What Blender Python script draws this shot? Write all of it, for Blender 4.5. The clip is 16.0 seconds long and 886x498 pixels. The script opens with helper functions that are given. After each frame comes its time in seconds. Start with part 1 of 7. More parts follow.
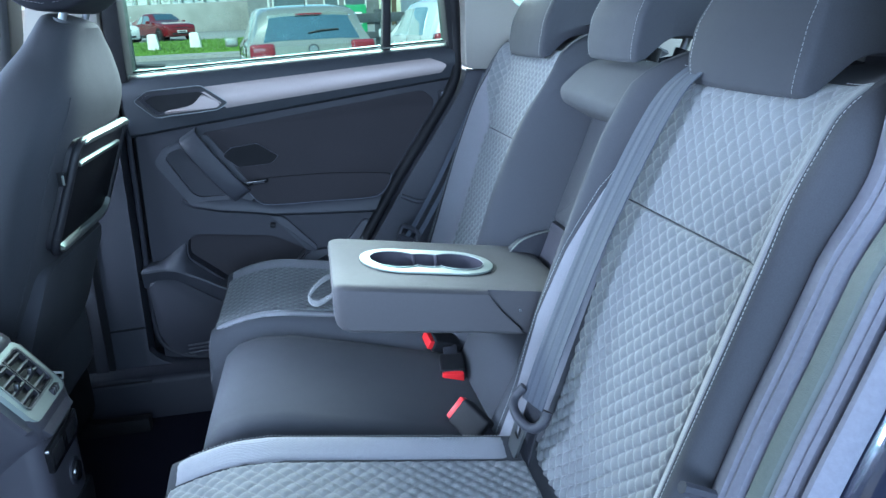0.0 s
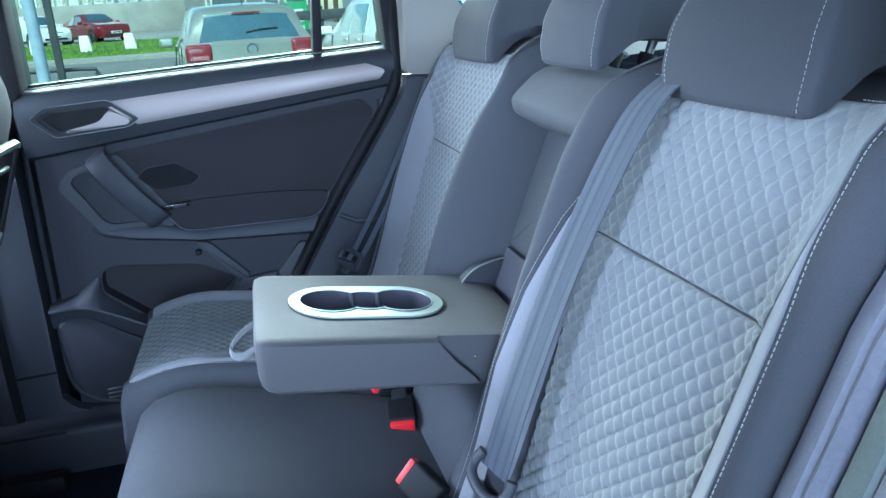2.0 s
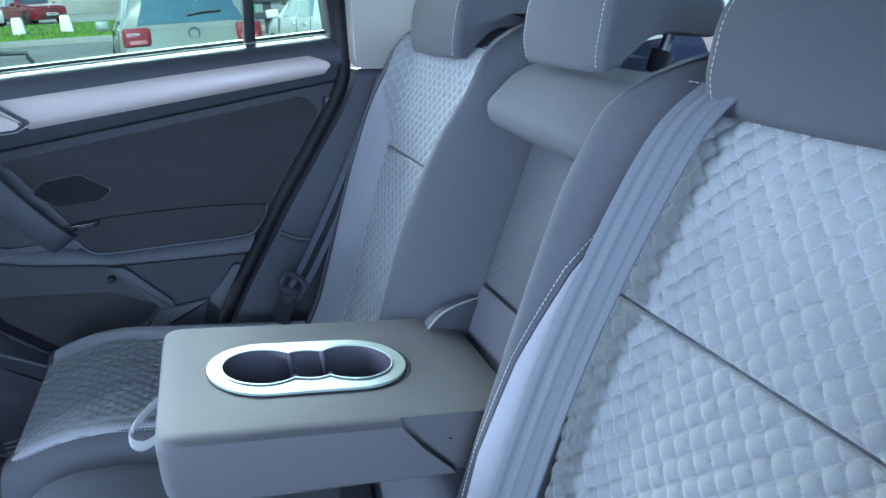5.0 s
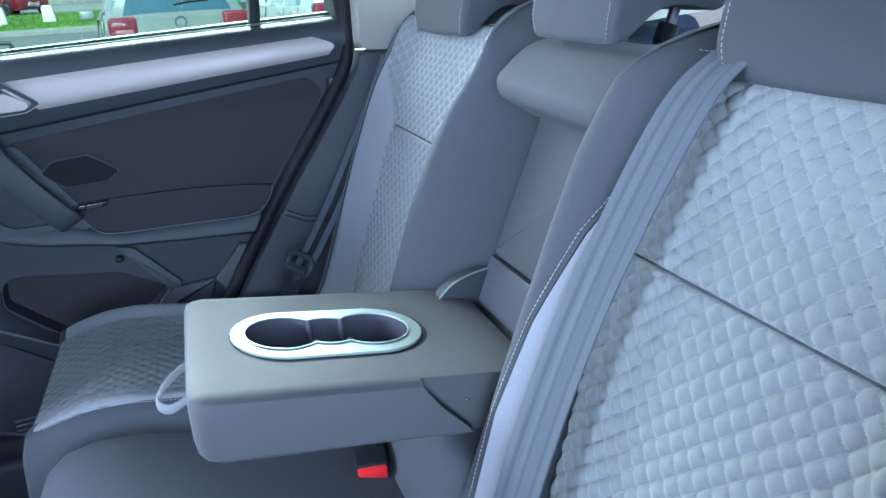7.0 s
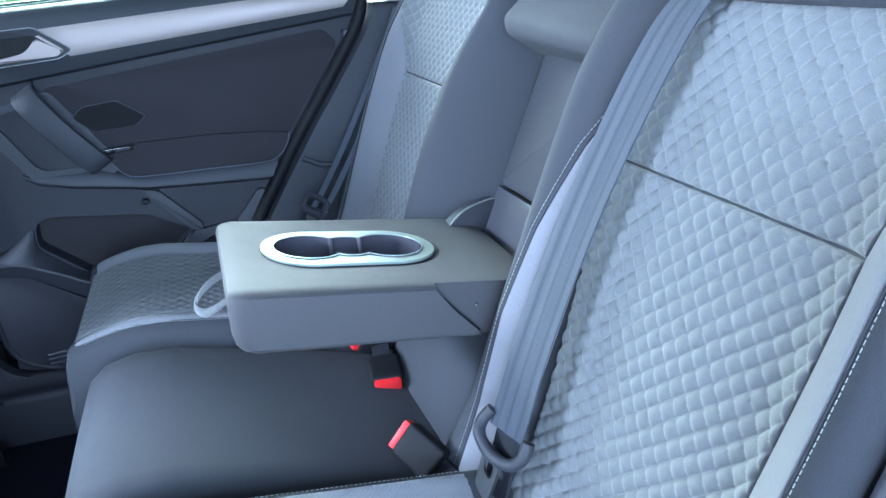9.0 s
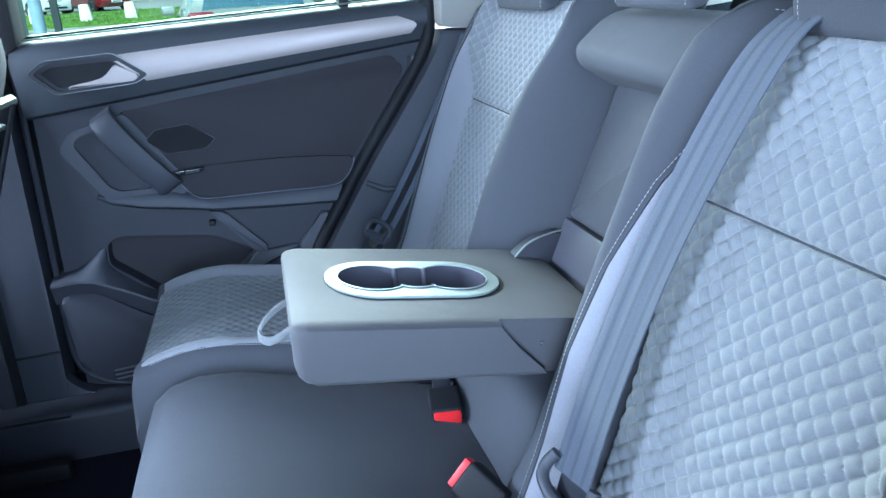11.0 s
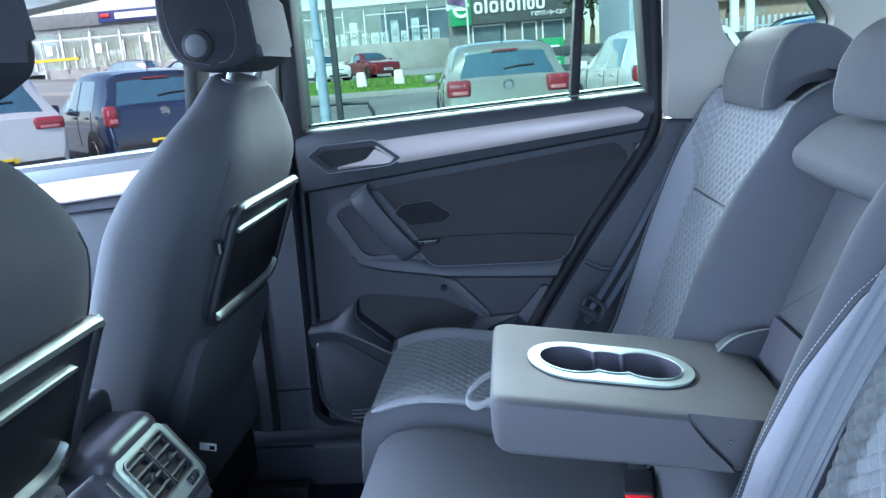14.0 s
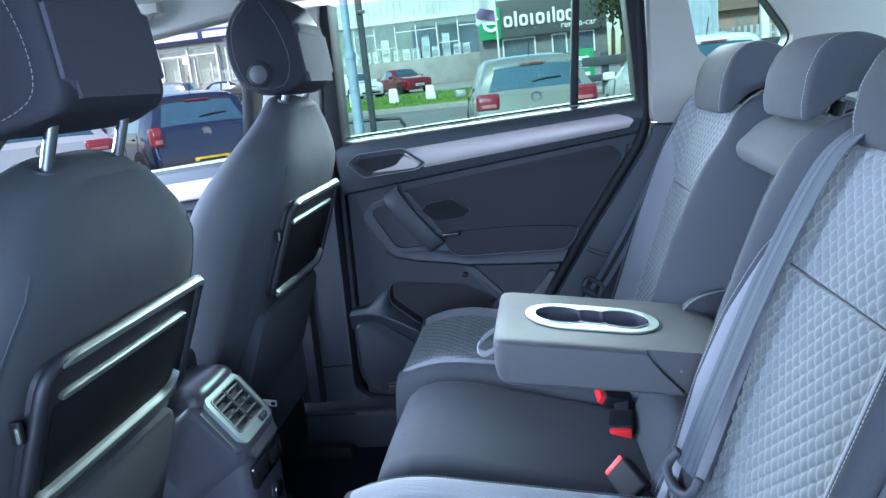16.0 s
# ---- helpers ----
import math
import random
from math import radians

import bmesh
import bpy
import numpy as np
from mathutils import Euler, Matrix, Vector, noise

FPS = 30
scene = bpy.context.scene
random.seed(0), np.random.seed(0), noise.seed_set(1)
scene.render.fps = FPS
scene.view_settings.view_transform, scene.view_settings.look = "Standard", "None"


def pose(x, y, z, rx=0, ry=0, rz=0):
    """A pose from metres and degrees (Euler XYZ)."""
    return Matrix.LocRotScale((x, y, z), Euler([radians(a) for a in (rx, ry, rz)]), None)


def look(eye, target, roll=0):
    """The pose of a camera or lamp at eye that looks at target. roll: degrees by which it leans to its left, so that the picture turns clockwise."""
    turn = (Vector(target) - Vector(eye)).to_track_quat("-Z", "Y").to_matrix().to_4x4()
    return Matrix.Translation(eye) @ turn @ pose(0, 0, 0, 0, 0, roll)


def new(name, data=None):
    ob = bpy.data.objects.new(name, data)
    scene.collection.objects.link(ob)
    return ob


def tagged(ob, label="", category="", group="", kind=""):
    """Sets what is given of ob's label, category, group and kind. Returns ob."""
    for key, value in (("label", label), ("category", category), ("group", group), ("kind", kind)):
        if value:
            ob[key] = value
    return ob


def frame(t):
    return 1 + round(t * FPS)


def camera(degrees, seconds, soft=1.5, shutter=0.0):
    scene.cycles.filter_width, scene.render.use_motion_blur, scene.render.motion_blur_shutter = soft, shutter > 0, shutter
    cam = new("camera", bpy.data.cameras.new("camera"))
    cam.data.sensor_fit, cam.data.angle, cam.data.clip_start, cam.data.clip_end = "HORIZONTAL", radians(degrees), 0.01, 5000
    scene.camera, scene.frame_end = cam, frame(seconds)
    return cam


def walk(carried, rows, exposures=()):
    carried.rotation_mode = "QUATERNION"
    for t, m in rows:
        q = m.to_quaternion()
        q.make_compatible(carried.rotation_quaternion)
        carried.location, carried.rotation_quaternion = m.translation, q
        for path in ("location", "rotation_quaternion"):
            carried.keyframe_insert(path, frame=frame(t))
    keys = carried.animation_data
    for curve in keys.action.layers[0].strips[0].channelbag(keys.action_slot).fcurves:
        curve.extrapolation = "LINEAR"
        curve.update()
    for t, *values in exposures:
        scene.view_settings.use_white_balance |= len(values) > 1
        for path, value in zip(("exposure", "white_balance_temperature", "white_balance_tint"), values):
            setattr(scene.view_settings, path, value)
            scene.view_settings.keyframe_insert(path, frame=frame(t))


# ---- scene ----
cam = camera(61.6, 16.0)
METRES, EYE, TILT, LEAN, TURN = 1.07, 1.28, -17.0, 2.7, -10.0
ROWS = [
    (0.0, 0.0, 0.0, 0.0, 0.0, 0.0, -0.0),
    (0.5, 0.0044, 0.0322, 0.0109, -0.81, -0.2, 0.57),
    (1.0, 0.0088, 0.0652, 0.0259, -1.79, -0.28, 1.16),
    (1.5, 0.0105, 0.1018, 0.0404, -2.82, -0.36, 1.71),
    (2.0, 0.0145, 0.1391, 0.0534, -3.73, -0.41, 2.08),
    (2.5, 0.017, 0.1734, 0.0657, -4.48, -0.51, 2.25),
    (3.0, 0.0249, 0.2156, 0.0776, -5.09, -0.72, 2.34),
    (3.5, 0.03, 0.2541, 0.0909, -5.68, -0.97, 2.36),
    (4.0, 0.0319, 0.2935, 0.1015, -6.26, -1.28, 2.47),
    (6.5, -0.0006, 0.3603, 0.1227, -8.34, -2.13, 3.03),
    (7.0, -0.0113, 0.3205, 0.0962, -8.33, -2.44, 3.12),
    (7.5, -0.0178, 0.2889, 0.0712, -8.29, -2.85, 3.06),
    (8.0, -0.0219, 0.2674, 0.0538, -8.23, -3.36, 3.01),
    (8.5, -0.0317, 0.2482, 0.0332, -8.18, -3.96, 2.94),
    (11.0, -0.0416, 0.2653, 0.0495, -3.61, -2.37, 1.68),
    (11.5, -0.0366, 0.2735, 0.0676, -0.71, -1.35, 0.93),
    (12.0, -0.0321, 0.2705, 0.0786, 2.7, -0.43, 0.12),
    (12.5, -0.0275, 0.2447, 0.0842, 6.26, 0.43, -0.7),
    (13.0, -0.0168, 0.2216, 0.089, 9.63, 1.12, -1.48),
    (13.5, -0.008, 0.2096, 0.0895, 12.43, 1.61, -2.08),
    (14.0, 0.0023, 0.1772, 0.0811, 14.51, 2.0, -2.48),
    (14.5, 0.0209, 0.1198, 0.0645, 15.84, 2.34, -2.65),
    (15.0, 0.0501, 0.0533, 0.0481, 16.6, 2.65, -2.52),
    (15.5, 0.075, -0.0007, 0.0342, 17.02, 2.86, -2.12),
    (16.0, 0.0967, -0.0469, 0.0221, 17.24, 2.95, -1.55),
]
EXPO = [(0.0, 0.15, 6000, 13), (4.0, 0.19, 6050, 13), (8.0, 0.34, 6050, 13), (10.8, 0.50, 6050, 13), (12.0, 0.45, 6050, 14), (14.0, 0.19, 6050, 15), (16.0, 0.13, 6000, 16)]
walk(cam, [(t, pose(0, 0, EYE, TILT, LEAN, TURN) @ pose(METRES * x, METRES * y, METRES * z, 90 + pitch, roll, yaw)) for t, x, y, z, yaw, pitch, roll in ROWS], EXPO)

# ---- world, sun, large lights ----
SUN_EL, SUN_AZ = 48.0, 200.0
world = bpy.data.worlds.new("sky")
world.use_nodes = True
wn = world.node_tree.nodes
sky = wn.new("ShaderNodeTexSky")
sky.sky_type, sky.sun_disc = "NISHITA", False
sky.sun_elevation, sky.sun_rotation = radians(SUN_EL), radians(SUN_AZ)
sky.air_density, sky.dust_density, sky.ozone_density = 1.0, 1.2, 1.0
wn["Background"].inputs["Strength"].default_value = 0.19
world.node_tree.links.new(sky.outputs[0], wn["Background"].inputs["Color"])
scene.world = world

sun_data = bpy.data.lights.new("sun", "SUN")
sun_data.energy, sun_data.angle, sun_data.color = 5.0, radians(12), (0.96, 0.95, 0.92)
sun = new("sun", sun_data)
az, el = radians(SUN_AZ), radians(SUN_EL)
sun_dir = Vector((math.sin(az) * math.cos(el), math.cos(az) * math.cos(el), math.sin(el)))
sun.matrix_world = look(sun_dir * 60, (0, 0, 0))


def opening_light(name, eye, target, w, h, watts, color=(0.80, 0.90, 1.0)):
    """An added area lamp that stands in for skylight through an opening of the car."""
    d = bpy.data.lights.new(name, "AREA")
    d.shape, d.size, d.size_y, d.energy, d.color = "RECTANGLE", w, h, watts, color
    ob = new(name, d)
    ob.matrix_world = look(eye, target)
    return ob


opening_light("door_opening_skylight", (-0.20, -2.6, 1.80), (0.0, 1.2, 0.90), 3.7, 2.4, 280, (0.48, 0.73, 1.0))
# added fill lamp beside the doorway, brightens the rear seats; no source of its own
opening_light("doorway_fill_lamp", (-0.45, -0.75, 1.12), (0.45, 0.80, 1.02), 0.8, 0.6, 24, (0.64, 0.80, 1.0))
opening_light("windscreen_skylight", (-1.75, 1.1, 1.62), (-0.4, 1.1, 0.9), 1.25, 0.5, 380, (0.62, 0.80, 1.0))
opening_light("far_window_skylight", (-0.1, 4.9, 2.75), (0.0, 1.0, 0.98), 3.4, 1.2, 1100, (0.74, 0.96, 0.95))
opening_light("tailgate_skylight", (1.35, 1.1, 1.62), (-0.5, 1.05, 0.95), 1.1, 0.45, 90, (0.60, 0.84, 1.0))


# ---- materials ----
def mat(name, color, rough=0.6, metal=0.0, var=0.12, scale=30.0, bump=0.0, bscale=400.0, sheen=0.0,
        coat=0.0, stain=0.08, sscale=4.0, spec=0.5, bkind="noise", crease=0.0):
    """A surface with grain and stains at two scales and fine relief."""
    m = bpy.data.materials.new(name)
    m.use_nodes = True
    n, l = m.node_tree.nodes, m.node_tree.links
    b = n["Principled BSDF"]
    b.inputs["Roughness"].default_value, b.inputs["Metallic"].default_value = rough, metal
    b.inputs["Specular IOR Level"].default_value = spec
    b.inputs["Sheen Weight"].default_value, b.inputs["Coat Weight"].default_value = sheen, coat
    tc = n.new("ShaderNodeTexCoord")
    n1, n2 = n.new("ShaderNodeTexNoise"), n.new("ShaderNodeTexNoise")
    n1.inputs["Scale"].default_value, n2.inputs["Scale"].default_value = scale, sscale
    n1.inputs["Detail"].default_value = 6
    for k in (n1, n2):
        l.new(tc.outputs["Object"], k.inputs["Vector"])
    r1, r2 = n.new("ShaderNodeMapRange"), n.new("ShaderNodeMapRange")
    for r, k, v in ((r1, n1, var), (r2, n2, stain)):
        r.inputs["From Min"].default_value, r.inputs["From Max"].default_value = 0.3, 0.7
        r.inputs["To Min"].default_value, r.inputs["To Max"].default_value = 1 - v, 1 + v
        l.new(k.outputs[0], r.inputs["Value"])
    mul = n.new("ShaderNodeMath")
    mul.operation = "MULTIPLY"
    l.new(r1.outputs[0], mul.inputs[0]), l.new(r2.outputs[0], mul.inputs[1])
    vm = n.new("ShaderNodeVectorMath")
    vm.operation = "SCALE"
    vm.inputs[0].default_value = color
    l.new(mul.outputs[0], vm.inputs["Scale"])
    l.new(vm.outputs[0], b.inputs["Base Color"])
    rr = n.new("ShaderNodeMapRange")
    rr.inputs["From Min"].default_value, rr.inputs["From Max"].default_value = 0.3, 0.7
    rr.inputs["To Min"].default_value, rr.inputs["To Max"].default_value = max(0.02, rough * 0.85), min(1, rough * 1.12)
    l.new(n2.outputs[0], rr.inputs["Value"]), l.new(rr.outputs[0], b.inputs["Roughness"])
    if bump:
        if bkind == "weave":
            w = n.new("ShaderNodeTexWave")
            w.wave_type, w.bands_direction = "BANDS", "Z"
            w.inputs["Scale"].default_value = bscale
            w.inputs["Distortion"].default_value = 1.5
            w.inputs["Detail"].default_value = 2
        elif bkind == "grain":
            w = n.new("ShaderNodeTexVoronoi")
            w.inputs["Scale"].default_value = bscale
        else:
            w = n.new("ShaderNodeTexNoise")
            w.inputs["Scale"].default_value = bscale
        l.new(tc.outputs["Object"], w.inputs["Vector"])
        bp = n.new("ShaderNodeBump")
        bp.inputs["Strength"].default_value, bp.inputs["Distance"].default_value = bump, 0.001
        l.new(w.outputs[0], bp.inputs["Height"])
        l.new(bp.outputs[0], b.inputs["Normal"])
        if crease:
            cn, cb = n.new("ShaderNodeTexNoise"), n.new("ShaderNodeBump")
            cn.inputs["Scale"].default_value, cn.inputs["Detail"].default_value = 13.0, 2
            cb.inputs["Strength"].default_value, cb.inputs["Distance"].default_value = crease, 0.006
            l.new(tc.outputs["Object"], cn.inputs["Vector"])
            l.new(cn.outputs[0], cb.inputs["Height"])
            l.new(cb.outputs[0], bp.inputs["Normal"])
    return m


def emission_free_glass(name, tint, gloss=0.07):
    """A thin pane: tinted, clear, with a mirror gloss on it."""
    m = bpy.data.materials.new(name)
    m.use_nodes = True
    n, l = m.node_tree.nodes, m.node_tree.links
    n.clear()
    out, mix = n.new("ShaderNodeOutputMaterial"), n.new("ShaderNodeMixShader")
    t, g = n.new("ShaderNodeBsdfTransparent"), n.new("ShaderNodeBsdfGlossy")
    t.inputs[0].default_value = (*tint, 1)
    g.inputs["Roughness"].default_value = 0.01
    mix.inputs[0].default_value = gloss
    l.new(t.outputs[0], mix.inputs[1]), l.new(g.outputs[0], mix.inputs[2]), l.new(mix.outputs[0], out.inputs[0])
    return m


M_DARK = mat("charcoal_seat_cloth", (0.0445, 0.0465, 0.055), 0.88, sheen=0.03, var=0.10, scale=900, bump=0.25, bscale=1500, spec=0.16, crease=0.35)
M_QUILT = mat("grey_quilted_cloth", (0.146, 0.152, 0.163), 0.80, sheen=0.2, var=0.08, scale=700, bump=0.22, bscale=330, bkind="weave", spec=0.3)


def quilt_lines(m, pale=1.28, width=0.045):
    """Paler welded lines of the diamond quilting, along the pattern coordinates."""
    n, l = m.node_tree.nodes, m.node_tree.links
    b = n["Principled BSDF"]
    uv = n.new("ShaderNodeUVMap")
    uv.uv_map = "pattern"
    sep = n.new("ShaderNodeSeparateXYZ")
    l.new(uv.outputs[0], sep.inputs[0])
    near = []
    for k in (0, 1):
        pp = n.new("ShaderNodeMath")
        pp.operation = "PINGPONG"
        pp.inputs[1].default_value = 0.5
        l.new(sep.outputs[k], pp.inputs[0])
        near.append(pp)
    mn = n.new("ShaderNodeMath")
    mn.operation = "MINIMUM"
    l.new(near[0].outputs[0], mn.inputs[0]), l.new(near[1].outputs[0], mn.inputs[1])
    r = n.new("ShaderNodeMapRange")
    r.interpolation_type = "SMOOTHSTEP"
    r.inputs["From Min"].default_value, r.inputs["From Max"].default_value = width * 0.4, width * 1.6
    r.inputs["To Min"].default_value, r.inputs["To Max"].default_value = pale, 1.0
    l.new(mn.outputs[0], r.inputs["Value"])
    old = b.inputs["Base Color"].links[0].from_socket
    vm = n.new("ShaderNodeVectorMath")
    vm.operation = "SCALE"
    l.new(old, vm.inputs[0]), l.new(r.outputs[0], vm.inputs["Scale"])
    l.new(vm.outputs[0], b.inputs["Base Color"])


quilt_lines(M_QUILT)
M_PLAIN = mat("light_grey_seat_cloth", (0.190, 0.188, 0.215), 0.8, sheen=0.3, var=0.12, scale=800, bump=0.4, bscale=420, bkind="weave", spec=0.3)
M_ARM = mat("dark_grey_armrest_cloth", (0.054, 0.051, 0.057), 0.78, sheen=0.04, var=0.08, scale=900, bump=0.25, bscale=1400, spec=0.35, crease=0.3)
M_THREAD = mat("pale_stitching_thread", (0.27, 0.28, 0.29), 0.7, var=0.1)
M_HRCLOTH = mat("black_headrest_leatherette", (0.019, 0.019, 0.025), 0.65, var=0.1, scale=600, bump=0.2, bscale=900, bkind="grain", spec=0.12)
# paler version of the headrest cover, with window light put into the colour
M_HRBACK = mat("headrest_back_window_lit", (0.047, 0.046, 0.058), 0.85, var=0.1, scale=600, bump=0.2, bscale=900, bkind="grain", spec=0.10)
M_PLAST = mat("dark_grained_plastic", (0.022, 0.022, 0.030), 0.55, var=0.08, scale=300, bump=0.35, bscale=900, bkind="grain", spec=0.3)
M_PLAST2 = mat("charcoal_soft_plastic", (0.037, 0.038, 0.048), 0.55, var=0.08, scale=300, bump=0.3, bscale=800, bkind="grain", spec=0.33)
M_INSERT = mat("door_insert_cloth", (0.035, 0.032, 0.036), 0.8, sheen=0.0, var=0.1, scale=900, bump=0.2, bscale=1200, spec=0.06)
M_BLACK = mat("black_rubber", (0.010, 0.010, 0.012), 0.6, var=0.2, bump=0.1, spec=0.15)
M_GLOSSBLK = mat("gloss_black_plastic", (0.012, 0.012, 0.014), 0.12, var=0.1, coat=0.5)
M_SILVER = mat("satin_silver_trim", (0.36, 0.30, 0.29), 0.55, metal=0.3, var=0.03, scale=500, stain=0.03)
M_CHROME = mat("satin_chrome", (0.20, 0.21, 0.22), 0.40, metal=1.0, var=0.03, stain=0.02)
M_RAIL = mat("brushed_rail", (0.16, 0.175, 0.16), 0.45, metal=0.45, var=0.05, stain=0.04)
M_CUPRIM = mat("satin_aluminium_rim", (0.31, 0.36, 0.34), 0.40, metal=0.55, var=0.03, stain=0.03)
M_RED = mat("red_button_plastic", (0.62, 0.020, 0.024), 0.45, spec=0.25, var=0.06)
M_BELT = mat("grey_belt_webbing", (0.080, 0.089, 0.112), 0.8, spec=0.12, var=0.10, scale=600, bump=0.4, bscale=700, bkind="weave")
M_BELTS = mat("darker_belt_stripe", (0.063, 0.070, 0.090), 0.8, spec=0.12, var=0.10, scale=600, bump=0.4, bscale=700, bkind="weave")
M_BELTB = mat("black_belt_webbing", (0.022, 0.023, 0.030), 0.7, spec=0.15, var=0.1, scale=600, bump=0.4, bscale=700, bkind="weave")
M_CARPET = mat("black_floor_carpet", (0.014, 0.014, 0.024), 0.95, var=0.35, scale=500, bump=0.8, bscale=700, spec=0.05)
M_LINER = mat("pale_grey_headliner", (0.215, 0.202, 0.186), 0.9, var=0.05, scale=900, bump=0.3, bscale=1200, spec=0.2)
M_BODY = mat("dark_blue_car_paint", (0.012, 0.016, 0.035), 0.22, metal=0.3, coat=1.0, var=0.15, scale=900)
M_GLASS = emission_free_glass("tinted_window_glass", (0.75, 0.94, 0.87), 0.0006)
M_CLEAR = emission_free_glass("clear_window_glass", (0.97, 0.98, 0.98), 0.0006)
M_TABLE = mat("black_table_plastic", (0.016, 0.016, 0.020), 0.45, spec=0.3, var=0.1, bump=0.25, bscale=900, bkind="grain")
M_CONS = mat("satin_dark_console_plastic", (0.058, 0.056, 0.070), 0.36, var=0.06, bump=0.15, bscale=900, bkind="grain")
M_CUPIN = mat("dark_cup_plastic", (0.060, 0.056, 0.072), 0.25, var=0.08)
M_LOOP = mat("pale_grey_pull_strap", (0.15, 0.15, 0.155), 0.75, var=0.15, scale=700, bump=0.4, bscale=600, bkind="weave")


# ---- shape helpers ----
def thing(name, loc, label, category, group="", kind=""):
    ob = new(name)
    ob.location = loc
    return tagged(ob, label, category, group, kind)


def finish(me, bm, smooth):
    bmesh.ops.recalc_face_normals(bm, faces=bm.faces)
    bm.to_mesh(me)
    bm.free()
    if smooth:
        me.polygons.foreach_set("use_smooth", [True] * len(me.polygons))
        me.set_sharp_from_angle(angle=radians(38))


def part(name, bm, material, parent=None, label="", smooth=True):
    me = bpy.data.meshes.new(name)
    finish(me, bm, smooth)
    me.materials.append(material)
    ob = new(name, me)
    if parent:
        ob.parent = parent
        off = Vector() if parent.parent else parent.location.copy()
        ob.matrix_parent_inverse = Matrix.Translation(-off)
    return tagged(ob, label) if label else ob


def solo(name, bm, material, label, category, group="", kind="", smooth=True):
    """A thing of one mesh."""
    return tagged(part(name, bm, material, None, "", smooth), label, category, group, kind)


def rbox(size, at=(0, 0, 0), bevel=0.004, seg=2, rot=None, bm=None, taper=None):
    bm2 = bmesh.new()
    bmesh.ops.create_cube(bm2, size=1)
    for v in bm2.verts:
        v.co = Vector((v.co.x * size[0], v.co.y * size[1], v.co.z * size[2]))
        if taper and v.co.z > 0:
            v.co.x *= taper[0]
            v.co.y *= taper[1]
    if bevel:
        bmesh.ops.bevel(bm2, geom=bm2.edges[:], offset=bevel, segments=seg, profile=0.6, affect="EDGES")
    m = Matrix.Translation(at) @ (rot.to_4x4() if rot else Matrix())
    bmesh.ops.transform(bm2, matrix=m, verts=bm2.verts)
    return merge(bm, bm2)


def merge(bm, bm2):
    if bm is None:
        return bm2
    me = bpy.data.meshes.new("tmp")
    bm2.to_mesh(me)
    bm2.free()
    bm.from_mesh(me)
    bpy.data.meshes.remove(me)
    return bm


def rounded(poly, r, n=4):
    """Rounds the corners of a flat outline; r: one radius or one a corner."""
    out, k = [], len(poly)
    rs = r if hasattr(r, "__len__") else [r] * k
    for i in range(k):
        p, a, b = Vector(poly[i]), Vector(poly[i - 1]), Vector(poly[(i + 1) % k])
        da, db = (a - p), (b - p)
        q = min(rs[i], da.length * 0.45, db.length * 0.45)
        if q < 1e-5:
            out.append(p)
            continue
        s, e = p + da.normalized() * q, p + db.normalized() * q
        for j in range(n + 1):
            t = j / n
            out.append(s * (1 - t) ** 2 + p * 2 * t * (1 - t) + e * t * t)
    return out


def prism(poly, to3d, d0, d1, bevel=0.0, seg=2, bm=None):
    """An outline (u, v) pushed from depth d0 to d1; to3d(u, v, d) lays it into the world."""
    bm2 = bmesh.new()
    a = [bm2.verts.new(to3d(p[0], p[1], d0)) for p in poly]
    b = [bm2.verts.new(to3d(p[0], p[1], d1)) for p in poly]
    k = len(poly)
    bm2.faces.new(a), bm2.faces.new(b[::-1])
    for i in range(k):
        bm2.faces.new((a[i], b[i], b[(i + 1) % k], a[(i + 1) % k]))
    if bevel:
        ed = [e for e in bm2.edges if all(v in set(b) for v in e.verts)]
        bmesh.ops.bevel(bm2, geom=ed, offset=bevel, segments=seg, profile=0.5, affect="EDGES")
    return merge(bm, bm2)


def ring_prism(outer, inner, to3d, d0, d1, bm=None):
    """A frame between two outlines with the same number of points, from depth d0 to d1."""
    bm2 = bmesh.new()
    k = len(outer)
    vs = [[bm2.verts.new(to3d(p[0], p[1], d)) for p in poly] for poly, d in ((outer, d0), (outer, d1), (inner, d1), (inner, d0))]
    for a, b in ((0, 1), (1, 2), (2, 3), (3, 0)):
        for i in range(k):
            j = (i + 1) % k
            bm2.faces.new((vs[a][i], vs[a][j], vs[b][j], vs[b][i]))
    return merge(bm, bm2)


def loft(rings, closed=True, caps=True, bm=None):
    bm2 = bmesh.new()
    vs = [[bm2.verts.new(p) for p in r] for r in rings]
    k = len(rings[0])
    for a, b in zip(vs, vs[1:]):
        for i in range(k if closed else k - 1):
            j = (i + 1) % k
            bm2.faces.new((a[i], a[j], b[j], b[i]))
    if caps and closed:
        bm2.faces.new(vs[0]), bm2.faces.new(vs[-1][::-1])
    return merge(bm, bm2)


def smooth_path(pts, n=8):
    """Catmull-Rom through the points."""
    p = [Vector(q) for q in pts]
    p = [p[0] * 2 - p[1]] + p + [p[-1] * 2 - p[-2]]
    out = []
    for i in range(1, len(p) - 2):
        for j in range(n):
            t = j / n
            a, b, c, d = p[i - 1:i + 3]
            out.append(0.5 * (2 * b + (c - a) * t + (2 * a - 5 * b + 4 * c - d) * t * t + (3 * b - a - 3 * c + d) * t ** 3))
    return out + [p[-2]]


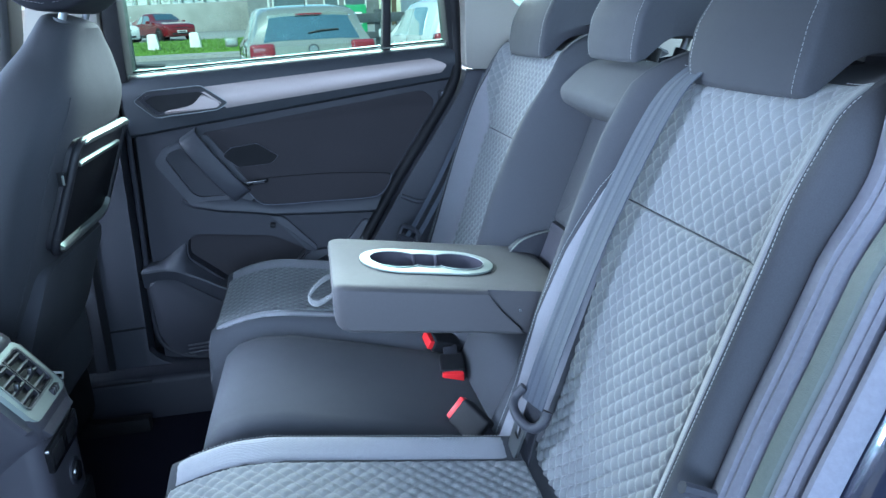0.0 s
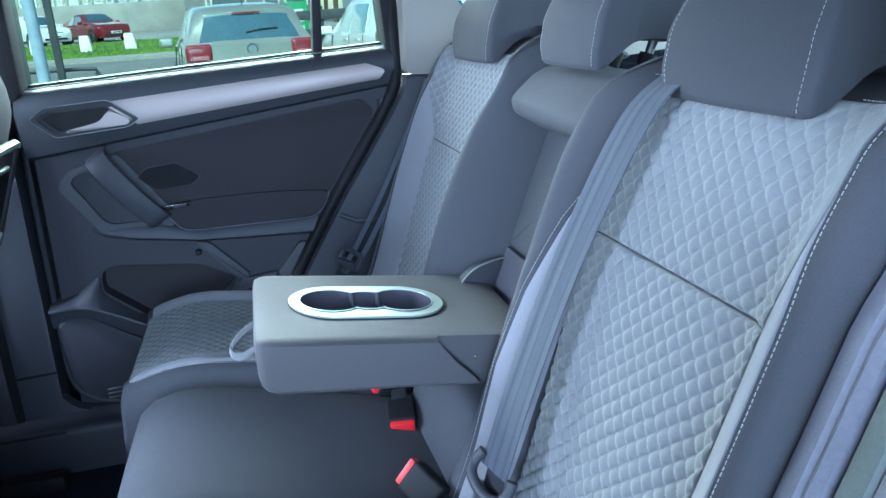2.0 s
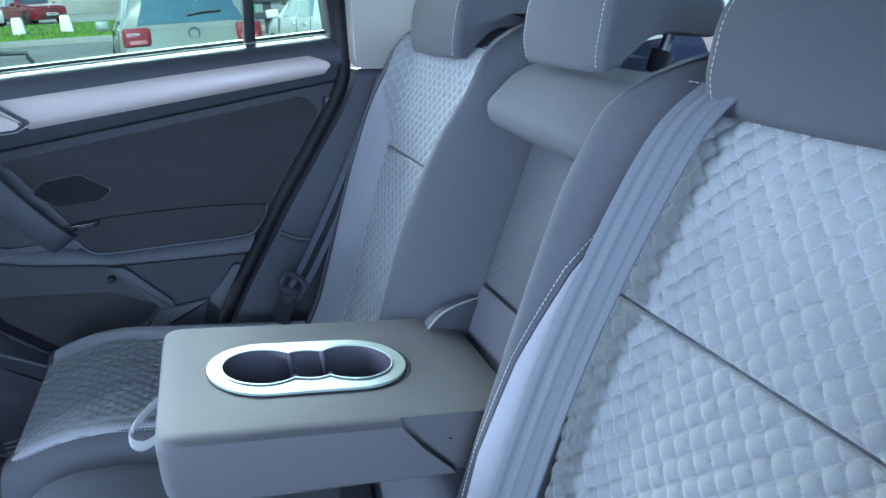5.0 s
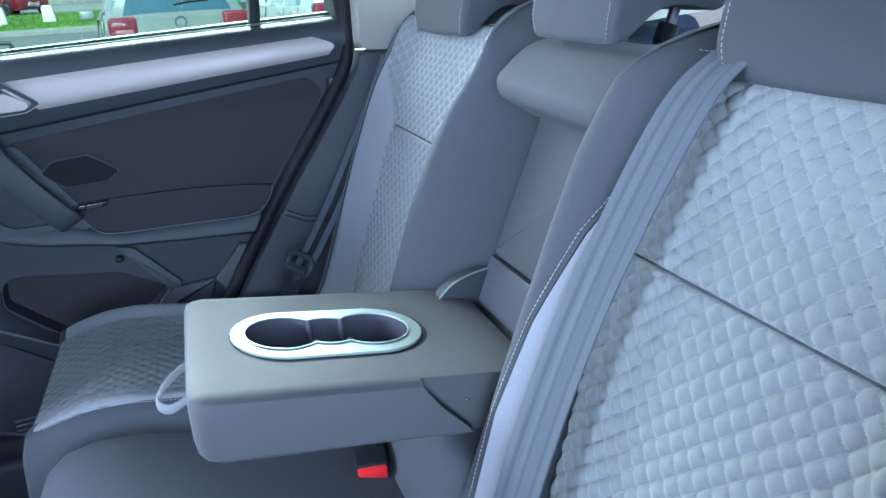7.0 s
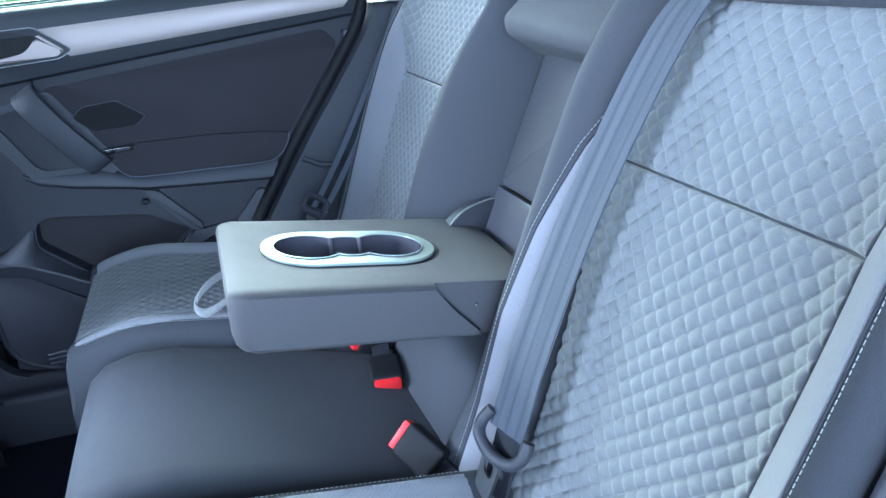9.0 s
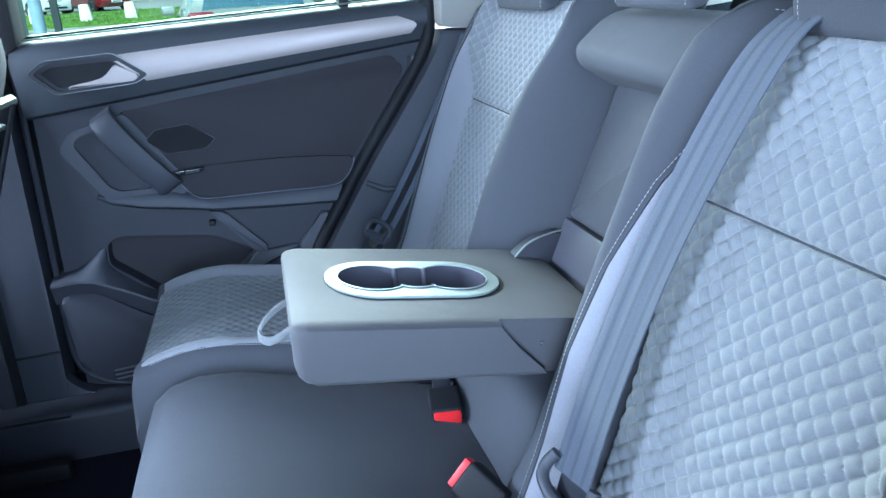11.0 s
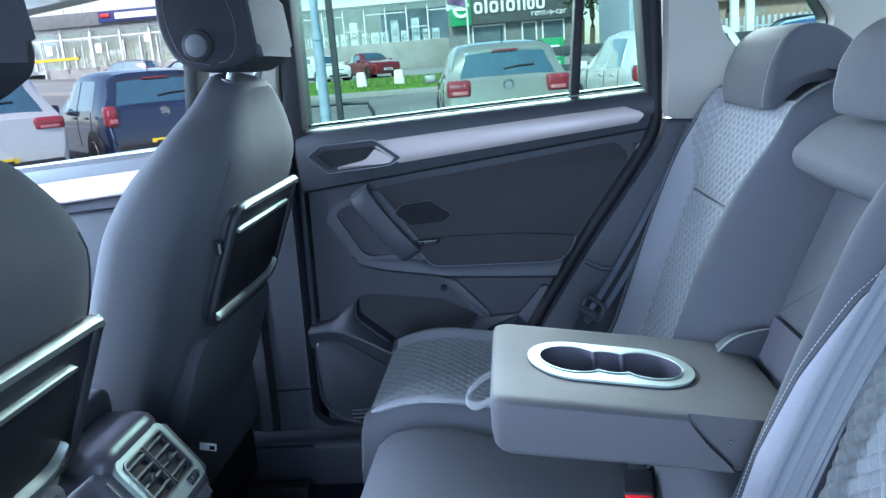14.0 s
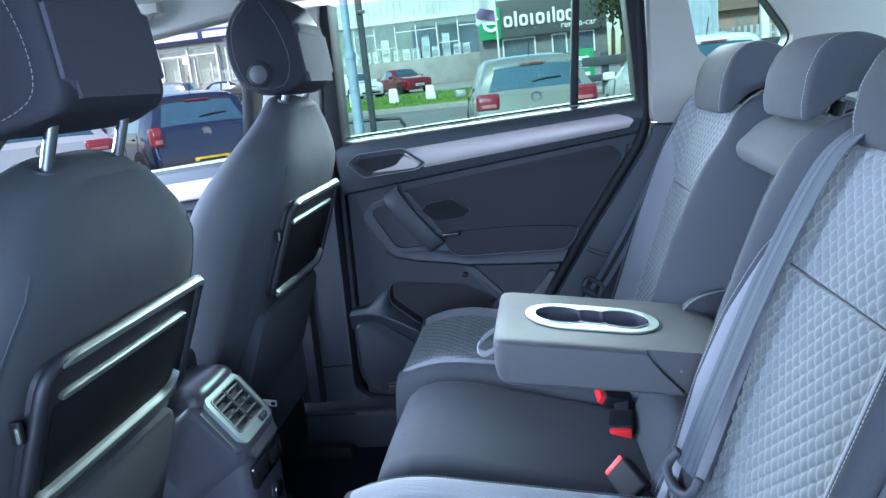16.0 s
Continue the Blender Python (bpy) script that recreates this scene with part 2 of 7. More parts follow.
def tube(pts, r, sides=10, bm=None, flat=1.0, up=(0, 0, 1)):
    """A round or flattened bar along points."""
    pts = [Vector(p) for p in pts]
    rings = []
    for i, p in enumerate(pts):
        t = (pts[min(i + 1, len(pts) - 1)] - pts[max(i - 1, 0)]).normalized()
        s = t.cross(Vector(up))
        s = s.normalized() if s.length > 1e-4 else Vector((1, 0, 0))
        u = s.cross(t)
        rings.append([p + r * (math.cos(a) * s + flat * math.sin(a) * u) for a in (2 * math.pi * k / sides for k in range(sides))])
    return loft(rings, bm=bm)


def strip(pts, across, w, thick, bm=None):
    """A band of width w along points, with across(i) its width direction."""
    pts = [Vector(p) for p in pts]
    rings = []
    for i, p in enumerate(pts):
        t = (pts[min(i + 1, len(pts) - 1)] - pts[max(i - 1, 0)]).normalized()
        a = Vector(across(i)).normalized()
        nrm = t.cross(a).normalized() * thick / 2
        e = a * w / 2
        rings.append([p - e - nrm, p - e * 0.5 - nrm * 1.5, p + e * 0.5 - nrm * 1.5, p + e - nrm, p + e + nrm, p + e * 0.5 + nrm * 1.5, p - e * 0.5 + nrm * 1.5, p - e + nrm])
    return loft(rings, bm=bm)


def sheet(fn, nu, nv, thick, nrm, uvfn=None):
    """A surface fn(u, v), u and v from 0 to 1, with a back thick behind it along nrm; uvfn(u, v): its cloth pattern."""
    bm2 = bmesh.new()
    g = [[bm2.verts.new(fn(i / nu, j / nv)) for j in range(nv + 1)] for i in range(nu + 1)]
    for i in range(nu):
        for j in range(nv):
            bm2.faces.new((g[i][j], g[i + 1][j], g[i + 1][j + 1], g[i][j + 1]))
    edge = [g[i][0] for i in range(nu + 1)] + [g[nu][j] for j in range(1, nv + 1)] + [g[i][nv] for i in range(nu - 1, -1, -1)] + [g[0][j] for j in range(nv - 1, 0, -1)]
    off = Vector(nrm) * thick
    low = [bm2.verts.new(v.co - off) for v in edge]
    for i in range(len(edge)):
        j = (i + 1) % len(edge)
        bm2.faces.new((edge[i], low[i], low[j], edge[j]))
    if uvfn:
        lay = bm2.loops.layers.uv.new("pattern")
        at = {g[i][j]: uvfn(i / nu, j / nv) for i in range(nu + 1) for j in range(nv + 1)}
        for f in bm2.faces:
            for lp in f.loops:
                if lp.vert in at:
                    lp[lay].uv = at[lp.vert]
    return bm2


def lerp_table(tab, x):
    return float(np.interp(x, [t[0] for t in tab], [t[1] for t in tab]))


def smoothstep(a, b, x):
    t = min(1, max(0, (x - a) / (b - a)))
    return t * t * (3 - 2 * t)


def along(path):
    """The point at the share t of a path's length."""
    cum = [0.0]
    for p, q in zip(path, path[1:]):
        cum.append(cum[-1] + (q - p).length)

    def at(t):
        d = min(max(t, 0.0), 1.0) * cum[-1]
        k = max(0, min(int(np.searchsorted(cum, d)) - 1, len(path) - 2))
        return path[k].lerp(path[k + 1], (d - cum[k]) / max(1e-9, cum[k + 1] - cum[k]))
    return at


def stitches(fn, length, name, parent, pitch=0.0050, r=0.00042, thread=None):
    """A row of short thread dashes along fn(t), t from 0 to 1."""
    bm = bmesh.new()
    n = int(length / pitch)
    for i in range(n):
        a, b = Vector(fn((i + 0.15) / n)), Vector(fn((i + 0.8) / n))
        tube([a, (a + b) / 2, b], r, 5, bm)
    ob = part(name, bm, thread or M_THREAD, parent)
    ob["kind"] = "stuff"
    return ob

# ==== the car: setting ====
YC = 1.11                      # the car's middle line
NEAR, FAR = 0.760, 1.465       # middles of the two outer seats
MID = 1.125


def mirror_y(y):
    return 2 * YC - y


def door_at(u, v, d):
    """The far door's inner face: u along the car, v up, d into the cabin."""
    return Vector((u, 1.80 - d, v))


def side_at(y):
    return lambda u, v, d: Vector((u, y - d, v))


def flat_at(z):
    return lambda u, v, d: Vector((u, v, z + d))


# floor, sills, roof and pillars
carpet = bmesh.new()
rbox((3.2, 1.36, 0.06), (-0.35, YC, 0.37), 0.01, bm=carpet)
rbox((3.2, 0.22, 0.10), (-0.55, YC, 0.43), 0.045, 4, bm=carpet)
solo("floor", carpet, M_CARPET, "black carpeted car floor with a raised tunnel", "floor", kind="structure")

for name, y0, y1 in (("sill_far", 1.70, 1.90), ("sill_near", 0.30, 0.50)):
    bm = rbox((2.4, y1 - y0, 0.16), (-0.3, (y0 + y1) / 2, 0.425), 0.018, 3)
    solo(name, bm, M_PLAST, "dark grained plastic door sill trim", "sill", kind="structure")

roof = bmesh.new()
rings = []
for x, dz in ((-1.55, -0.09), (-1.2, -0.02), (-0.6, 0.02), (0.2, 0.02), (0.8, -0.02), (1.25, -0.10)):
    top = [(0.40, 1.53), (0.46, 1.575), (0.60, 1.60), (YC, 1.615), (1.62, 1.60), (1.76, 1.575), (1.82, 1.53)]
    rings.append([Vector((x, y, z + dz)) for y, z in top] + [Vector((x, y, z + dz + 0.05)) for y, z in reversed(top)])
loft(rings, bm=roof)
solo("ceiling", roof, M_LINER, "pale grey cloth headliner of the car roof", "ceiling", kind="structure")

bm = rbox((0.04, 1.5, 0.75), (-1.72, YC, 0.72), 0.01)
solo("wall_front", bm, M_PLAST, "dark bulkhead under the windscreen", "wall", kind="structure")
bm = rbox((0.04, 1.5, 0.70), (1.25, YC, 0.75), 0.01)
solo("wall_rear", bm, M_PLAST, "dark inner face of the tailgate", "wall", kind="structure")
bm = rbox((0.75, 1.40, 0.03), (0.86, YC, 0.98), 0.008)
solo("luggage_cover", bm, M_BLACK, "black luggage cover behind the rear backrests", "cover")

# the car's outer skin: roof, bonnet, windscreen, tailgate, wheels
shell = thing("car_body", (-0.6, YC, 0.3), "dark blue painted outer body of the car", "car body", kind="structure")
rings = []
for x, dz in ((-1.60, -0.04), (-1.2, 0.05), (-0.6, 0.09), (0.2, 0.09), (0.8, 0.05), (1.30, -0.03)):
    line = [(0.36, 1.56), (0.42, 1.612), (0.60, 1.642), (YC, 1.658), (1.62, 1.642), (1.80, 1.612), (1.86, 1.56)]
    rings.append([Vector((x, y, z + dz)) for y, z in line] + [Vector((x, y, z + dz - 0.02)) for y, z in reversed(line)])
part("roof_skin", loft(rings), M_BODY, shell)
rings = []
for x, z, w in ((-1.74, 1.10, 0.80), (-2.2, 1.06, 0.80), (-2.55, 0.98, 0.77), (-2.72, 0.88, 0.70), (-2.78, 0.70, 0.68), (-2.78, 0.42, 0.70), (-2.70, 0.26, 0.72)):
    rings.append([Vector((x, YC + a * w, z - 0.05 * a * a)) for a in (-1, -0.8, -0.4, 0, 0.4, 0.8, 1)] + [Vector((x * 0.6 - 0.70, YC + a * w, 0.24)) for a in (1, 0.5, 0, -0.5, -1)])
part("bonnet", loft(rings), M_BODY, shell)
for y in (0.30, 1.92):
    part("front_wing", prism(rounded([(-2.70, 0.30), (-2.60, 0.92), (-2.2, 1.03), (-1.66, 1.09), (-1.66, 0.30), (-1.88, 0.34), (-1.95, 0.62), (-2.20, 0.72), (-2.45, 0.62), (-2.52, 0.34)], 0.03, 3), side_at(y), -0.02, 0.02), M_BODY, shell)
    part("rear_wing", prism(rounded([(0.40, 0.34), (0.42, 1.16), (1.20, 1.18), (1.34, 0.90), (1.36, 0.32), (1.16, 0.34), (1.10, 0.60), (0.86, 0.72), (0.62, 0.60), (0.55, 0.34)], 0.03, 3), side_at(y), -0.02, 0.02), M_BODY, shell)
    for wx in (-2.20, 0.86):
        ring = lambda r, yy: [Vector((wx + r * math.cos(a), yy, 0.34 + r * math.sin(a))) for a in (2 * math.pi * k / 28 for k in range(28))]
        s = 1 if y > YC else -1
        wh = part("wheel", loft([ring(0.30, y - s * 0.18), ring(0.34, y - s * 0.15), ring(0.34, y + s * 0.01), ring(0.31, y + s * 0.03), ring(0.23, y + s * 0.03)]), M_BLACK, shell)
        part("rim", loft([ring(0.225, y + s * 0.02), ring(0.21, y + s * 0.034), ring(0.06, y + s * 0.026)]), M_CHROME, wh)
part("rear_panel", prism(rounded([(0.34, 0.30), (1.88, 0.30), (1.84, 1.13), (0.38, 1.13)], 0.05, 4), lambda u, v, d: Vector((1.29 + d, u, v)), 0, 0.06, 0.02), M_BODY, shell)
ob = part("windscreen", prism([(0.48, 1.11), (1.74, 1.11), (1.68, 1.51), (0.54, 1.51)], lambda u, v, d: Vector((-1.72 + 0.42 * (v - 1.11) - d, u, v)), 0, 0.004), M_GLASS, shell)
ob.visible_shadow = False
ob = part("tailgate_glass", prism([(0.48, 1.14), (1.74, 1.14), (1.68, 1.50), (0.54, 1.50)], lambda u, v, d: Vector((1.30 - 0.10 * (v - 1.14) + d, u, v)), 0, 0.004), M_GLASS, shell)
ob.visible_shadow = False

# B pillar: lower trim, upper trim, seals
pillar = thing("pillar_front", (-0.55, 1.80, 0.5), "dark lower and pale upper trim of the middle pillar", "pillar", kind="structure")
part("lower_trim", prism(rounded([(-0.665, 0.49), (-0.455, 0.49), (-0.44, 1.10), (-0.47, 1.19), (-0.62, 1.19)], 0.02), side_at(1.84), 0, 0.07, 0.012), M_PLAST2, pillar)
part("upper_trim", prism([(-0.62, 1.192), (-0.455, 1.192), (-0.41, 1.53), (-0.54, 1.53)], side_at(1.83), 0, 0.06, 0.012), M_LINER, pillar)
part("joint_line", prism([(-0.66, 0.598), (-0.45, 0.605), (-0.45, 0.609), (-0.66, 0.602)], side_at(1.768), -0.002, 0.0015), M_BLACK, pillar)
part("belt_slot", prism(rounded([(-0.60, 0.50), (-0.535, 0.50), (-0.525, 1.10), (-0.59, 1.10)], 0.01), side_at(1.768), -0.002, 0.003), M_BLACK, pillar, "black vertical belt slot")
part("belt_webbing", prism([(-0.578, 0.50), (-0.55, 0.50), (-0.54, 1.25), (-0.568, 1.25)], side_at(1.765), 0.003, 0.006), M_BELTB, pillar)
part("sill_joint", prism([(-0.70, 0.496), (-0.44, 0.496), (-0.44, 0.499), (-0.70, 0.499)], side_at(1.70), -0.002, 0.003), M_BLACK, pillar)

fillet = smooth_path([(-0.462, 0.72, 0), (-0.472, 0.64, 0), (-0.462, 0.565, 0), (-0.432, 0.520, 0), (-0.386, 0.500, 0), (-0.33, 0.497, 0)], 6)
part("sill_fillet", prism([(p.x, p.y) for p in fillet] + [(-0.33, 0.478), (-0.50, 0.478), (-0.50, 0.72)], side_at(1.800), 0, 0.028, 0.004, 3), M_PLAST2, pillar, "dark trim curving from pillar to sill")
part("pillar_core", prism([(-0.70, 0.36), (-0.36, 0.36), (-0.36, 1.18), (-0.66, 1.15)], side_at(1.93), 0, 0.05), M_BLACK, pillar)
# lower rear side trims and the door seals, on both sides
# raised base colour paints the sky's sheen onto the near door seals
M_SEAL = mat("rubber_seal_sky_sheen", (0.128, 0.130, 0.162), 0.6, spec=0.25, var=0.08, scale=200, bump=0.2, bscale=500)
M_BAND = mat("grey_green_sill_band", (0.092, 0.110, 0.110), 0.6, spec=0.25, var=0.06, scale=200, bump=0.2, bscale=700, bkind="grain")
APERTURE = [(0.345, 1.53), (0.348, 1.25), (0.347, 1.18), (0.330, 1.125), (0.260, 1.02), (0.185, 0.912), (0.075, 0.735), (0.02, 0.62), (-0.02, 0.50)]
def near_back(z):
    """The near opening's lower edge lies further back than the far one's."""
    return 0.29 * max(0.0, 1.085 - z) if z > 0.8 else 0.0827 + 0.18 * (0.8 - z)


NB = 0.097                     # how far the near opening reaches back beyond the far one
ap = smooth_path([(x, z, 0) for x, z in APERTURE], 6)
for side, y_in, y_out, sg in (("far", 1.745, 1.80, 1), ("near", 0.512, 0.455, -1)):
    tr = thing("pillar_rear_" + side, (0.3, y_in, 0.6), "dark grained plastic trim beside the rear seat", "side trim", kind="structure")
    back = 0.0 if sg > 0 else NB
    poly = [(p.x + 0.012 + back + (near_back(p.y) if sg < 0 else 0.0), p.y) for p in ap if p.y < 1.172] + [(0.22 + back, 0.50), (0.30 + back, 0.68), (0.62 + back, 1.172)]
    part("lower_trim", prism(poly, lambda u, v, d, y=y_out, s=sg: Vector((u, y - s * d, v)), 0, abs(y_out - y_in), 0.012), M_PLAST2, tr)
    part("crease", tube([(0.185 + back, y_in - sg * 0.002, 0.885), (0.22 + back, y_in - sg * 0.004, 0.868), (0.30 + back, y_in - sg * 0.004, 0.86)], 0.006, 8), M_PLAST2, tr)
    if sg > 0:
        part("door_seal", tube([(p.x - 0.004, y_out - sg * 0.012, p.y) for p in ap], 0.013, 10, up=(0, 1, 0)), M_BLACK, tr, "rubber door seal")
def near_y(y):
    return 0.487 + (y - 0.391) * 1.25


# the near side: painted door frame and its ribbed seal bands
fr = thing("door_frame_near", (0.2, 0.36, 0.6), "dark blue painted rear door frame with seals coloured sky-lit", "door frame", kind="structure")
rings = []
for p in ap:
    rings.append([Vector((p.x + NB + near_back(p.y) + 1.25 * a, near_y(y), p.y)) for a, y in ((0.016, 0.395), (0.012, 0.385), (0.012, 0.360), (0.014, 0.345), (0.014, 0.333), (0.024, 0.318), (0.06, 0.275), (0.12, 0.24), (0.14, 0.395))])
part("painted_flange", loft(rings), M_BODY, fr)
for nm, prof in (("inner_seal", ((0.011, 0.426), (0.001, 0.423), (-0.002, 0.417), (-0.003, 0.409), (-0.0005, 0.406), (-0.003, 0.402), (-0.001, 0.395), (0.011, 0.393))),
                 ("flat_band", ((0.011, 0.3905), (0.001, 0.390), (-0.001, 0.387), (-0.001, 0.375), (0.002, 0.372), (0.011, 0.3715))),
                 ("middle_seal", ((0.011, 0.3710), (0.000, 0.3705), (-0.003, 0.364), (-0.001, 0.361), (0.001, 0.3595), (-0.0015, 0.357), (0.001, 0.354), (0.012, 0.353))),
                 ("outer_seal", ((0.012, 0.350), (0.002, 0.349), (-0.003, 0.345), (-0.003, 0.341), (0.002, 0.336), (0.012, 0.334)))):
    part(nm, loft([[Vector((p.x + NB + near_back(p.y) + 1.25 * a, near_y(y), p.y)) for a, y in prof] for p in ap]), M_BAND if nm == "flat_band" else M_SEAL, fr, "flat grey-green band" if nm == "flat_band" else "ribbed door seal coloured pale for its sky sheen")
part("seal_gap", loft([[Vector((p.x + NB + near_back(p.y) + 1.25 * a, near_y(y), p.y)) for a, y in ((0.006, 0.424), (0.006, 0.336), (0.011, 0.336), (0.011, 0.424))] for p in ap]), M_BLACK, fr)

# the near front door and middle pillar, which shade the front seats
nd = thing("front_door_near", (-1.1, 0.40, 0.5), "closed front car door on the near side", "car door", kind="structure")
part("panel", prism([(-1.66, 0.42), (-0.47, 0.42), (-0.46, 1.165), (-1.66, 1.105)], side_at(0.43), 0.0, 0.10, 0.01), M_PLAST, nd)
ob = part("pane", prism([(-1.62, 1.10), (-0.62, 1.16), (-0.58, 1.53), (-1.10, 1.53)], side_at(0.405), 0.0, 0.004), M_GLASS, nd)
ob.visible_shadow = False
part("pillar_trim", prism([(-0.62, 1.16), (-0.46, 1.16), (-0.42, 1.55), (-0.56, 1.55)], side_at(0.43), 0.0, 0.06, 0.01), M_LINER, nd)


# rear quarter with its window, on both sides
def quarter(name, y, sg, xo=0.0):
    q = thing(name, (0.6, y, 1.3), "pale grey rear pillar trim round a small quarter window", "pillar trim", kind="structure")
    outer = [(0.358, 1.58), (0.352, 1.175), (0.50, 1.165), (0.72, 1.165), (1.15, 1.20), (1.2, 1.58)]
    inner = [(0.432, 1.47), (0.456, 1.325), (0.50, 1.285), (0.630, 1.290), (0.665, 1.335), (0.575, 1.475)]
    outer, inner = [(a + xo, b) for a, b in outer], [(a + xo, b) for a, b in inner]
    o, i = rounded(outer, 0.015, 3), rounded(inner, 0.022, 3)
    part("pillar_trim", ring_prism(o, i, lambda u, v, d: Vector((u, y + sg * 0.03 - sg * d, v)), 0, 0.06), M_LINER, q)
    part("trim_edge", ring_prism(i, rounded([(a * 0.97 + 0.0165 + 0.03 * xo, b * 0.97 + 0.0413) for a, b in inner], 0.02, 3), lambda u, v, d: Vector((u, y + sg * 0.03 - sg * d, v)), -0.02, 0.03), M_BLACK, q)
    ob = part("pane", prism(i, lambda u, v, d: Vector((u, y + sg * 0.035 - sg * d, v)), 0, 0.004), M_GLASS, q)
    ob.visible_shadow = False
    return q


quarter("window_quarter_far", 1.745, 1)
quarter("window_quarter_near", 0.470, -1, NB)

# ---- the far rear door ----
door = thing("rear_door", (-0.05, 1.80, 0.5), "closed rear car door with charcoal trim, silver strip and tinted window", "car door")
outline = [(-0.425, 0.515), (-0.39, 0.505), (-0.05, 0.505)] + [(p.x - 0.012, p.y) for p in reversed(ap) if 0.60 < p.y < 1.20] + [(0.335, 1.212), (-0.405, 1.182)]
door_panel = part("panel", prism(outline, door_at, -0.06, 0.0), M_PLAST, door)
part("outer_skin", prism([(-0.45, 0.36), (0.1, 0.36), (0.35, 0.9), (0.37, 1.2), (-0.45, 1.17)], door_at, -0.14, -0.12), M_BODY, door)
sill_l, sill_r = (-0.408, 1.193), (0.337, 1.229)


def on_sill(x, dz=0.0):
    return sill_l[1] + (x - sill_l[0]) / (sill_r[0] - sill_l[0]) * (sill_r[1] - sill_l[1]) + dz


# upper shoulder of the panel: rolls from the window ledge to the seam
rings = []
for i in range(13):
    x = -0.418 + (0.338 + 0.418) * i / 12
    zt, zb = on_sill(x), 1.059 + (x + 0.42) / 0.75 * 0.089
    prof = [(-0.06, zt + 0.004), (-0.01, zt + 0.003), (0.010, zt - 0.004), (0.022, zt - 0.018), (0.026, zt - 0.04), (0.020, zb + 0.03), (0.012, zb + 0.006), (0.002, zb), (-0.06, zb)]
    rings.append([door_at(x, z, d) for d, z in prof])
M_SHOULDER = mat("charcoal_soft_touch", (0.030, 0.033, 0.040), 0.55, var=0.06, scale=300, bump=0.2, bscale=800, bkind="grain", spec=0.3)
part("upper_panel", loft(rings), M_SHOULDER, door, "charcoal soft-touch upper door panel")
part("window_ledge_strip", tube([door_at(-0.412 + 0.75 * i / 8, on_sill(-0.412 + 0.75 * i / 8, 0.006), 0.0) for i in range(9)], 0.0020, 8), M_RAIL, door, "pale reflecting glass seal strip")
# silver strip


def crowned(u, w):
    t, b = Vector((-0.262 + 0.537 * u, 1.167 + 0.033 * u)), Vector((-0.196 + 0.502 * u, 1.116 + 0.050 * u))
    p = b.lerp(t, w)
    bulge = math.sin(math.pi * w)
    return door_at(p.x + 0.024 * min(1, 1.25 * (1 - abs(2 * w - 1.1))) * smoothstep(0.92, 1.0, u), p.y, 0.025 + 0.006 * bulge ** 0.6 + 0.003 * (0.5 - w))


part("outer_glass_seal", loft([[door_at(x, on_sill(x) + a, d) for a, d in ((-0.01, -0.075), (0.010, -0.072), (0.013, -0.055), (0.011, -0.040), (-0.01, -0.038))] for x in (-0.412, 0.0, 0.338)]), M_BLACK, door)
part("silver_strip", sheet(crowned, 40, 10, 0.02, (0, -1, 0)), M_SILVER, door, "satin silver trim strip")
# inner handle
hb = [(-0.394, 1.143), (-0.362, 1.164), (-0.246, 1.170), (-0.190, 1.128), (-0.214, 1.114), (-0.352, 1.104)]
hc = [(-0.383, 1.143), (-0.357, 1.158), (-0.249, 1.163), (-0.203, 1.128), (-0.218, 1.119), (-0.349, 1.110)]
hd = [(-0.372, 1.143), (-0.352, 1.152), (-0.252, 1.156), (-0.215, 1.128), (-0.224, 1.124), (-0.345, 1.116)]
bez = part("handle_bezel", ring_prism(rounded(hb, 0.008, 3), rounded(hc, 0.006, 3), door_at, 0.0, 0.034), M_TABLE, door, "satin black handle bezel")
edge = [door_at(p.x, p.y, 0.0345) for p in rounded(hb, 0.008, 3)]
part("bezel_edge", tube(edge + [edge[0]], 0.0008, 6, up=(0, 1, 0)), M_CHROME, bez, "thin bright edge")
part("handle_cup", ring_prism(rounded(hc, 0.006, 3), rounded(hd, 0.004, 3), door_at, 0.0, 0.029), M_PLAST, door)
part("cup_back", prism(rounded(hd, 0.004, 3), door_at, 0.0, 0.027), M_BLACK, door)
lever = rounded([(-0.330, 1.112), (-0.328, 1.117), (-0.268, 1.127), (-0.246, 1.150), (-0.206, 1.128), (-0.216, 1.119)], [0.003, 0.003, 0.02, 0.004, 0.004, 0.004], 4)
part("handle_lever", prism(lever, door_at, 0.022, 0.038, 0.004, 2), M_SILVER, door, "satin silver handle lever")
# cloth insert, arm pad, hexagonal plate, switch
ins = rounded([(-0.262, 1.060), (0.262, 1.127), (0.291, 1.098), (0.172, 0.930), (-0.102, 0.943), (-0.185, 0.935)], [0.01, 0.016, 0.02, 0.006, 0.02, 0.006], 4)
part("cloth_insert", prism(ins, door_at, -0.004, 0.004, 0.003, 2), M_INSERT, door, "dark brown-grey cloth insert")
PAD = rounded([(-0.186, 0.9405), (-0.102, 0.9455), (0.02, 0.9450), (0.104, 0.9400), (0.168, 0.9325), (0.163, 0.913), (0.144, 0.889), (0.113, 0.879), (-0.119, 0.881), (-0.149, 0.890), (-0.168, 0.910)], [0.004, 0.03, 0.03, 0.03, 0.004, 0.02, 0.02, 0.02, 0.02, 0.02, 0.01], 4)
part("arm_pad", prism(PAD, door_at, -0.01, 0.013, 0.005, 4), M_INSERT, door, "dark padded arm rest")
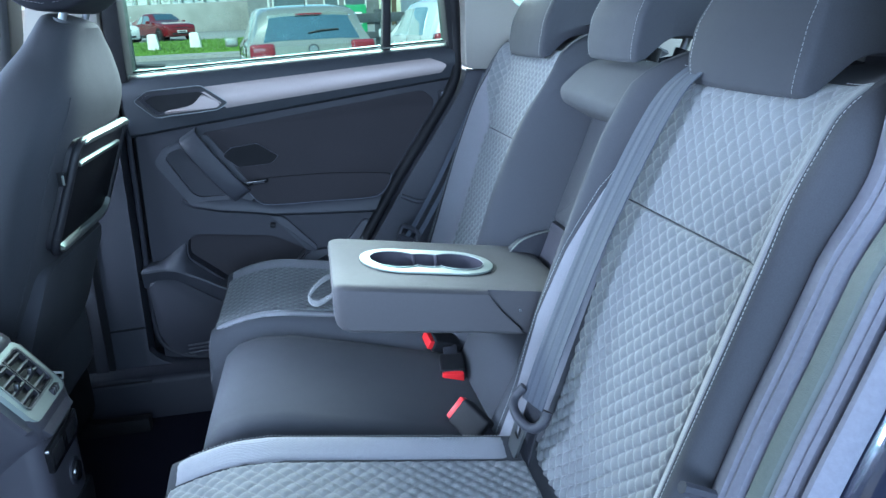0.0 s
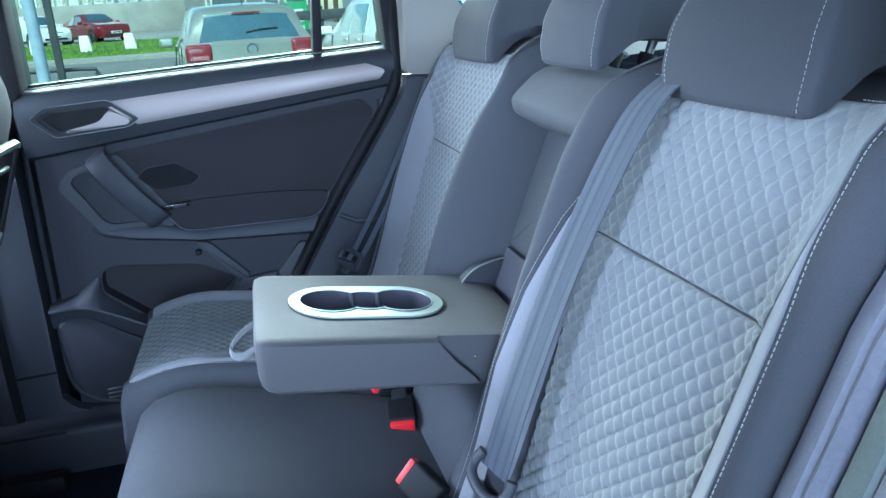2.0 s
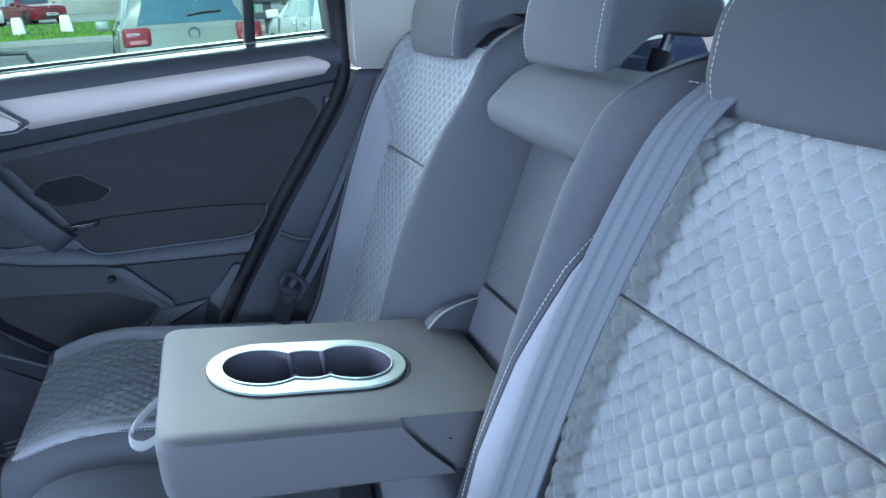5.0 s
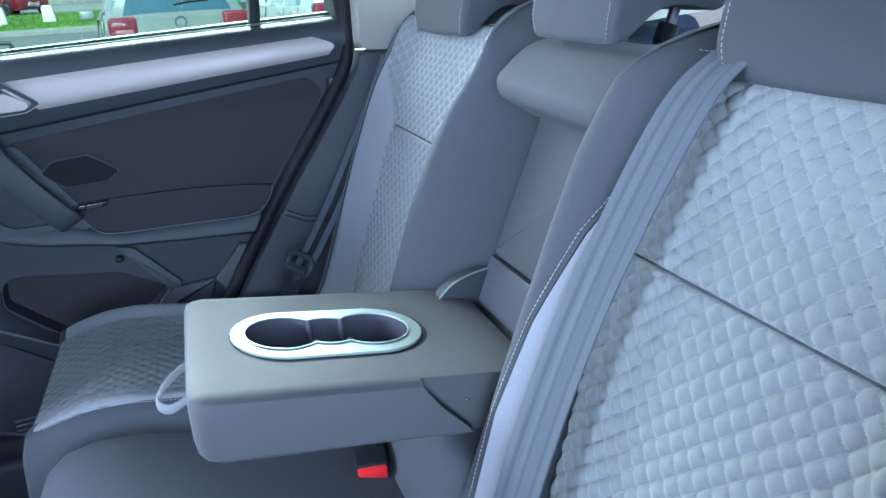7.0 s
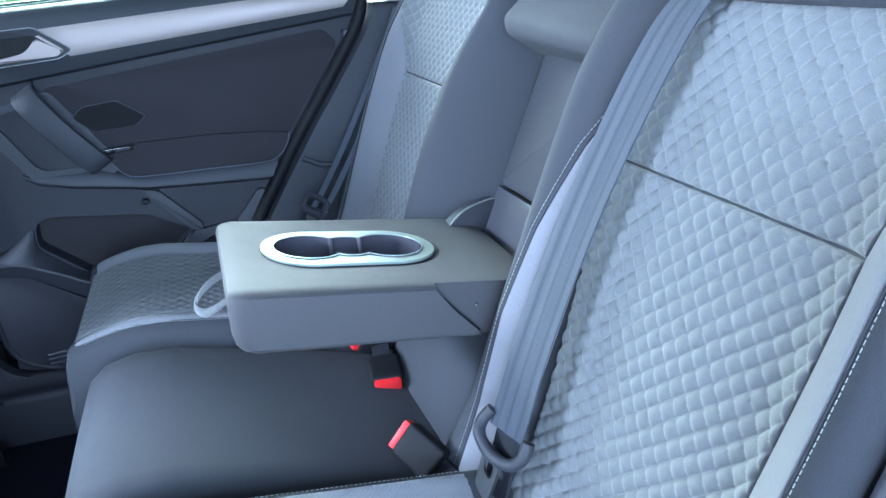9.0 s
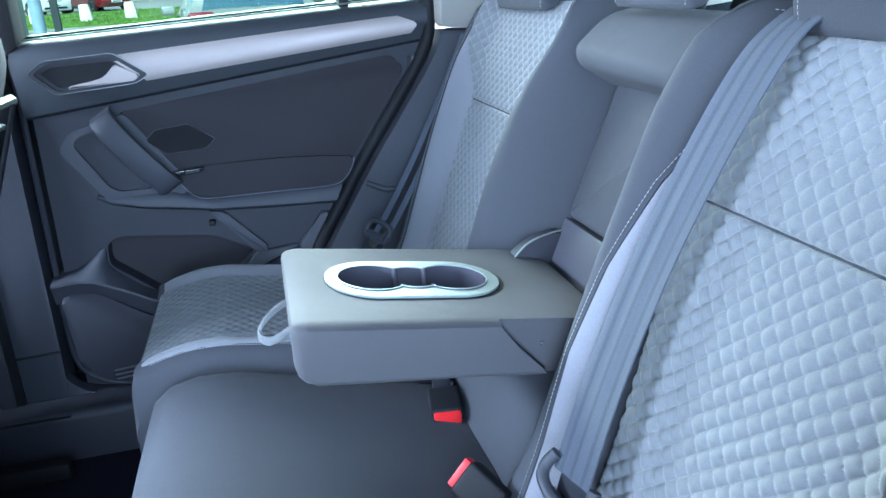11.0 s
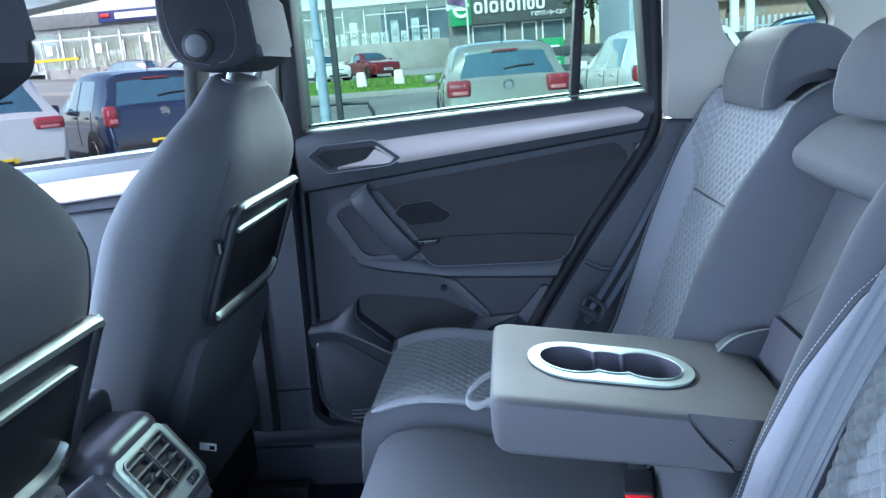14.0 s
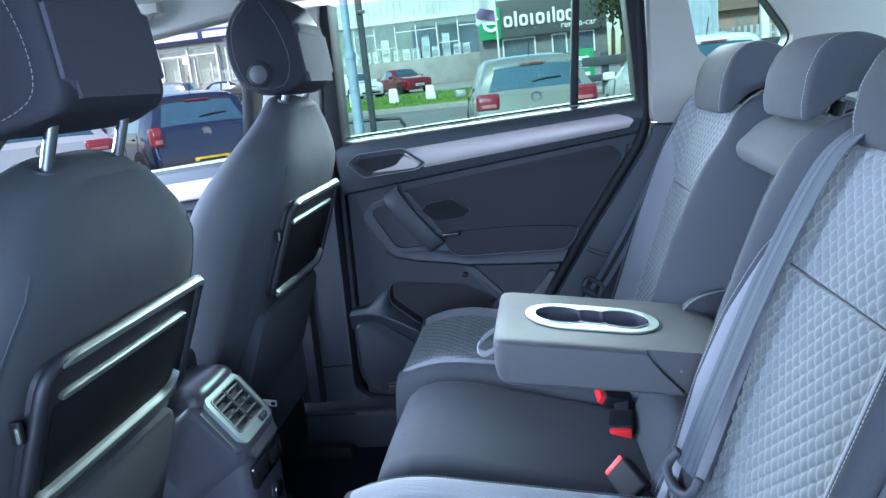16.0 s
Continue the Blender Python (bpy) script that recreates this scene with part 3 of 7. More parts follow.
lowseam = smooth_path([door_at(x, z, 0.0135) for x, z in ((-0.170, 0.912), (-0.151, 0.889), (-0.119, 0.8795), (0.0, 0.8782), (0.113, 0.8775), (0.146, 0.888), (0.165, 0.913), (0.170, 0.931))], 6)
part("pad_seam", tube(lowseam, 0.0010, 8), M_SEAL, door)
# shelf below the pad, with an undercut
rings = []
for x, zt, zb, w in ((-0.330, 0.905, 0.903, 0.1), (-0.305, 0.905, 0.890, 0.5), (-0.25, 0.900, 0.878, 1), (-0.19, 0.900, 0.869, 1), (-0.150, 0.886, 0.863, 1), (-0.119, 0.877, 0.857, 1), (0.0, 0.876, 0.850, 1), (0.110, 0.875, 0.845, 1), (0.140, 0.880, 0.844, 0.8)):
    rings.append([door_at(x, z, d) for d, z in ((-0.004, zt + 0.004), (0.008 * w, zt + 0.002), (0.015 * w, zt - 0.004), (0.020 * w, zb + 0.006), (0.020 * w, zb + 0.002), (0.014 * w, zb - 0.002), (-0.004, zb - 0.010))])
part("shelf", loft(rings), M_PLAST2, door)
M_PLATEBLK = mat("matt_black_plate", (0.011, 0.011, 0.013), 0.5, var=0.1, spec=0.05)
hexp = [(-0.221, 1.004), (-0.201, 1.022), (-0.141, 1.028), (-0.094, 0.995), (-0.114, 0.979), (-0.188, 0.975)]
part("hexagonal_plate", prism(rounded(hexp, 0.006, 3), door_at, 0.002, 0.0105), M_PLATEBLK, door, "black hexagonal plate")
part("plate_rim", ring_prism(rounded([(a * 1.014 + 0.0022, b * 1.014 - 0.014) for a, b in hexp], 0.006, 3), rounded(hexp, 0.006, 3), door_at, 0.002, 0.0100), M_SEAL, door)
sw = part("window_switch", prism(rounded([(-0.188, 0.931), (-0.124, 0.937), (-0.122, 0.946), (-0.184, 0.941)], 0.003, 3), door_at, 0.010, 0.030, 0.002), M_GLOSSBLK, door)
part("switch_rocker", prism(rounded([(-0.158, 0.936), (-0.132, 0.9385), (-0.131, 0.943), (-0.156, 0.941)], 0.001, 2), door_at, 0.029, 0.034, 0.001), M_PLAST2, sw)
# seam groove along the rear edge of the insert
part("rear_border", loft([[door_at(x + a, z, d) for a, d in ((-0.002, -0.004), (0.004, 0.014), (0.028, 0.018), (0.040, 0.010), (0.044, -0.004))] for x, z in ((0.299, 1.122), (0.296, 1.098), (0.240, 1.020), (0.178, 0.930), (0.158, 0.900), (0.134, 0.862))]), M_PLAST2, door)
# grab handle in its recess
go = [(-0.377, 0.999), (-0.352, 1.032), (-0.275, 1.053), (-0.250, 1.058), (-0.150, 0.908), (-0.166, 0.893), (-0.213, 0.889), (-0.305, 0.889)]
gi = [(-0.350, 1.006), (-0.340, 1.021), (-0.314, 1.029), (-0.300, 1.028), (-0.222, 0.918), (-0.226, 0.911), (-0.283, 0.911), (-0.300, 0.920)]
part("grab_frame", ring_prism(rounded(go, 0.012, 4), rounded(gi, 0.008, 4), door_at, -0.01, 0.010), M_PLAST2, door)
part("grab_recess", prism(rounded(gi, 0.008, 4), door_at, -0.012, -0.002), M_INSERT, door)
bar = [(-0.292, 1.064, 0.004), (-0.288, 1.054, 0.030), (-0.268, 1.024, 0.044), (-0.228, 0.968, 0.044), (-0.190, 0.918, 0.032), (-0.184, 0.908, 0.006)]
rings = []
for p in smooth_path([door_at(*b) for b in bar], 5):
    rings.append([p + Vector((a * 0.0200, -c * 0.012, a * 0.0125)) for a, c in ((-0.9, -0.8), (-1, 0.3), (-0.9, 0.75), (-0.5, 1.0), (0.55, 1.05), (0.92, 0.8), (1, 0.3), (0.9, -0.8))])
part("grab_handle", loft(rings), M_PLAST2, door, "dark soft plastic pull handle")
# map pocket: dark mouth, lip and lower panel
MOUTH = rounded([(-0.333, 0.765), (-0.329, 0.808), (-0.305, 0.821), (-0.129, 0.800), (-0.049, 0.757), (-0.085, 0.718), (-0.15, 0.680), (-0.245, 0.690)], 0.012, 4)
part("pocket_back", prism(MOUTH, door_at, -0.055, -0.041), M_INSERT, door, "dark lining of the map pocket")
inner_lip = smooth_path([(-0.437, 0.758, 0), (-0.387, 0.767, 0), (-0.336, 0.800, 0), (-0.333, 0.765, 0), (-0.300, 0.730, 0), (-0.245, 0.694, 0), (-0.12, 0.665, 0)], 4)
ridge = smooth_path([(-0.437, 0.748, 0), (-0.395, 0.751, 0), (-0.362, 0.747, 0), (-0.335, 0.735, 0), (-0.290, 0.712, 0), (-0.242, 0.686, 0), (-0.12, 0.640, 0)], 4)
rings = []
for p, q in zip(inner_lip, ridge):
    rings.append([door_at(p.x, p.y, -0.03), door_at(p.x, p.y, 0.006), door_at(*p.lerp(q, 0.5).to_2d(), 0.024), door_at(q.x, q.y + 0.002, 0.042), door_at(q.x, q.y - 0.003, 0.043), door_at(q.x - 0.002, q.y - 0.020, 0.032), door_at(q.x - 0.004, q.y - 0.045, 0.020), door_at(q.x, q.y - 0.045, -0.03)])
part("pocket_lip", loft(rings), M_PLAST2, door, "dark sloping lip of the map pocket")
part("pocket_brace", prism(rounded([(-0.128, 0.853), (-0.098, 0.847), (-0.024, 0.766), (-0.026, 0.752), (-0.048, 0.757)], 0.004, 3), door_at, -0.004, 0.014, 0.004, 3), M_PLAST2, door)
part("pocket_rear_edge", prism(rounded([(-0.048, 0.754), (0.040, 0.762), (0.020, 0.695), (-0.095, 0.700)], 0.006, 3), door_at, -0.004, 0.014, 0.006, 3), M_PLAST2, door)
part("pocket_rear_edge", prism(rounded([(0.036, 0.757), (0.094, 0.824), (0.112, 0.820), (0.060, 0.72)], 0.005, 3), door_at, -0.004, 0.012, 0.005, 3), M_PLAST2, door)
part("speaker_panel", prism(rounded([(-0.430, 0.724), (-0.365, 0.722), (-0.280, 0.662), (-0.19, 0.610), (-0.19, 0.530), (-0.36, 0.516), (-0.420, 0.560)], 0.02, 4), door_at, -0.002, 0.030, 0.010, 3), M_PLAST, door)
for k in range(3):
    part("panel_rib", tube([door_at(-0.36, 0.548 - 0.010 * k, 0.031), door_at(-0.24, 0.556 - 0.010 * k, 0.031)], 0.0025, 6), M_PLAST2, door)
part("lower_border", tube(smooth_path([door_at(-0.420, 1.17, 0.004), door_at(-0.430, 0.80, 0.006), door_at(-0.434, 0.66, 0.008), door_at(-0.425, 0.56, 0.012), door_at(-0.36, 0.512, 0.012), door_at(-0.22, 0.508, 0.012)], 5), 0.006, 8), M_PLAST, door)
part("screw_cap", prism(rounded([(-0.132, 0.823), (-0.119, 0.823), (-0.119, 0.833), (-0.132, 0.833)], 0.004, 3), door_at, 0.0, 0.018, 0.002), M_BLACK, door)
# window: frame, post and panes
part("frame_front", prism([(-0.440, 1.16), (-0.400, 1.19), (-0.392, 1.53), (-0.430, 1.53)], door_at, -0.07, 0.02, 0.008), M_BLACK, door)
part("frame_rear", prism([(0.324, 1.222), (0.352, 1.20), (0.350, 1.53), (0.306, 1.53)], door_at, -0.07, 0.02, 0.008), M_BLACK, door)
part("window_post", prism([(0.170, 1.215), (0.190, 1.216), (0.214, 1.53), (0.197, 1.53)], door_at, -0.055, -0.005, 0.004), M_BLACK, door)
ob = part("large_pane", prism([(-0.405, 1.19), (0.172, 1.218), (0.199, 1.53), (-0.398, 1.53)], door_at, -0.040, -0.036), M_GLASS, door, "green-tinted door glass")
ob.visible_shadow = False
ob = part("small_pane", prism([(0.188, 1.219), (0.330, 1.225), (0.310, 1.53), (0.212, 1.53)], door_at, -0.040, -0.036), M_GLASS, door)
ob.visible_shadow = False

# ---- the far front door ----
fd = thing("front_door", (-1.1, 1.80, 0.5), "closed front car door with a silver strip along its window ledge", "car door")
part("panel", prism([(-1.66, 0.50), (-0.67, 0.50), (-0.66, 1.165), (-1.66, 1.105)], door_at, -0.10, 0.0, 0.01), M_PLAST, fd)
part("upper_panel", loft([[door_at(x, z + a, d) for a, d in ((0.010, -0.06), (0.012, 0.0), (0.002, 0.025), (-0.04, 0.034), (-0.10, 0.016), (-0.11, -0.02))] for x, z in ((-1.66, 1.105), (-1.2, 1.140), (-0.67, 1.168))]), M_PLAST2, fd)
part("silver_strip", prism([(-1.55, 1.03), (-0.72, 1.095), (-0.70, 1.145), (-1.55, 1.085)], door_at, 0.01, 0.038, 0.006, 3), M_SILVER, fd)
part("ledge_strip", tube([door_at(-1.66, 1.115, -0.01), door_at(-0.66, 1.180, -0.01)], 0.009, 8), M_CUPRIM, fd)
ob = part("pane", prism([(-1.62, 1.10), (-0.66, 1.16), (-0.62, 1.53), (-1.10, 1.53)], door_at, -0.045, -0.041), M_CLEAR, fd)
ob.visible_shadow = False
part("frame_front", prism([(-1.66, 1.10), (-1.60, 1.105), (-1.10, 1.53), (-1.16, 1.53)], door_at, -0.08, 0.02, 0.01), M_BLACK, fd)
part("frame_rear", prism([(-0.675, 1.16), (-0.645, 1.16), (-0.60, 1.53), (-0.63, 1.53)], door_at, -0.08, 0.0, 0.008), M_BLACK, fd)

part("roof_rail_trim", prism([(-1.66, 1.33), (-1.15, 1.460), (-0.98, 1.487), (-0.60, 1.53), (-0.60, 1.60), (-1.66, 1.60)], side_at(1.83), 0, 0.07, 0.012), M_LINER, fd, "grey cloth roof edge trim")

# ceiling grab handle over the far front door
gh = thing("ceiling_grab_handle", (-0.95, 1.72, 1.56), "pale grey folding grab handle on the headliner", "grab handle")
part("handle_bar", tube(smooth_path([(-1.08, 1.735, 1.555), (-1.05, 1.72, 1.535), (-0.95, 1.715, 1.525), (-0.85, 1.72, 1.535), (-0.82, 1.735, 1.555)], 5), 0.011, 8), M_LINER, gh)
for x in (-1.08, -0.82):
    part("mount", rbox((0.05, 0.03, 0.025), (x, 1.735, 1.565), 0.006), M_LINER, gh)

# ==== rear seats ====
UP, FWD = Vector((0.371, 0, 0.928)), Vector((-0.928, 0, 0.371))
BACK0 = Vector((0.385, 0, 1.05))


def back_at(y, v, d):
    """The rear backrests' plane: y across the car, v up the back, d towards the sitter."""
    p = BACK0 + UP * v + FWD * (d + 0.03 * (y - YC))
    return Vector((p.x, y, p.z))


def back_front(s, v):
    """How far the backrest's front stands out, s across, v up."""
    a = abs(s)
    top = smoothstep(0.05, 0.17, v)
    rise = (0.040 - 0.012 * top) * smoothstep(0.125, 0.205, a)
    fall = -0.125 * smoothstep(0.204, 0.272, a) ** 1.25
    roll = -10 * max(0, v - 0.135) ** 2
    low = 0.012 * smoothstep(-0.30, -0.42, v)
    return -0.012 + rise + fall + roll + low + 0.005 * math.sin((v + 0.25) * 6)


QS = 0.0222                    # one diamond of the quilting


def diamonds(a, b, size=QS):
    p, q = (a + b) / size, (a - b) / size
    return (abs(math.sin(math.pi * p)) * abs(math.sin(math.pi * q))) ** 0.40


def lattice(a, b, size=QS):
    return ((a + b) / size, (a - b) / size)


def shrink(v):
    return 1 - 0.9 * max(0, v - 0.12) ** 1.4


def seam_s(v):
    """Half width at the stitched seam between facing and bolster."""
    return 0.187 - 0.008 * smoothstep(0.0, 0.12, v) - 0.008 * smoothstep(-0.05, -0.30, v)


def insert_s(v):
    """Half width of the quilted insert: it flares out to the seam at the top."""
    if v > 0:
        return 0.153 + (seam_s(v) - 0.003 - 0.153) * smoothstep(-0.01, 0.115, v)
    return 0.153 - 0.022 * smoothstep(-0.02, -0.30, v)


NEAR_SEAM = [(-0.48, 0.170), (-0.32, 0.190), (-0.20, 0.199), (-0.10, 0.191), (0.0, 0.172), (0.09, 0.143), (0.14, 0.122), (0.20, 0.100)]


FAR_SEAM = [(-0.48, 0.134), (-0.25, 0.127), (-0.10, 0.121), (0.0, 0.130), (0.06, 0.150), (0.107, 0.170), (0.16, 0.176)]


def backrest(seat, yc, inner):
    """inner: +1 or -1, the way to the car's middle, where the plain bolster is wider."""
    yp = yc - 0.012 * inner
    rings = []
    ss = [i / 44 * 0.272 for i in range(-44, 45)]

    def wide(s, v):
        """The place across at s: the far seat is slimmer beside the armrest, with a broad bolster there."""
        if yc < YC or s * inner <= 0:
            return s
        a, q, f = abs(s), seam_s(v), lerp_table(FAR_SEAM, v)
        return inner * (a * f / q if a < q else f + (a - q) * (0.245 - f) / (0.274 - q))

    def fuller(v):
        """The far backrest's top is fuller and meets the underside of its headrest."""
        return 0.0 if yc < YC else 10 * max(0, v - 0.135) ** 2 - 8 * max(0, v - 0.150) ** 2

    def outer_s(v):
        """The far insert is narrower towards the door."""
        return insert_s(v) - (0.0 if yc < YC else 0.028 * (1 - smoothstep(0.0, 0.14, v)))

    def front(s, v):
        """The body's front under a place on the cover, whose middle lies outward of the body's."""
        if yc < YC or s * inner <= 0.05:
            return back_front(s + yp - yc, v) + fuller(v)
        w, q, f = abs(wide(s, v) + yp - yc), seam_s(v), lerp_table(FAR_SEAM, v)
        return back_front(w * q / f if w < f else q + (w - f) * (0.274 - q) / (0.245 - f), v) + fuller(v)
    for i in range(37):
        v = -0.49 + (0.713 if yc < YC else 0.724) * i / 36
        hw = shrink(v)
        ring = [back_at(yc + wide(s, v) * hw * (1 - 0.10 * smoothstep(0.13, 0.21, v) * (abs(s) > 0.2)), v, back_front(s, v) + fuller(v)) for s in ss]
        back = -0.15
        e = 0.274 * hw * (1 - 0.10 * smoothstep(0.13, 0.21, v))
        el, er = wide(-0.274, v) / -0.274 * e, wide(0.274, v) / 0.274 * e
        ring += [back_at(yc + er, v, back + 0.02), back_at(yc + er - 0.02, v, back), back_at(yc - el + 0.02, v, back), back_at(yc - el, v, back + 0.02)]
        rings.append(ring)
    # the closed, rounded top
    for dv, sh in ((0.005, 0.975), (0.008, 0.90)):
        c = sum(rings[36], Vector()) / len(rings[36])
        rings.append([c + (p - c) * sh + UP * dv for p in rings[36]])
    body = part("backrest", loft(rings), M_DARK, seat, "charcoal cloth backrest with raised side bolsters")

    def panel(name, v0, v1, nv):
        def across(u, v):
            left, right = insert_s(v), outer_s(v)
            if yc < YC:
                right = min(right, lerp_table(NEAR_SEAM, v) + yc - yp - 0.006)
            return -left + (left + right) * u

        def fn(u, w):
            v = v0 + (v1 - v0) * w
            s = across(u, v)
            e = min(min(u, 1 - u) * 2 * insert_s(v), min(w, 1 - w) * (v1 - v0))
            m = min(1, e / 0.007)
            m = math.sqrt(m * (2 - m))
            quilted = 1 - smoothstep(0.145, 0.165, -s if yc < YC else 0.0)
            return back_at(yp + wide(s, v) * shrink(v), v, front(s, v) + m * (0.0030 + 0.0052 * diamonds(wide(s, v), v) * quilted) - 0.0015 * (1 - m))
        def weave(u, w):
            v = v0 + (v1 - v0) * w
            s = across(u, v)
            return (0.4, 0.4) if yc < YC and s < -0.160 else lattice(wide(s, v), v)
        return part(name, sheet(fn, 176, nv, 0.010, FWD, weave), M_QUILT, body, "grey diamond-quilted cloth insert")
    panel("lower_insert", -0.478, -0.0006, 250)
    panel("upper_insert", 0.0006, 0.186, 100)
    for sg in (-1, 1):
        own = yc < YC and sg > 0

        def seam_at(v):
            """The seam towards the car's middle bows in under the belt on the near seat."""
            return lerp_table(NEAR_SEAM, v) + yc - yp if own else seam_s(v)

        def fn(u, w):
            v = -0.48 + 0.60 * w
            i0, i1 = (0.150 if own else outer_s(v) if sg != inner else insert_s(v)) - 0.001, seam_at(v) - 0.001
            i1 = max(i1, i0 + 0.002)
            s = sg * (i0 + (i1 - i0) * u)
            m = min(1, min(u, 1 - u) * (i1 - i0) / 0.004, min(w, 1 - w) / 0.02)
            return back_at(yp + wide(s, v) * shrink(v), v, front(s, v) + (0.0045 if own else 0.0030) * math.sqrt(m) - 0.001)
        part("bolster_panel", sheet(fn, 14, 60, 0.006, FWD), M_PLAIN, body, "plain light grey bolster facing")

        def line(t):
            v = -0.45 + 0.62 * t
            q = seam_at(v) + 0.0035
            return back_at(yp + wide(sg * q, v) * shrink(v), v, front(sg * q, v) + 0.0012)
        stitches(line, 0.62, "stitching", body)
        part("seam", tube([back_at(yp + wide(sg * (seam_at(v) - 0.0005), v) * shrink(v), v, front(sg * seam_at(v), v)) for v in (-0.47 + 0.65 * k / 40 for k in range(41))], 0.0010, 6), M_DARK, body)
        stitches(lambda t: back_at(yp + sg * (0.105 + 0.070 * t) * shrink(0.187), 0.188 - 0.004 * t * t, front(sg * (0.105 + 0.070 * t), 0.188 - 0.004 * t * t) + 0.002), 0.08, "stitching", body)
        # piping where the front turns into the side of the seat
        part("piping", tube([back_at(yc + wide(sg * 0.258, v) * shrink(v) * (1 - 0.10 * smoothstep(0.13, 0.21, v)), v, back_front(0.258, v) + fuller(v)) for v in (-0.47 + 0.665 * k / 40 for k in range(41))], 0.0022, 6), M_DARK, body)
    return body


def headrest(seat, yc, half, v0=0.160, tall=1.0, out=0.0):
    """A padded headrest that hooks over the top of the backrest."""
    prof = [(0.000, 0.004), (0.008, 0.022), (0.016, 0.065), (0.012, 0.104), (-0.004, 0.130), (-0.030, 0.143), (-0.062, 0.144), (-0.092, 0.133), (-0.114, 0.112), (-0.118, 0.088), (-0.108, 0.074), (-0.082, 0.069), (-0.054, 0.061), (-0.036, 0.049), (-0.023, 0.028), (-0.014, 0.006), (-0.006, 0.000)]
    prof = [(p.x + out, p.y * tall) for p in rounded(prof, 0.010, 3)]
    cx, cy = -0.045 + out, 0.080 * tall

    def taper(v):
        return 1 - 0.16 * smoothstep(0.05, 0.17, v) - 0.05 * smoothstep(0.03, 0.0, v)
    rings = []
    for t, sh in ((-1.0, 0.86), (-0.992, 0.93), (-0.965, 0.975), (-0.91, 1.0), (-0.86, 1.004), (-0.6, 1.012), (-0.2, 1.022), (0.2, 1.022), (0.6, 1.012), (0.86, 1.004), (0.91, 1.0), (0.965, 0.975), (0.992, 0.93), (1.0, 0.86)):
        rings.append([back_at(yc + half * t * taper(v), v0 + cy + (v - cy) * sh, cx + (d - cx) * sh) for d, v in prof])
    hr = part("headrest", loft(rings), M_DARK, seat, "charcoal cloth headrest")
    for sg in (-1, 1):
        path = smooth_path([back_at(yc + sg * half * 0.885 * taper(v), v0 + cy + (v - cy) * 1.004, cx + (d - cx) * 1.004 + 0.0008) for d, v in prof[1:30]], 1)
        stitches(along(path), 0.22, "stitching", hr, r=0.00030)
        part("post", tube([back_at(yc + sg * half * 0.48, v0 + 0.01, -0.088), back_at(yc + sg * half * 0.48, v0 + 0.10, -0.088)], 0.006, 10), M_CHROME, hr, "chrome headrest post")
        part("post_guide", tube([back_at(yc + sg * half * 0.48, 0.200, -0.088), back_at(yc + sg * half * 0.48, 0.222, -0.088)], 0.012, 10), M_BLACK, hr)
    part("lower_welt", tube([back_at(yc + half * 0.84 * t * taper(0.0), v0 + 0.0015, out - 0.004) for t in (k / 10 - 1 for k in range(21))], 0.0016, 6), M_DARK, hr)
    return hr


CUSH_F, CUSH_R = -0.225, 0.26


def cush_z(x, s, hw):
    """Height of a cushion's top, s across from its middle."""
    z = 0.748 - 0.15 * max(0.0, x + 0.10)
    z -= 0.9 * max(0, -0.135 - x) ** 1.55
    return z


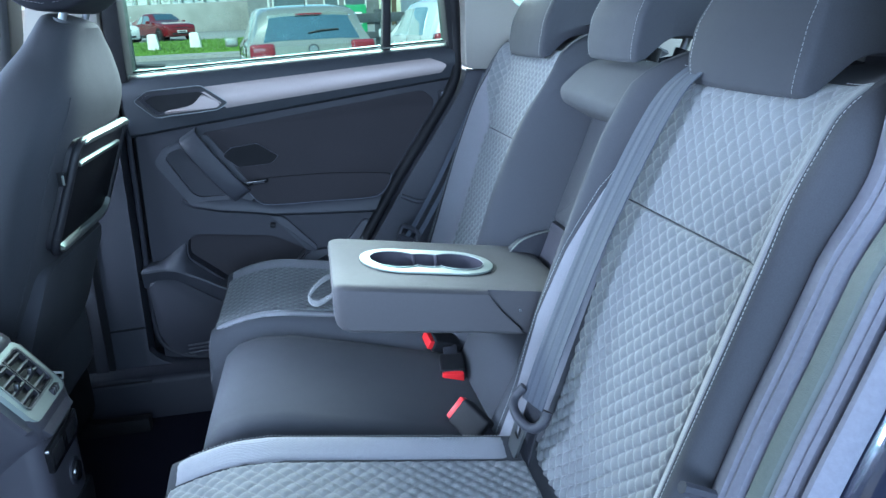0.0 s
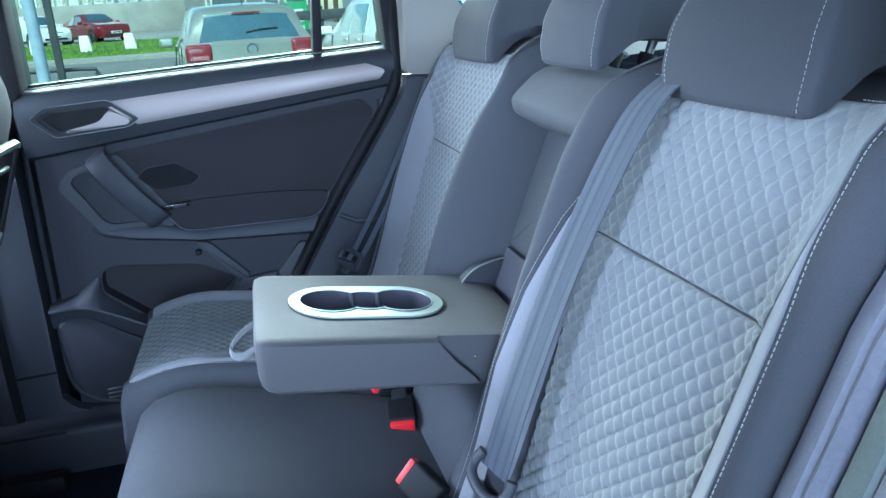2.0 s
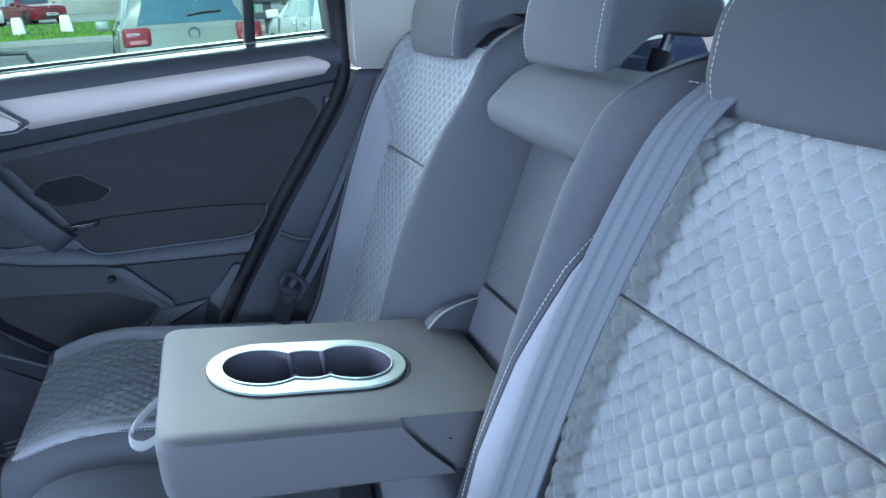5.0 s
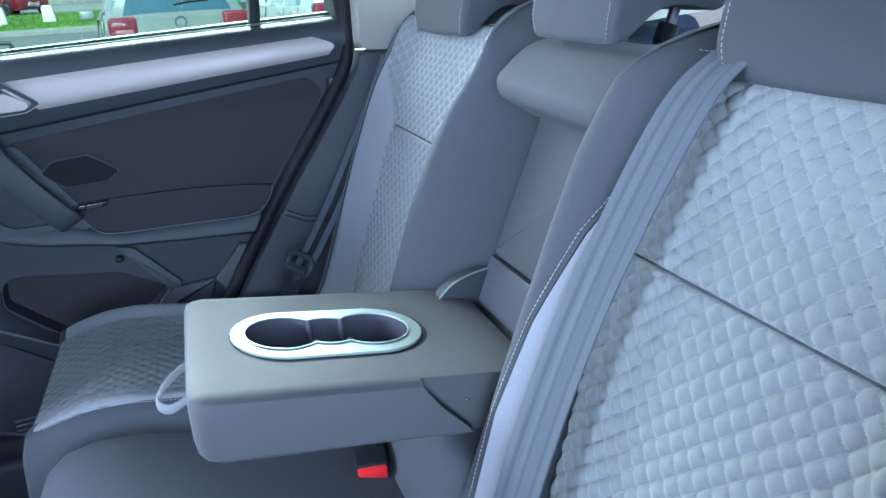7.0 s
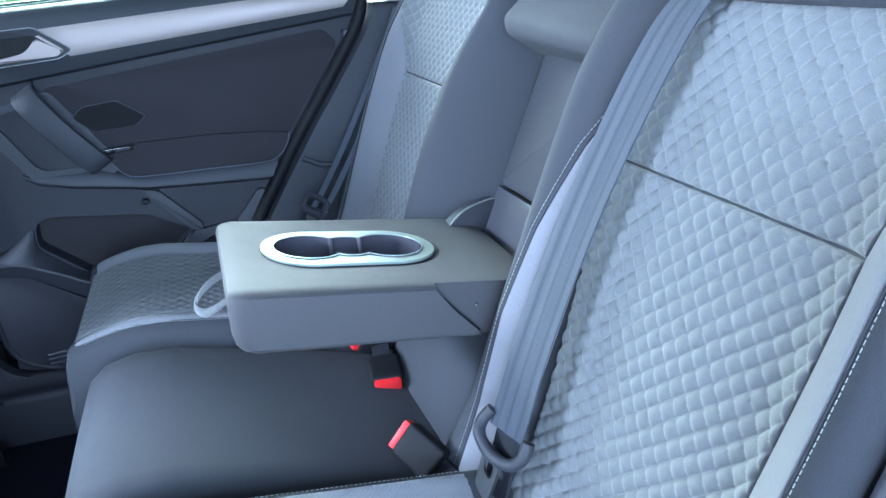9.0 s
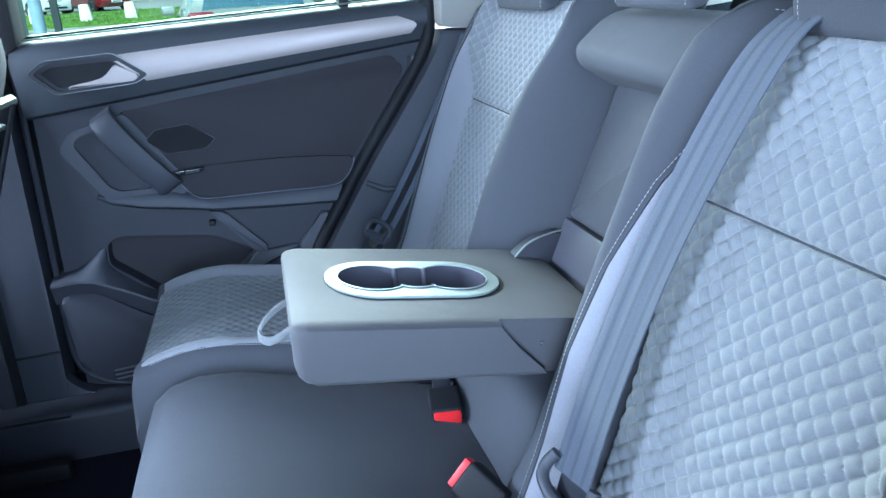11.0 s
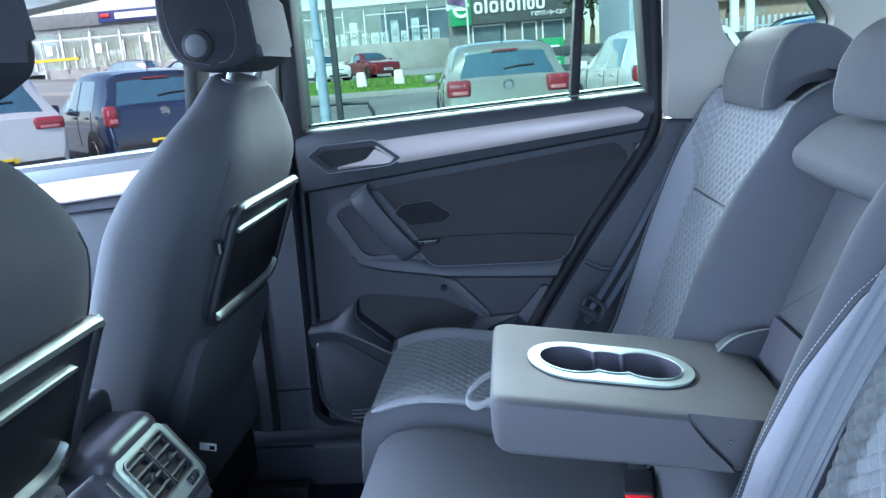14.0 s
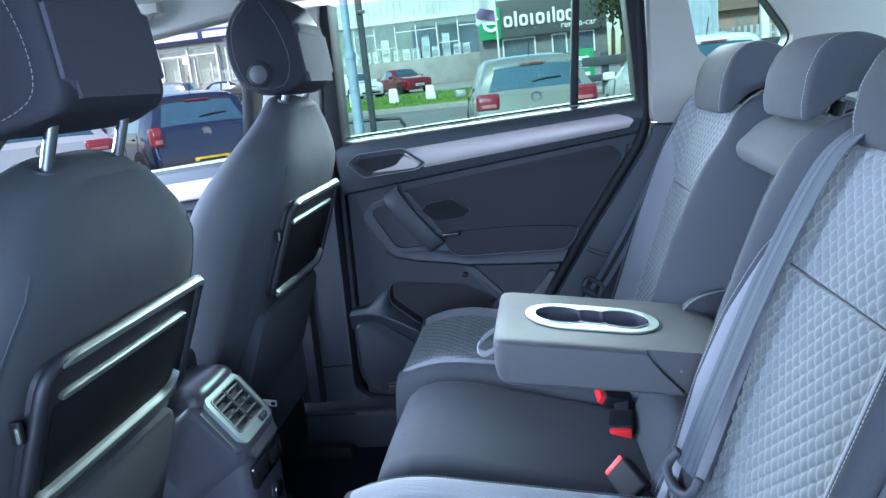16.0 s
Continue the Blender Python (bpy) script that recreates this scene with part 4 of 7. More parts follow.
def cushion_outer(seat, yc, inner, tall):
    """inner: +1 or -1, the way to the car's middle."""
    lo, hi = yc - 0.235, yc + 0.235
    if inner > 0:
        hi = yc + 0.205
    else:
        lo = yc - 0.190
    mid, hw = (lo + hi) / 2, (hi - lo) / 2
    rings = []
    xs = [0.30, 0.24, 0.10, 0.0, -0.08, -0.13, -0.16, -0.185, -0.205, -0.220, -0.228]
    def edge(s):
        return -0.055 * smoothstep(hw - 0.035, hw, abs(s)) ** 2 + 0.012 * math.exp(-((abs(s) - (hw - 0.045)) / 0.03) ** 2)
    ss = [(-1 + 2 * i / 40) * hw for i in range(41)]
    for x in xs:
        rings.append([Vector((x, mid + s, cush_z(x, s, hw) + edge(s) + tall)) for s in ss] + [Vector((x, hi, 0.62)), Vector((x, hi - 0.02, 0.50)), Vector((x, lo + 0.02, 0.50)), Vector((x, lo, 0.62))])
    last = rings[-1]
    for x, dz in ((-0.234, 0.020), (-0.234, 0.05), (-0.225, 0.12), (-0.205, 0.20)):
        rings.append([Vector((x, p.y, max(0.46, p.z - dz))) for p in last])
    cu = part("cushion", loft(rings), M_DARK, seat, "charcoal cloth seat cushion")

    half = round((hw - 0.082) / QS * 2) / 2 * QS

    def top(u, w, grow):
        x = -0.227 + 0.465 * w
        s = (-1 + 2 * u) * half
        return x, s
    def fn(u, w):
        x, s = top(u, w, 0)
        m = min(1, min(min(u, 1 - u) * 2 * hw, min(w, 1 - w) * 0.465) / 0.006)
        return Vector((x, mid + s, cush_z(x, s, hw) + edge(s) + tall + m * (0.0025 + 0.0046 * diamonds(s, x)) - 0.002 * (1 - m)))
    part("quilted_insert", sheet(fn, int(half / QS * 16), 160, 0.010, (0, 0, 1), lambda u, w: lattice(top(u, w, 0)[1], top(u, w, 0)[0])), M_QUILT, cu, "grey diamond-quilted cloth insert")
    for sg in (-1, 1):
        def fb(u, w):
            s, x = sg * (hw - 0.083 + 0.047 * u), -0.222 + 0.44 * w
            m = min(1, min(u, 1 - u) / 0.1, min(w, 1 - w) / 0.03)
            return Vector((x, mid + s, cush_z(x, s, hw) + edge(s) + tall + 0.003 * m - 0.001))
        part("side_facing", sheet(fb, 8, 40, 0.005, (0, 0, 1)), M_PLAIN, cu, "plain light grey cushion facing")
        stitches(lambda t: Vector((-0.205 + 0.42 * t, mid + sg * (hw - 0.033), cush_z(-0.205 + 0.42 * t, 0, hw) + edge(hw - 0.033) + tall + 0.001)), 0.42, "stitching", cu)
    return cu


def rear_outer_seat(name, yc, inner, label, tall, cy):
    seat = thing(name, (0.0, yc, 0.45), label, "car seat", "rear bench seats")
    backrest(seat, yc, inner)
    headrest(seat, yc if yc < YC else yc + 0.012, 0.112, out=0.0 if yc < YC else 0.016)
    cushion_outer(seat, cy, inner, tall)
    return seat


far_seat = rear_outer_seat("rear_seat", FAR, -1, "rear car seat with grey quilted insert beside the closed door", 0.012, 1.485)
near_seat = rear_outer_seat("rear_seat", NEAR, 1, "rear car seat with grey quilted insert by the open doorway", 0.004, 0.735)

# ---- middle seat ----
mid_seat = thing("middle_rear_seat", (0.0, MID, 0.45), "narrow charcoal middle rear seat with its backrest folded out", "car seat", "rear bench seats")
rings = []
for x, z in ((0.24, 0.672), (0.16, 0.692), (0.05, 0.722), (-0.08, 0.754), (-0.135, 0.757), (-0.172, 0.748), (-0.196, 0.728), (-0.210, 0.69), (-0.212, 0.62), (-0.200, 0.52), (-0.185, 0.47)):
    y0, y1 = 0.955, 1.288
    rings.append([Vector((x, y0 + (y1 - y0) * a, max(0.45, z - b))) for a, b in ((0, 0.10), (0, 0.030), (0.012, 0.012), (0.04, 0.003), (0.10, 0.0), (0.3, -0.002), (0.5, -0.003), (0.7, -0.002), (0.90, 0.0), (0.96, 0.003), (0.988, 0.012), (1, 0.030), (1, 0.10))])
mc = part("cushion", loft(rings), M_DARK, mid_seat, "plain charcoal middle cushion")
# wedge-shaped pad at the top of the middle backrest: flat face, sharp lower edge, flat underside
rings = []
for a, k in ((-1.0, 0.90), (-0.985, 0.965), (-0.95, 0.995), (-0.86, 1.0), (-0.4, 1.0), (0.4, 1.0), (0.86, 1.0), (0.95, 0.995), (0.985, 0.965), (1.0, 0.90)):
    prof = rounded([(0.195, -0.060), (0.170, -0.014), (0.116 - 0.010 * (1 - a) / 2, 0.014), (0.097 - 0.008 * (1 - a) / 2, 0.002), (0.086, -0.055), (0.090, -0.12), (0.200, -0.12)], [0.02, 0.03, 0.012, 0.010, 0.01, 0.005, 0.01], 4)
    rings.append([back_at(1.110 + a * 0.126, 0.135 + (p.x - 0.135) * k, -0.05 + (p.y + 0.05) * k) for p in prof])
part("backrest_top", loft(rings), M_DARK, mid_seat, "charcoal padded top of the middle backrest")
part("recess_panel", prism(rounded([(MID - 0.13, -0.100), (1.212, -0.100), (1.212, 0.10), (MID - 0.13, 0.10)], 0.010, 3), back_at, -0.12, -0.050, 0.010, 3), M_DARK, mid_seat, "dark padded back of the armrest recess")
part("recess_gap", prism([(1.205, -0.115), (1.232, -0.115), (1.232, 0.10), (1.205, 0.10)], back_at, -0.125, -0.072), M_BLACK, mid_seat)
part("recess_floor", prism([(MID - 0.135, -0.27), (1.228, -0.27), (1.228, -0.104), (MID - 0.135, -0.104)], back_at, -0.12, -0.056, 0.006), M_CONS, mid_seat)
rings = []
for v, d0 in ((-0.45, 0.00), (-0.42, 0.012), (-0.36, 0.008), (-0.28, -0.006), (-0.25, -0.02), (-0.24, -0.05)):
    rings.append([back_at(MID + a * 0.136, v, d) for a, d in ((-1, -0.13), (-1, d0 - 0.01), (-0.9, d0), (0, d0 + 0.004), (0.9, d0), (1, d0 - 0.01), (1, -0.13))])
part("lower_back", loft(rings), M_DARK, mid_seat)
headrest(mid_seat, 1.113, 0.092, 0.176, 0.92)

# ---- fold-down armrest ----
arm = thing("folding_armrest", (0.15, MID, 0.85), "folded-down dark grey cloth armrest with a cup holder tray", "armrest")
AY0, AY1 = 0.993, 1.264


def arm_top(x):
    return 0.933 - 0.145 * x


rings = []
for x, sh, zb in ((0.000, 0.72, 0.870), (0.003, 0.88, 0.865), (0.010, 0.96, 0.861), (0.022, 1.0, 0.858), (0.08, 1.0, 0.850), (0.18, 1.0, 0.838), (0.265, 1.0, 0.826), (0.30, 1.0, 0.822), (0.345, 0.97, 0.82), (0.36, 0.85, 0.825)):
    zt = arm_top(x)
    cz, hz, hy = (zt + zb) / 2, (zt - zb) / 2 * sh, (AY1 - AY0) / 2 * (0.5 + 0.5 * sh)
    base = [(-1, -0.8), (-1, 0.62), (-0.985, 0.84), (-0.94, 0.96), (-0.86, 1.0), (-0.4, 1.01), (0.4, 1.01), (0.86, 1.0), (0.94, 0.96), (0.985, 0.84), (1, 0.62), (1, -0.8), (0.96, -0.96), (0.88, -1), (-0.88, -1), (-0.96, -0.96)]
    rings.append([Vector((x, (AY0 + AY1) / 2 + a * hy, cz + b * hz)) for a, b in base])
arm_bm = loft(rings)
body = part("armrest_body", arm_bm, M_ARM, arm)
CX, CY, HL, HWD = 0.155, 1.128, 0.107, 0.061


def stadium(hl, hw, n=14, cx=CX, cy=CY):
    out = []
    for k in range(2 * n):
        a = math.pi * 2 * (k + 0.5) / (2 * n)
        c = math.cos(a)
        out.append((cx + (hl - hw) * (1 if c > 0 else -1) + hw * c, cy + hw * math.sin(a)))
    return out


def arm_at(u, v, d):
    return Vector((u, v, arm_top(u) + d))


def carve(ob, cutter):
    """Takes the cutter's shape out of a mesh for good."""
    me = bpy.data.meshes.new("cutter")
    finish(me, cutter, False)
    cut = new("cutter", me)
    mod = ob.modifiers.new("carve", "BOOLEAN")
    mod.operation, mod.object, mod.solver = "DIFFERENCE", cut, "EXACT"
    bpy.context.view_layer.update()
    made = bpy.data.meshes.new_from_object(ob.evaluated_get(bpy.context.evaluated_depsgraph_get()))
    ob.modifiers.clear()
    ob.data = made
    bpy.data.objects.remove(cut)
    bpy.data.meshes.remove(me)


carve(door_panel, prism(MOUTH, door_at, -0.045, 0.02))
carve(body, prism([(0.222, 0.97), (0.226, 0.893), (0.245, 0.866), (0.272, 0.836), (0.30, 0.79), (0.43, 0.79), (0.43, 0.97)], side_at(AY0 + 0.013), 0, 0.05))
carve(body, prism(stadium(HL - 0.004, HWD - 0.004), arm_at, -0.060, 0.05))
tray = part("cup_holder_tray", ring_prism(stadium(HL, HWD), stadium(HL - 0.0122, HWD - 0.0122), arm_at, -0.006, 0.0038), M_CUPRIM, arm, "oval satin aluminium cup holder rim")
# black joint round the rim, widened rearward to paint the shade beside it
part("rim_gap_shade", ring_prism(stadium(HL + 0.0040, HWD + 0.0030, cx=CX + 0.0025), stadium(HL - 0.001, HWD - 0.001), arm_at, -0.004, 0.0008), M_BLACK, tray)
# two cup wells and a small one between them, sunk in a dark plate
WELLS = ((CX - 0.049, 0.0425), (CX, 0.0350), (CX + 0.049, 0.0425))


def reach(a, centre, r):
    """How far the edge of a circle lies from the tray's middle in the direction a."""
    c = centre - CX
    root = r * r - (c * math.sin(a)) ** 2
    return c * math.cos(a) + math.sqrt(root) if root > 0 else 0.0


def well_edge(grow):
    turns = [2 * math.pi * (k + 0.5) / 120 for k in range(120)]
    return [(CX + q * math.cos(a), CY + q * math.sin(a)) for a, q in ((a, max(reach(a, c, r + grow) for c, r in WELLS)) for a in turns)]


def oval_edge(hl, hw):
    out = []
    for k in range(120):
        a = 2 * math.pi * (k + 0.5) / 120
        side = hl - hw
        q = reach(a, CX + side, hw) if math.cos(a) > 0 else reach(a, CX - side, hw)
        flat = hw / max(1e-6, abs(math.sin(a)))
        q = flat if flat * abs(math.cos(a)) < side else q
        out.append((CX + q * math.cos(a), CY + q * math.sin(a)))
    return out


part("cup_insert", ring_prism(well_edge(0.0014), well_edge(0.0), arm_at, -0.056, 0.0046), M_CUPIN, tray, "dark plastic cup wells")
for sx in (-1, 1):
    for sy in (-1, 1):
        part("well_web", tube([arm_at(CX + sx * 0.0186, CY + sy * 0.0272, -0.05), arm_at(CX + sx * 0.0186, CY + sy * 0.0272, 0.0010), arm_at(CX + sx * 0.0186, CY + sy * 0.0290, 0.0046)], 0.0036, 8, up=(0, 1, 0)), M_CUPIN, tray)
lip = [arm_at(u, v, 0.0048) for u, v in well_edge(0.0004)]
part("well_lip", tube(lip + [lip[0]], 0.0009, 6), M_CUPRIM, tray)
part("well_floor", prism(well_edge(0.0007), arm_at, -0.058, -0.054), M_CUPIN, tray)
part("well_plate", ring_prism(oval_edge(HL - 0.0118, HWD - 0.0118), well_edge(0.0010), arm_at, 0.0006, 0.0036), M_CUPRIM, tray)
# pull loop at the front
loop = smooth_path([(0.006, 1.142, 0.902), (-0.010, 1.135, 0.898), (-0.025, 1.126, 0.890), (-0.034, 1.118, 0.881), (-0.034, 1.110, 0.873), (-0.024, 1.106, 0.869), (-0.009, 1.108, 0.874), (0.006, 1.112, 0.882)], 8)
part("pull_loop", strip(loop, lambda i: (0.15, 0.45, 0.85), 0.010, 0.003), M_LOOP, arm, "light grey woven pull strap")
part("front_seam", tube(smooth_path([(0.0065, AY0 + 0.012, 0.921), (0.0045, AY0 + 0.009, 0.905), (0.0045, AY0 + 0.009, 0.885), (0.0075, AY0 + 0.013, 0.868)], 5), 0.0012, 6), M_BLACK, arm)
part("hinge_seam", tube(smooth_path([(0.225, AY0 + 0.006, 0.892), (0.246, AY0 + 0.006, 0.866), (0.262, AY0 + 0.006, 0.848), (0.276, AY0 + 0.008, 0.832)], 6), 0.0014, 6), M_BLACK, arm)
part("hinge_pin", rbox((0.004, 0.004, 0.004), (0.275, AY0 + 0.0125, 0.862), 0.001), M_CHROME, arm)
# hinge cover on the side of the far backrest
hc_thing = thing("armrest_hinge_cover", (0.33, 1.25, 0.95), "dark curved plastic hinge cover with a silver edge", "hinge cover")
part("cover", prism(rounded([(0.305, 0.855), (0.316, 0.888), (0.345, 0.908), (0.398, 0.918), (0.380, 0.86), (0.36, 0.83)], 0.02, 4), side_at(1.240), 0, 0.022, 0.004), M_PLAST2, hc_thing)
part("silver_edge", tube(smooth_path([(0.310, 1.217, 0.872), (0.318, 1.217, 0.888), (0.345, 1.217, 0.909), (0.394, 1.217, 0.917), (0.388, 1.217, 0.89), (0.374, 1.217, 0.855)], 6), 0.0014, 8), M_RAIL, hc_thing)


# ---- belts and buckles ----
def buckle(name, at, axis, across, label):
    """at: the middle of the red button; axis: from the button into the housing."""
    b = thing(name, at, label, "belt buckle", "seat belt buckles")
    ax = Vector(axis).normalized()
    wy = (Vector(across) - ax * ax.dot(Vector(across))).normalized()
    m = Matrix.Translation(at) @ Matrix((ax, wy, ax.cross(wy))).transposed().to_4x4()
    for nm, bm, mt, lb in (("housing", rbox((0.056, 0.044, 0.025), (0.032, 0, 0), 0.005, 3), M_BLACK, ""), ("release_button", rbox((0.014, 0.038, 0.018), (0.002, 0, 0.0), 0.003, 2), M_RED, "red release button"), ("stalk", rbox((0.07, 0.026, 0.008), (0.085, 0, -0.004), 0.003, 2), M_BELTB, "")):
        bmesh.ops.transform(bm, matrix=m, verts=bm.verts)
        part(nm, bm, mt, b, lb)
    return b


def turn(rx, ry, rz):
    return Euler([radians(a) for a in (rx, ry, rz)]).to_matrix()


buckle("seat_belt_buckle", (0.172, 0.998, 0.716), (0.45, -0.75, -0.35), (0.55, 0.0, 0.62), "black belt buckle with red button, tilted on the cushion edge")
buckle("seat_belt_buckle", (0.194, 1.157, 0.688), (0.12, 0.95, 0.10), (1, -0.12, 0), "black belt buckle with red button under the armrest")
buckle("seat_belt_buckle", (0.168, 1.264, 0.716), (0.9, 0.2, -0.35), (0, 1, 0.2), "black belt buckle half hidden below the armrest")

nb = thing("seat_belt", (0.40, 0.9, 0.9), "grey webbing seat belt lying over the quilted backrest", "seat belt", "rear seat belts")
bp = [(0.846, 0.200, -0.120), (0.848, 0.217, -0.078), (0.851, 0.207, -0.036), (0.855, 0.184, -0.008), (0.861, 0.150, 0.012), (0.868, 0.100, 0.020), (0.879, 0.02, 0.023), (0.887, -0.06, 0.024), (0.888, -0.14, 0.025), (0.881, -0.22, 0.028), (0.868, -0.300, 0.031)]
path = smooth_path([back_at(*p) for p in bp], 8)
rings = []
stripes = {-0.30: [], 0.02: [], 0.31: []}
for i, p in enumerate(path):
    f = i / (len(path) - 1)
    tan = (path[min(i + 1, len(path) - 1)] - path[max(i - 1, 0)]).normalized()
    lie = smoothstep(0.15, 0.45, f)
    acr = Vector((0.16 * lie, -1, (0.28 - 0.15 * f) * lie)).normalized()
    nrm = acr.cross(tan).normalized()
    nrm = nrm if nrm.dot(FWD) > 0 or nrm.z > 0.3 else -nrm
    fold = 0.0006 + 0.0012 * (1 - lie)
    top = [p + acr * (a * 0.062) + nrm * (0.0008 + fold * math.cos(a * 14 + 0.9 * math.sin(f * 5))) for a in (k / 24 - 0.5 for k in range(25))]
    rings.append(top + [q - nrm * 0.0016 for q in reversed(top)])
    for mid_a, rows in stripes.items():
        k = round((mid_a + 0.5) * 24)
        rows.append([top[k - 1] + nrm * 0.0002, top[k] + nrm * 0.0003, top[k + 1] + nrm * 0.0002, top[k] - nrm * 0.0008])
web = part("webbing", loft(rings), M_BELT, nb)
for rows in stripes.values():
    part("woven_stripe", loft(rows), M_BELTS, web)
tg = part("tongue", tube(smooth_path([back_at(0.899, -0.290, 0.036), back_at(0.901, -0.306, 0.042), back_at(0.891, -0.318, 0.045), back_at(0.868, -0.326, 0.040), back_at(0.846, -0.324, 0.030), back_at(0.836, -0.310, 0.024), back_at(0.838, -0.292, 0.022)], 5), 0.0068, 10), M_PLAST2, nb, "dark plastic belt tongue cover")
part("tongue_plate", ring_prism(rounded([(0.850, -0.376), (0.884, -0.372), (0.892, -0.322), (0.852, -0.322)], 0.007, 3), rounded([(0.860, -0.352), (0.878, -0.350), (0.882, -0.336), (0.861, -0.336)], 0.004, 3), back_at, 0.032, 0.0355), M_CHROME, tg, "steel tongue plate")
part("anchor_webbing", strip([back_at(0.868, -0.300, 0.026), back_at(0.866, -0.35, 0.022), back_at(0.860, -0.43, 0.012)], lambda i: (0.2, -1, 0.1), 0.044, 0.0015), M_BELTB, nb)

fb = thing("seat_belt", (0.25, 1.69, 0.9), "black webbing seat belt hanging beside the far backrest", "seat belt", "rear seat belts")
fpath = smooth_path([(0.40, 1.735, 1.16), (0.36, 1.725, 1.08), (0.28, 1.700, 0.94), (0.215, 1.680, 0.84), (0.185, 1.672, 0.80)], 8)
part("webbing", strip(fpath, lambda i: (0.55, -0.75, -0.3), 0.013, 0.0016), M_BELT, fb)
part("webbing", strip([p + Vector((0.020, -0.016, -0.002)) for p in fpath], lambda i: (0.65, -0.65, -0.3), 0.012, 0.0016), M_BELT, fb)
loopc = Vector((0.190, 1.668, 0.806))
la, lb = Vector((0.62, -0.70, -0.30)).normalized(), Vector((0.45, 0.05, 0.89)).normalized()
ring = [loopc + la * (0.026 * math.copysign(abs(math.cos(a)) ** 0.6, math.cos(a))) + lb * (0.017 * math.copysign(abs(math.sin(a)) ** 0.6, math.sin(a))) for a in (2 * math.pi * k / 24 for k in range(25))]
tgf = part("tongue", tube(ring, 0.0060, 8, up=(0.5, 0.5, 0.5)), M_PLAST2, fb, "black plastic belt tongue")
part("tongue_grip", tube([loopc + la * 0.022 - lb * 0.010, loopc - la * 0.022 - lb * 0.014], 0.0085, 8), M_PLAST2, tgf)
part("tongue_plate", strip([loopc - lb * 0.016, loopc - lb * 0.040], lambda i: la, 0.022, 0.003), M_CHROME, fb)
part("lower_webbing", strip(smooth_path([loopc - lb * 0.02 + la * 0.004, loopc - lb * 0.06, Vector((0.165, 1.672, 0.70)), Vector((0.16, 1.675, 0.62))], 5), lambda i: la, 0.040, 0.0016), M_BELTB, fb)

# ==== front seats ====
M_DULL = mat("dull_grey_thread", (0.16, 0.15, 0.16), 0.8)
FUP, FBK = Vector((0.352, 0, 0.936)), Vector((0.936, 0, -0.352))
FRONT0 = Vector((-0.388, 0, 1.106))


def fs_at(y, v, d):
    """Rear face of the front seats: v up the back, d to the rear."""
    p = FRONT0 + FUP * v + FBK * d
    return Vector((p.x, y, p.z + (-0.014 if y < 1.0 else 0.0)))


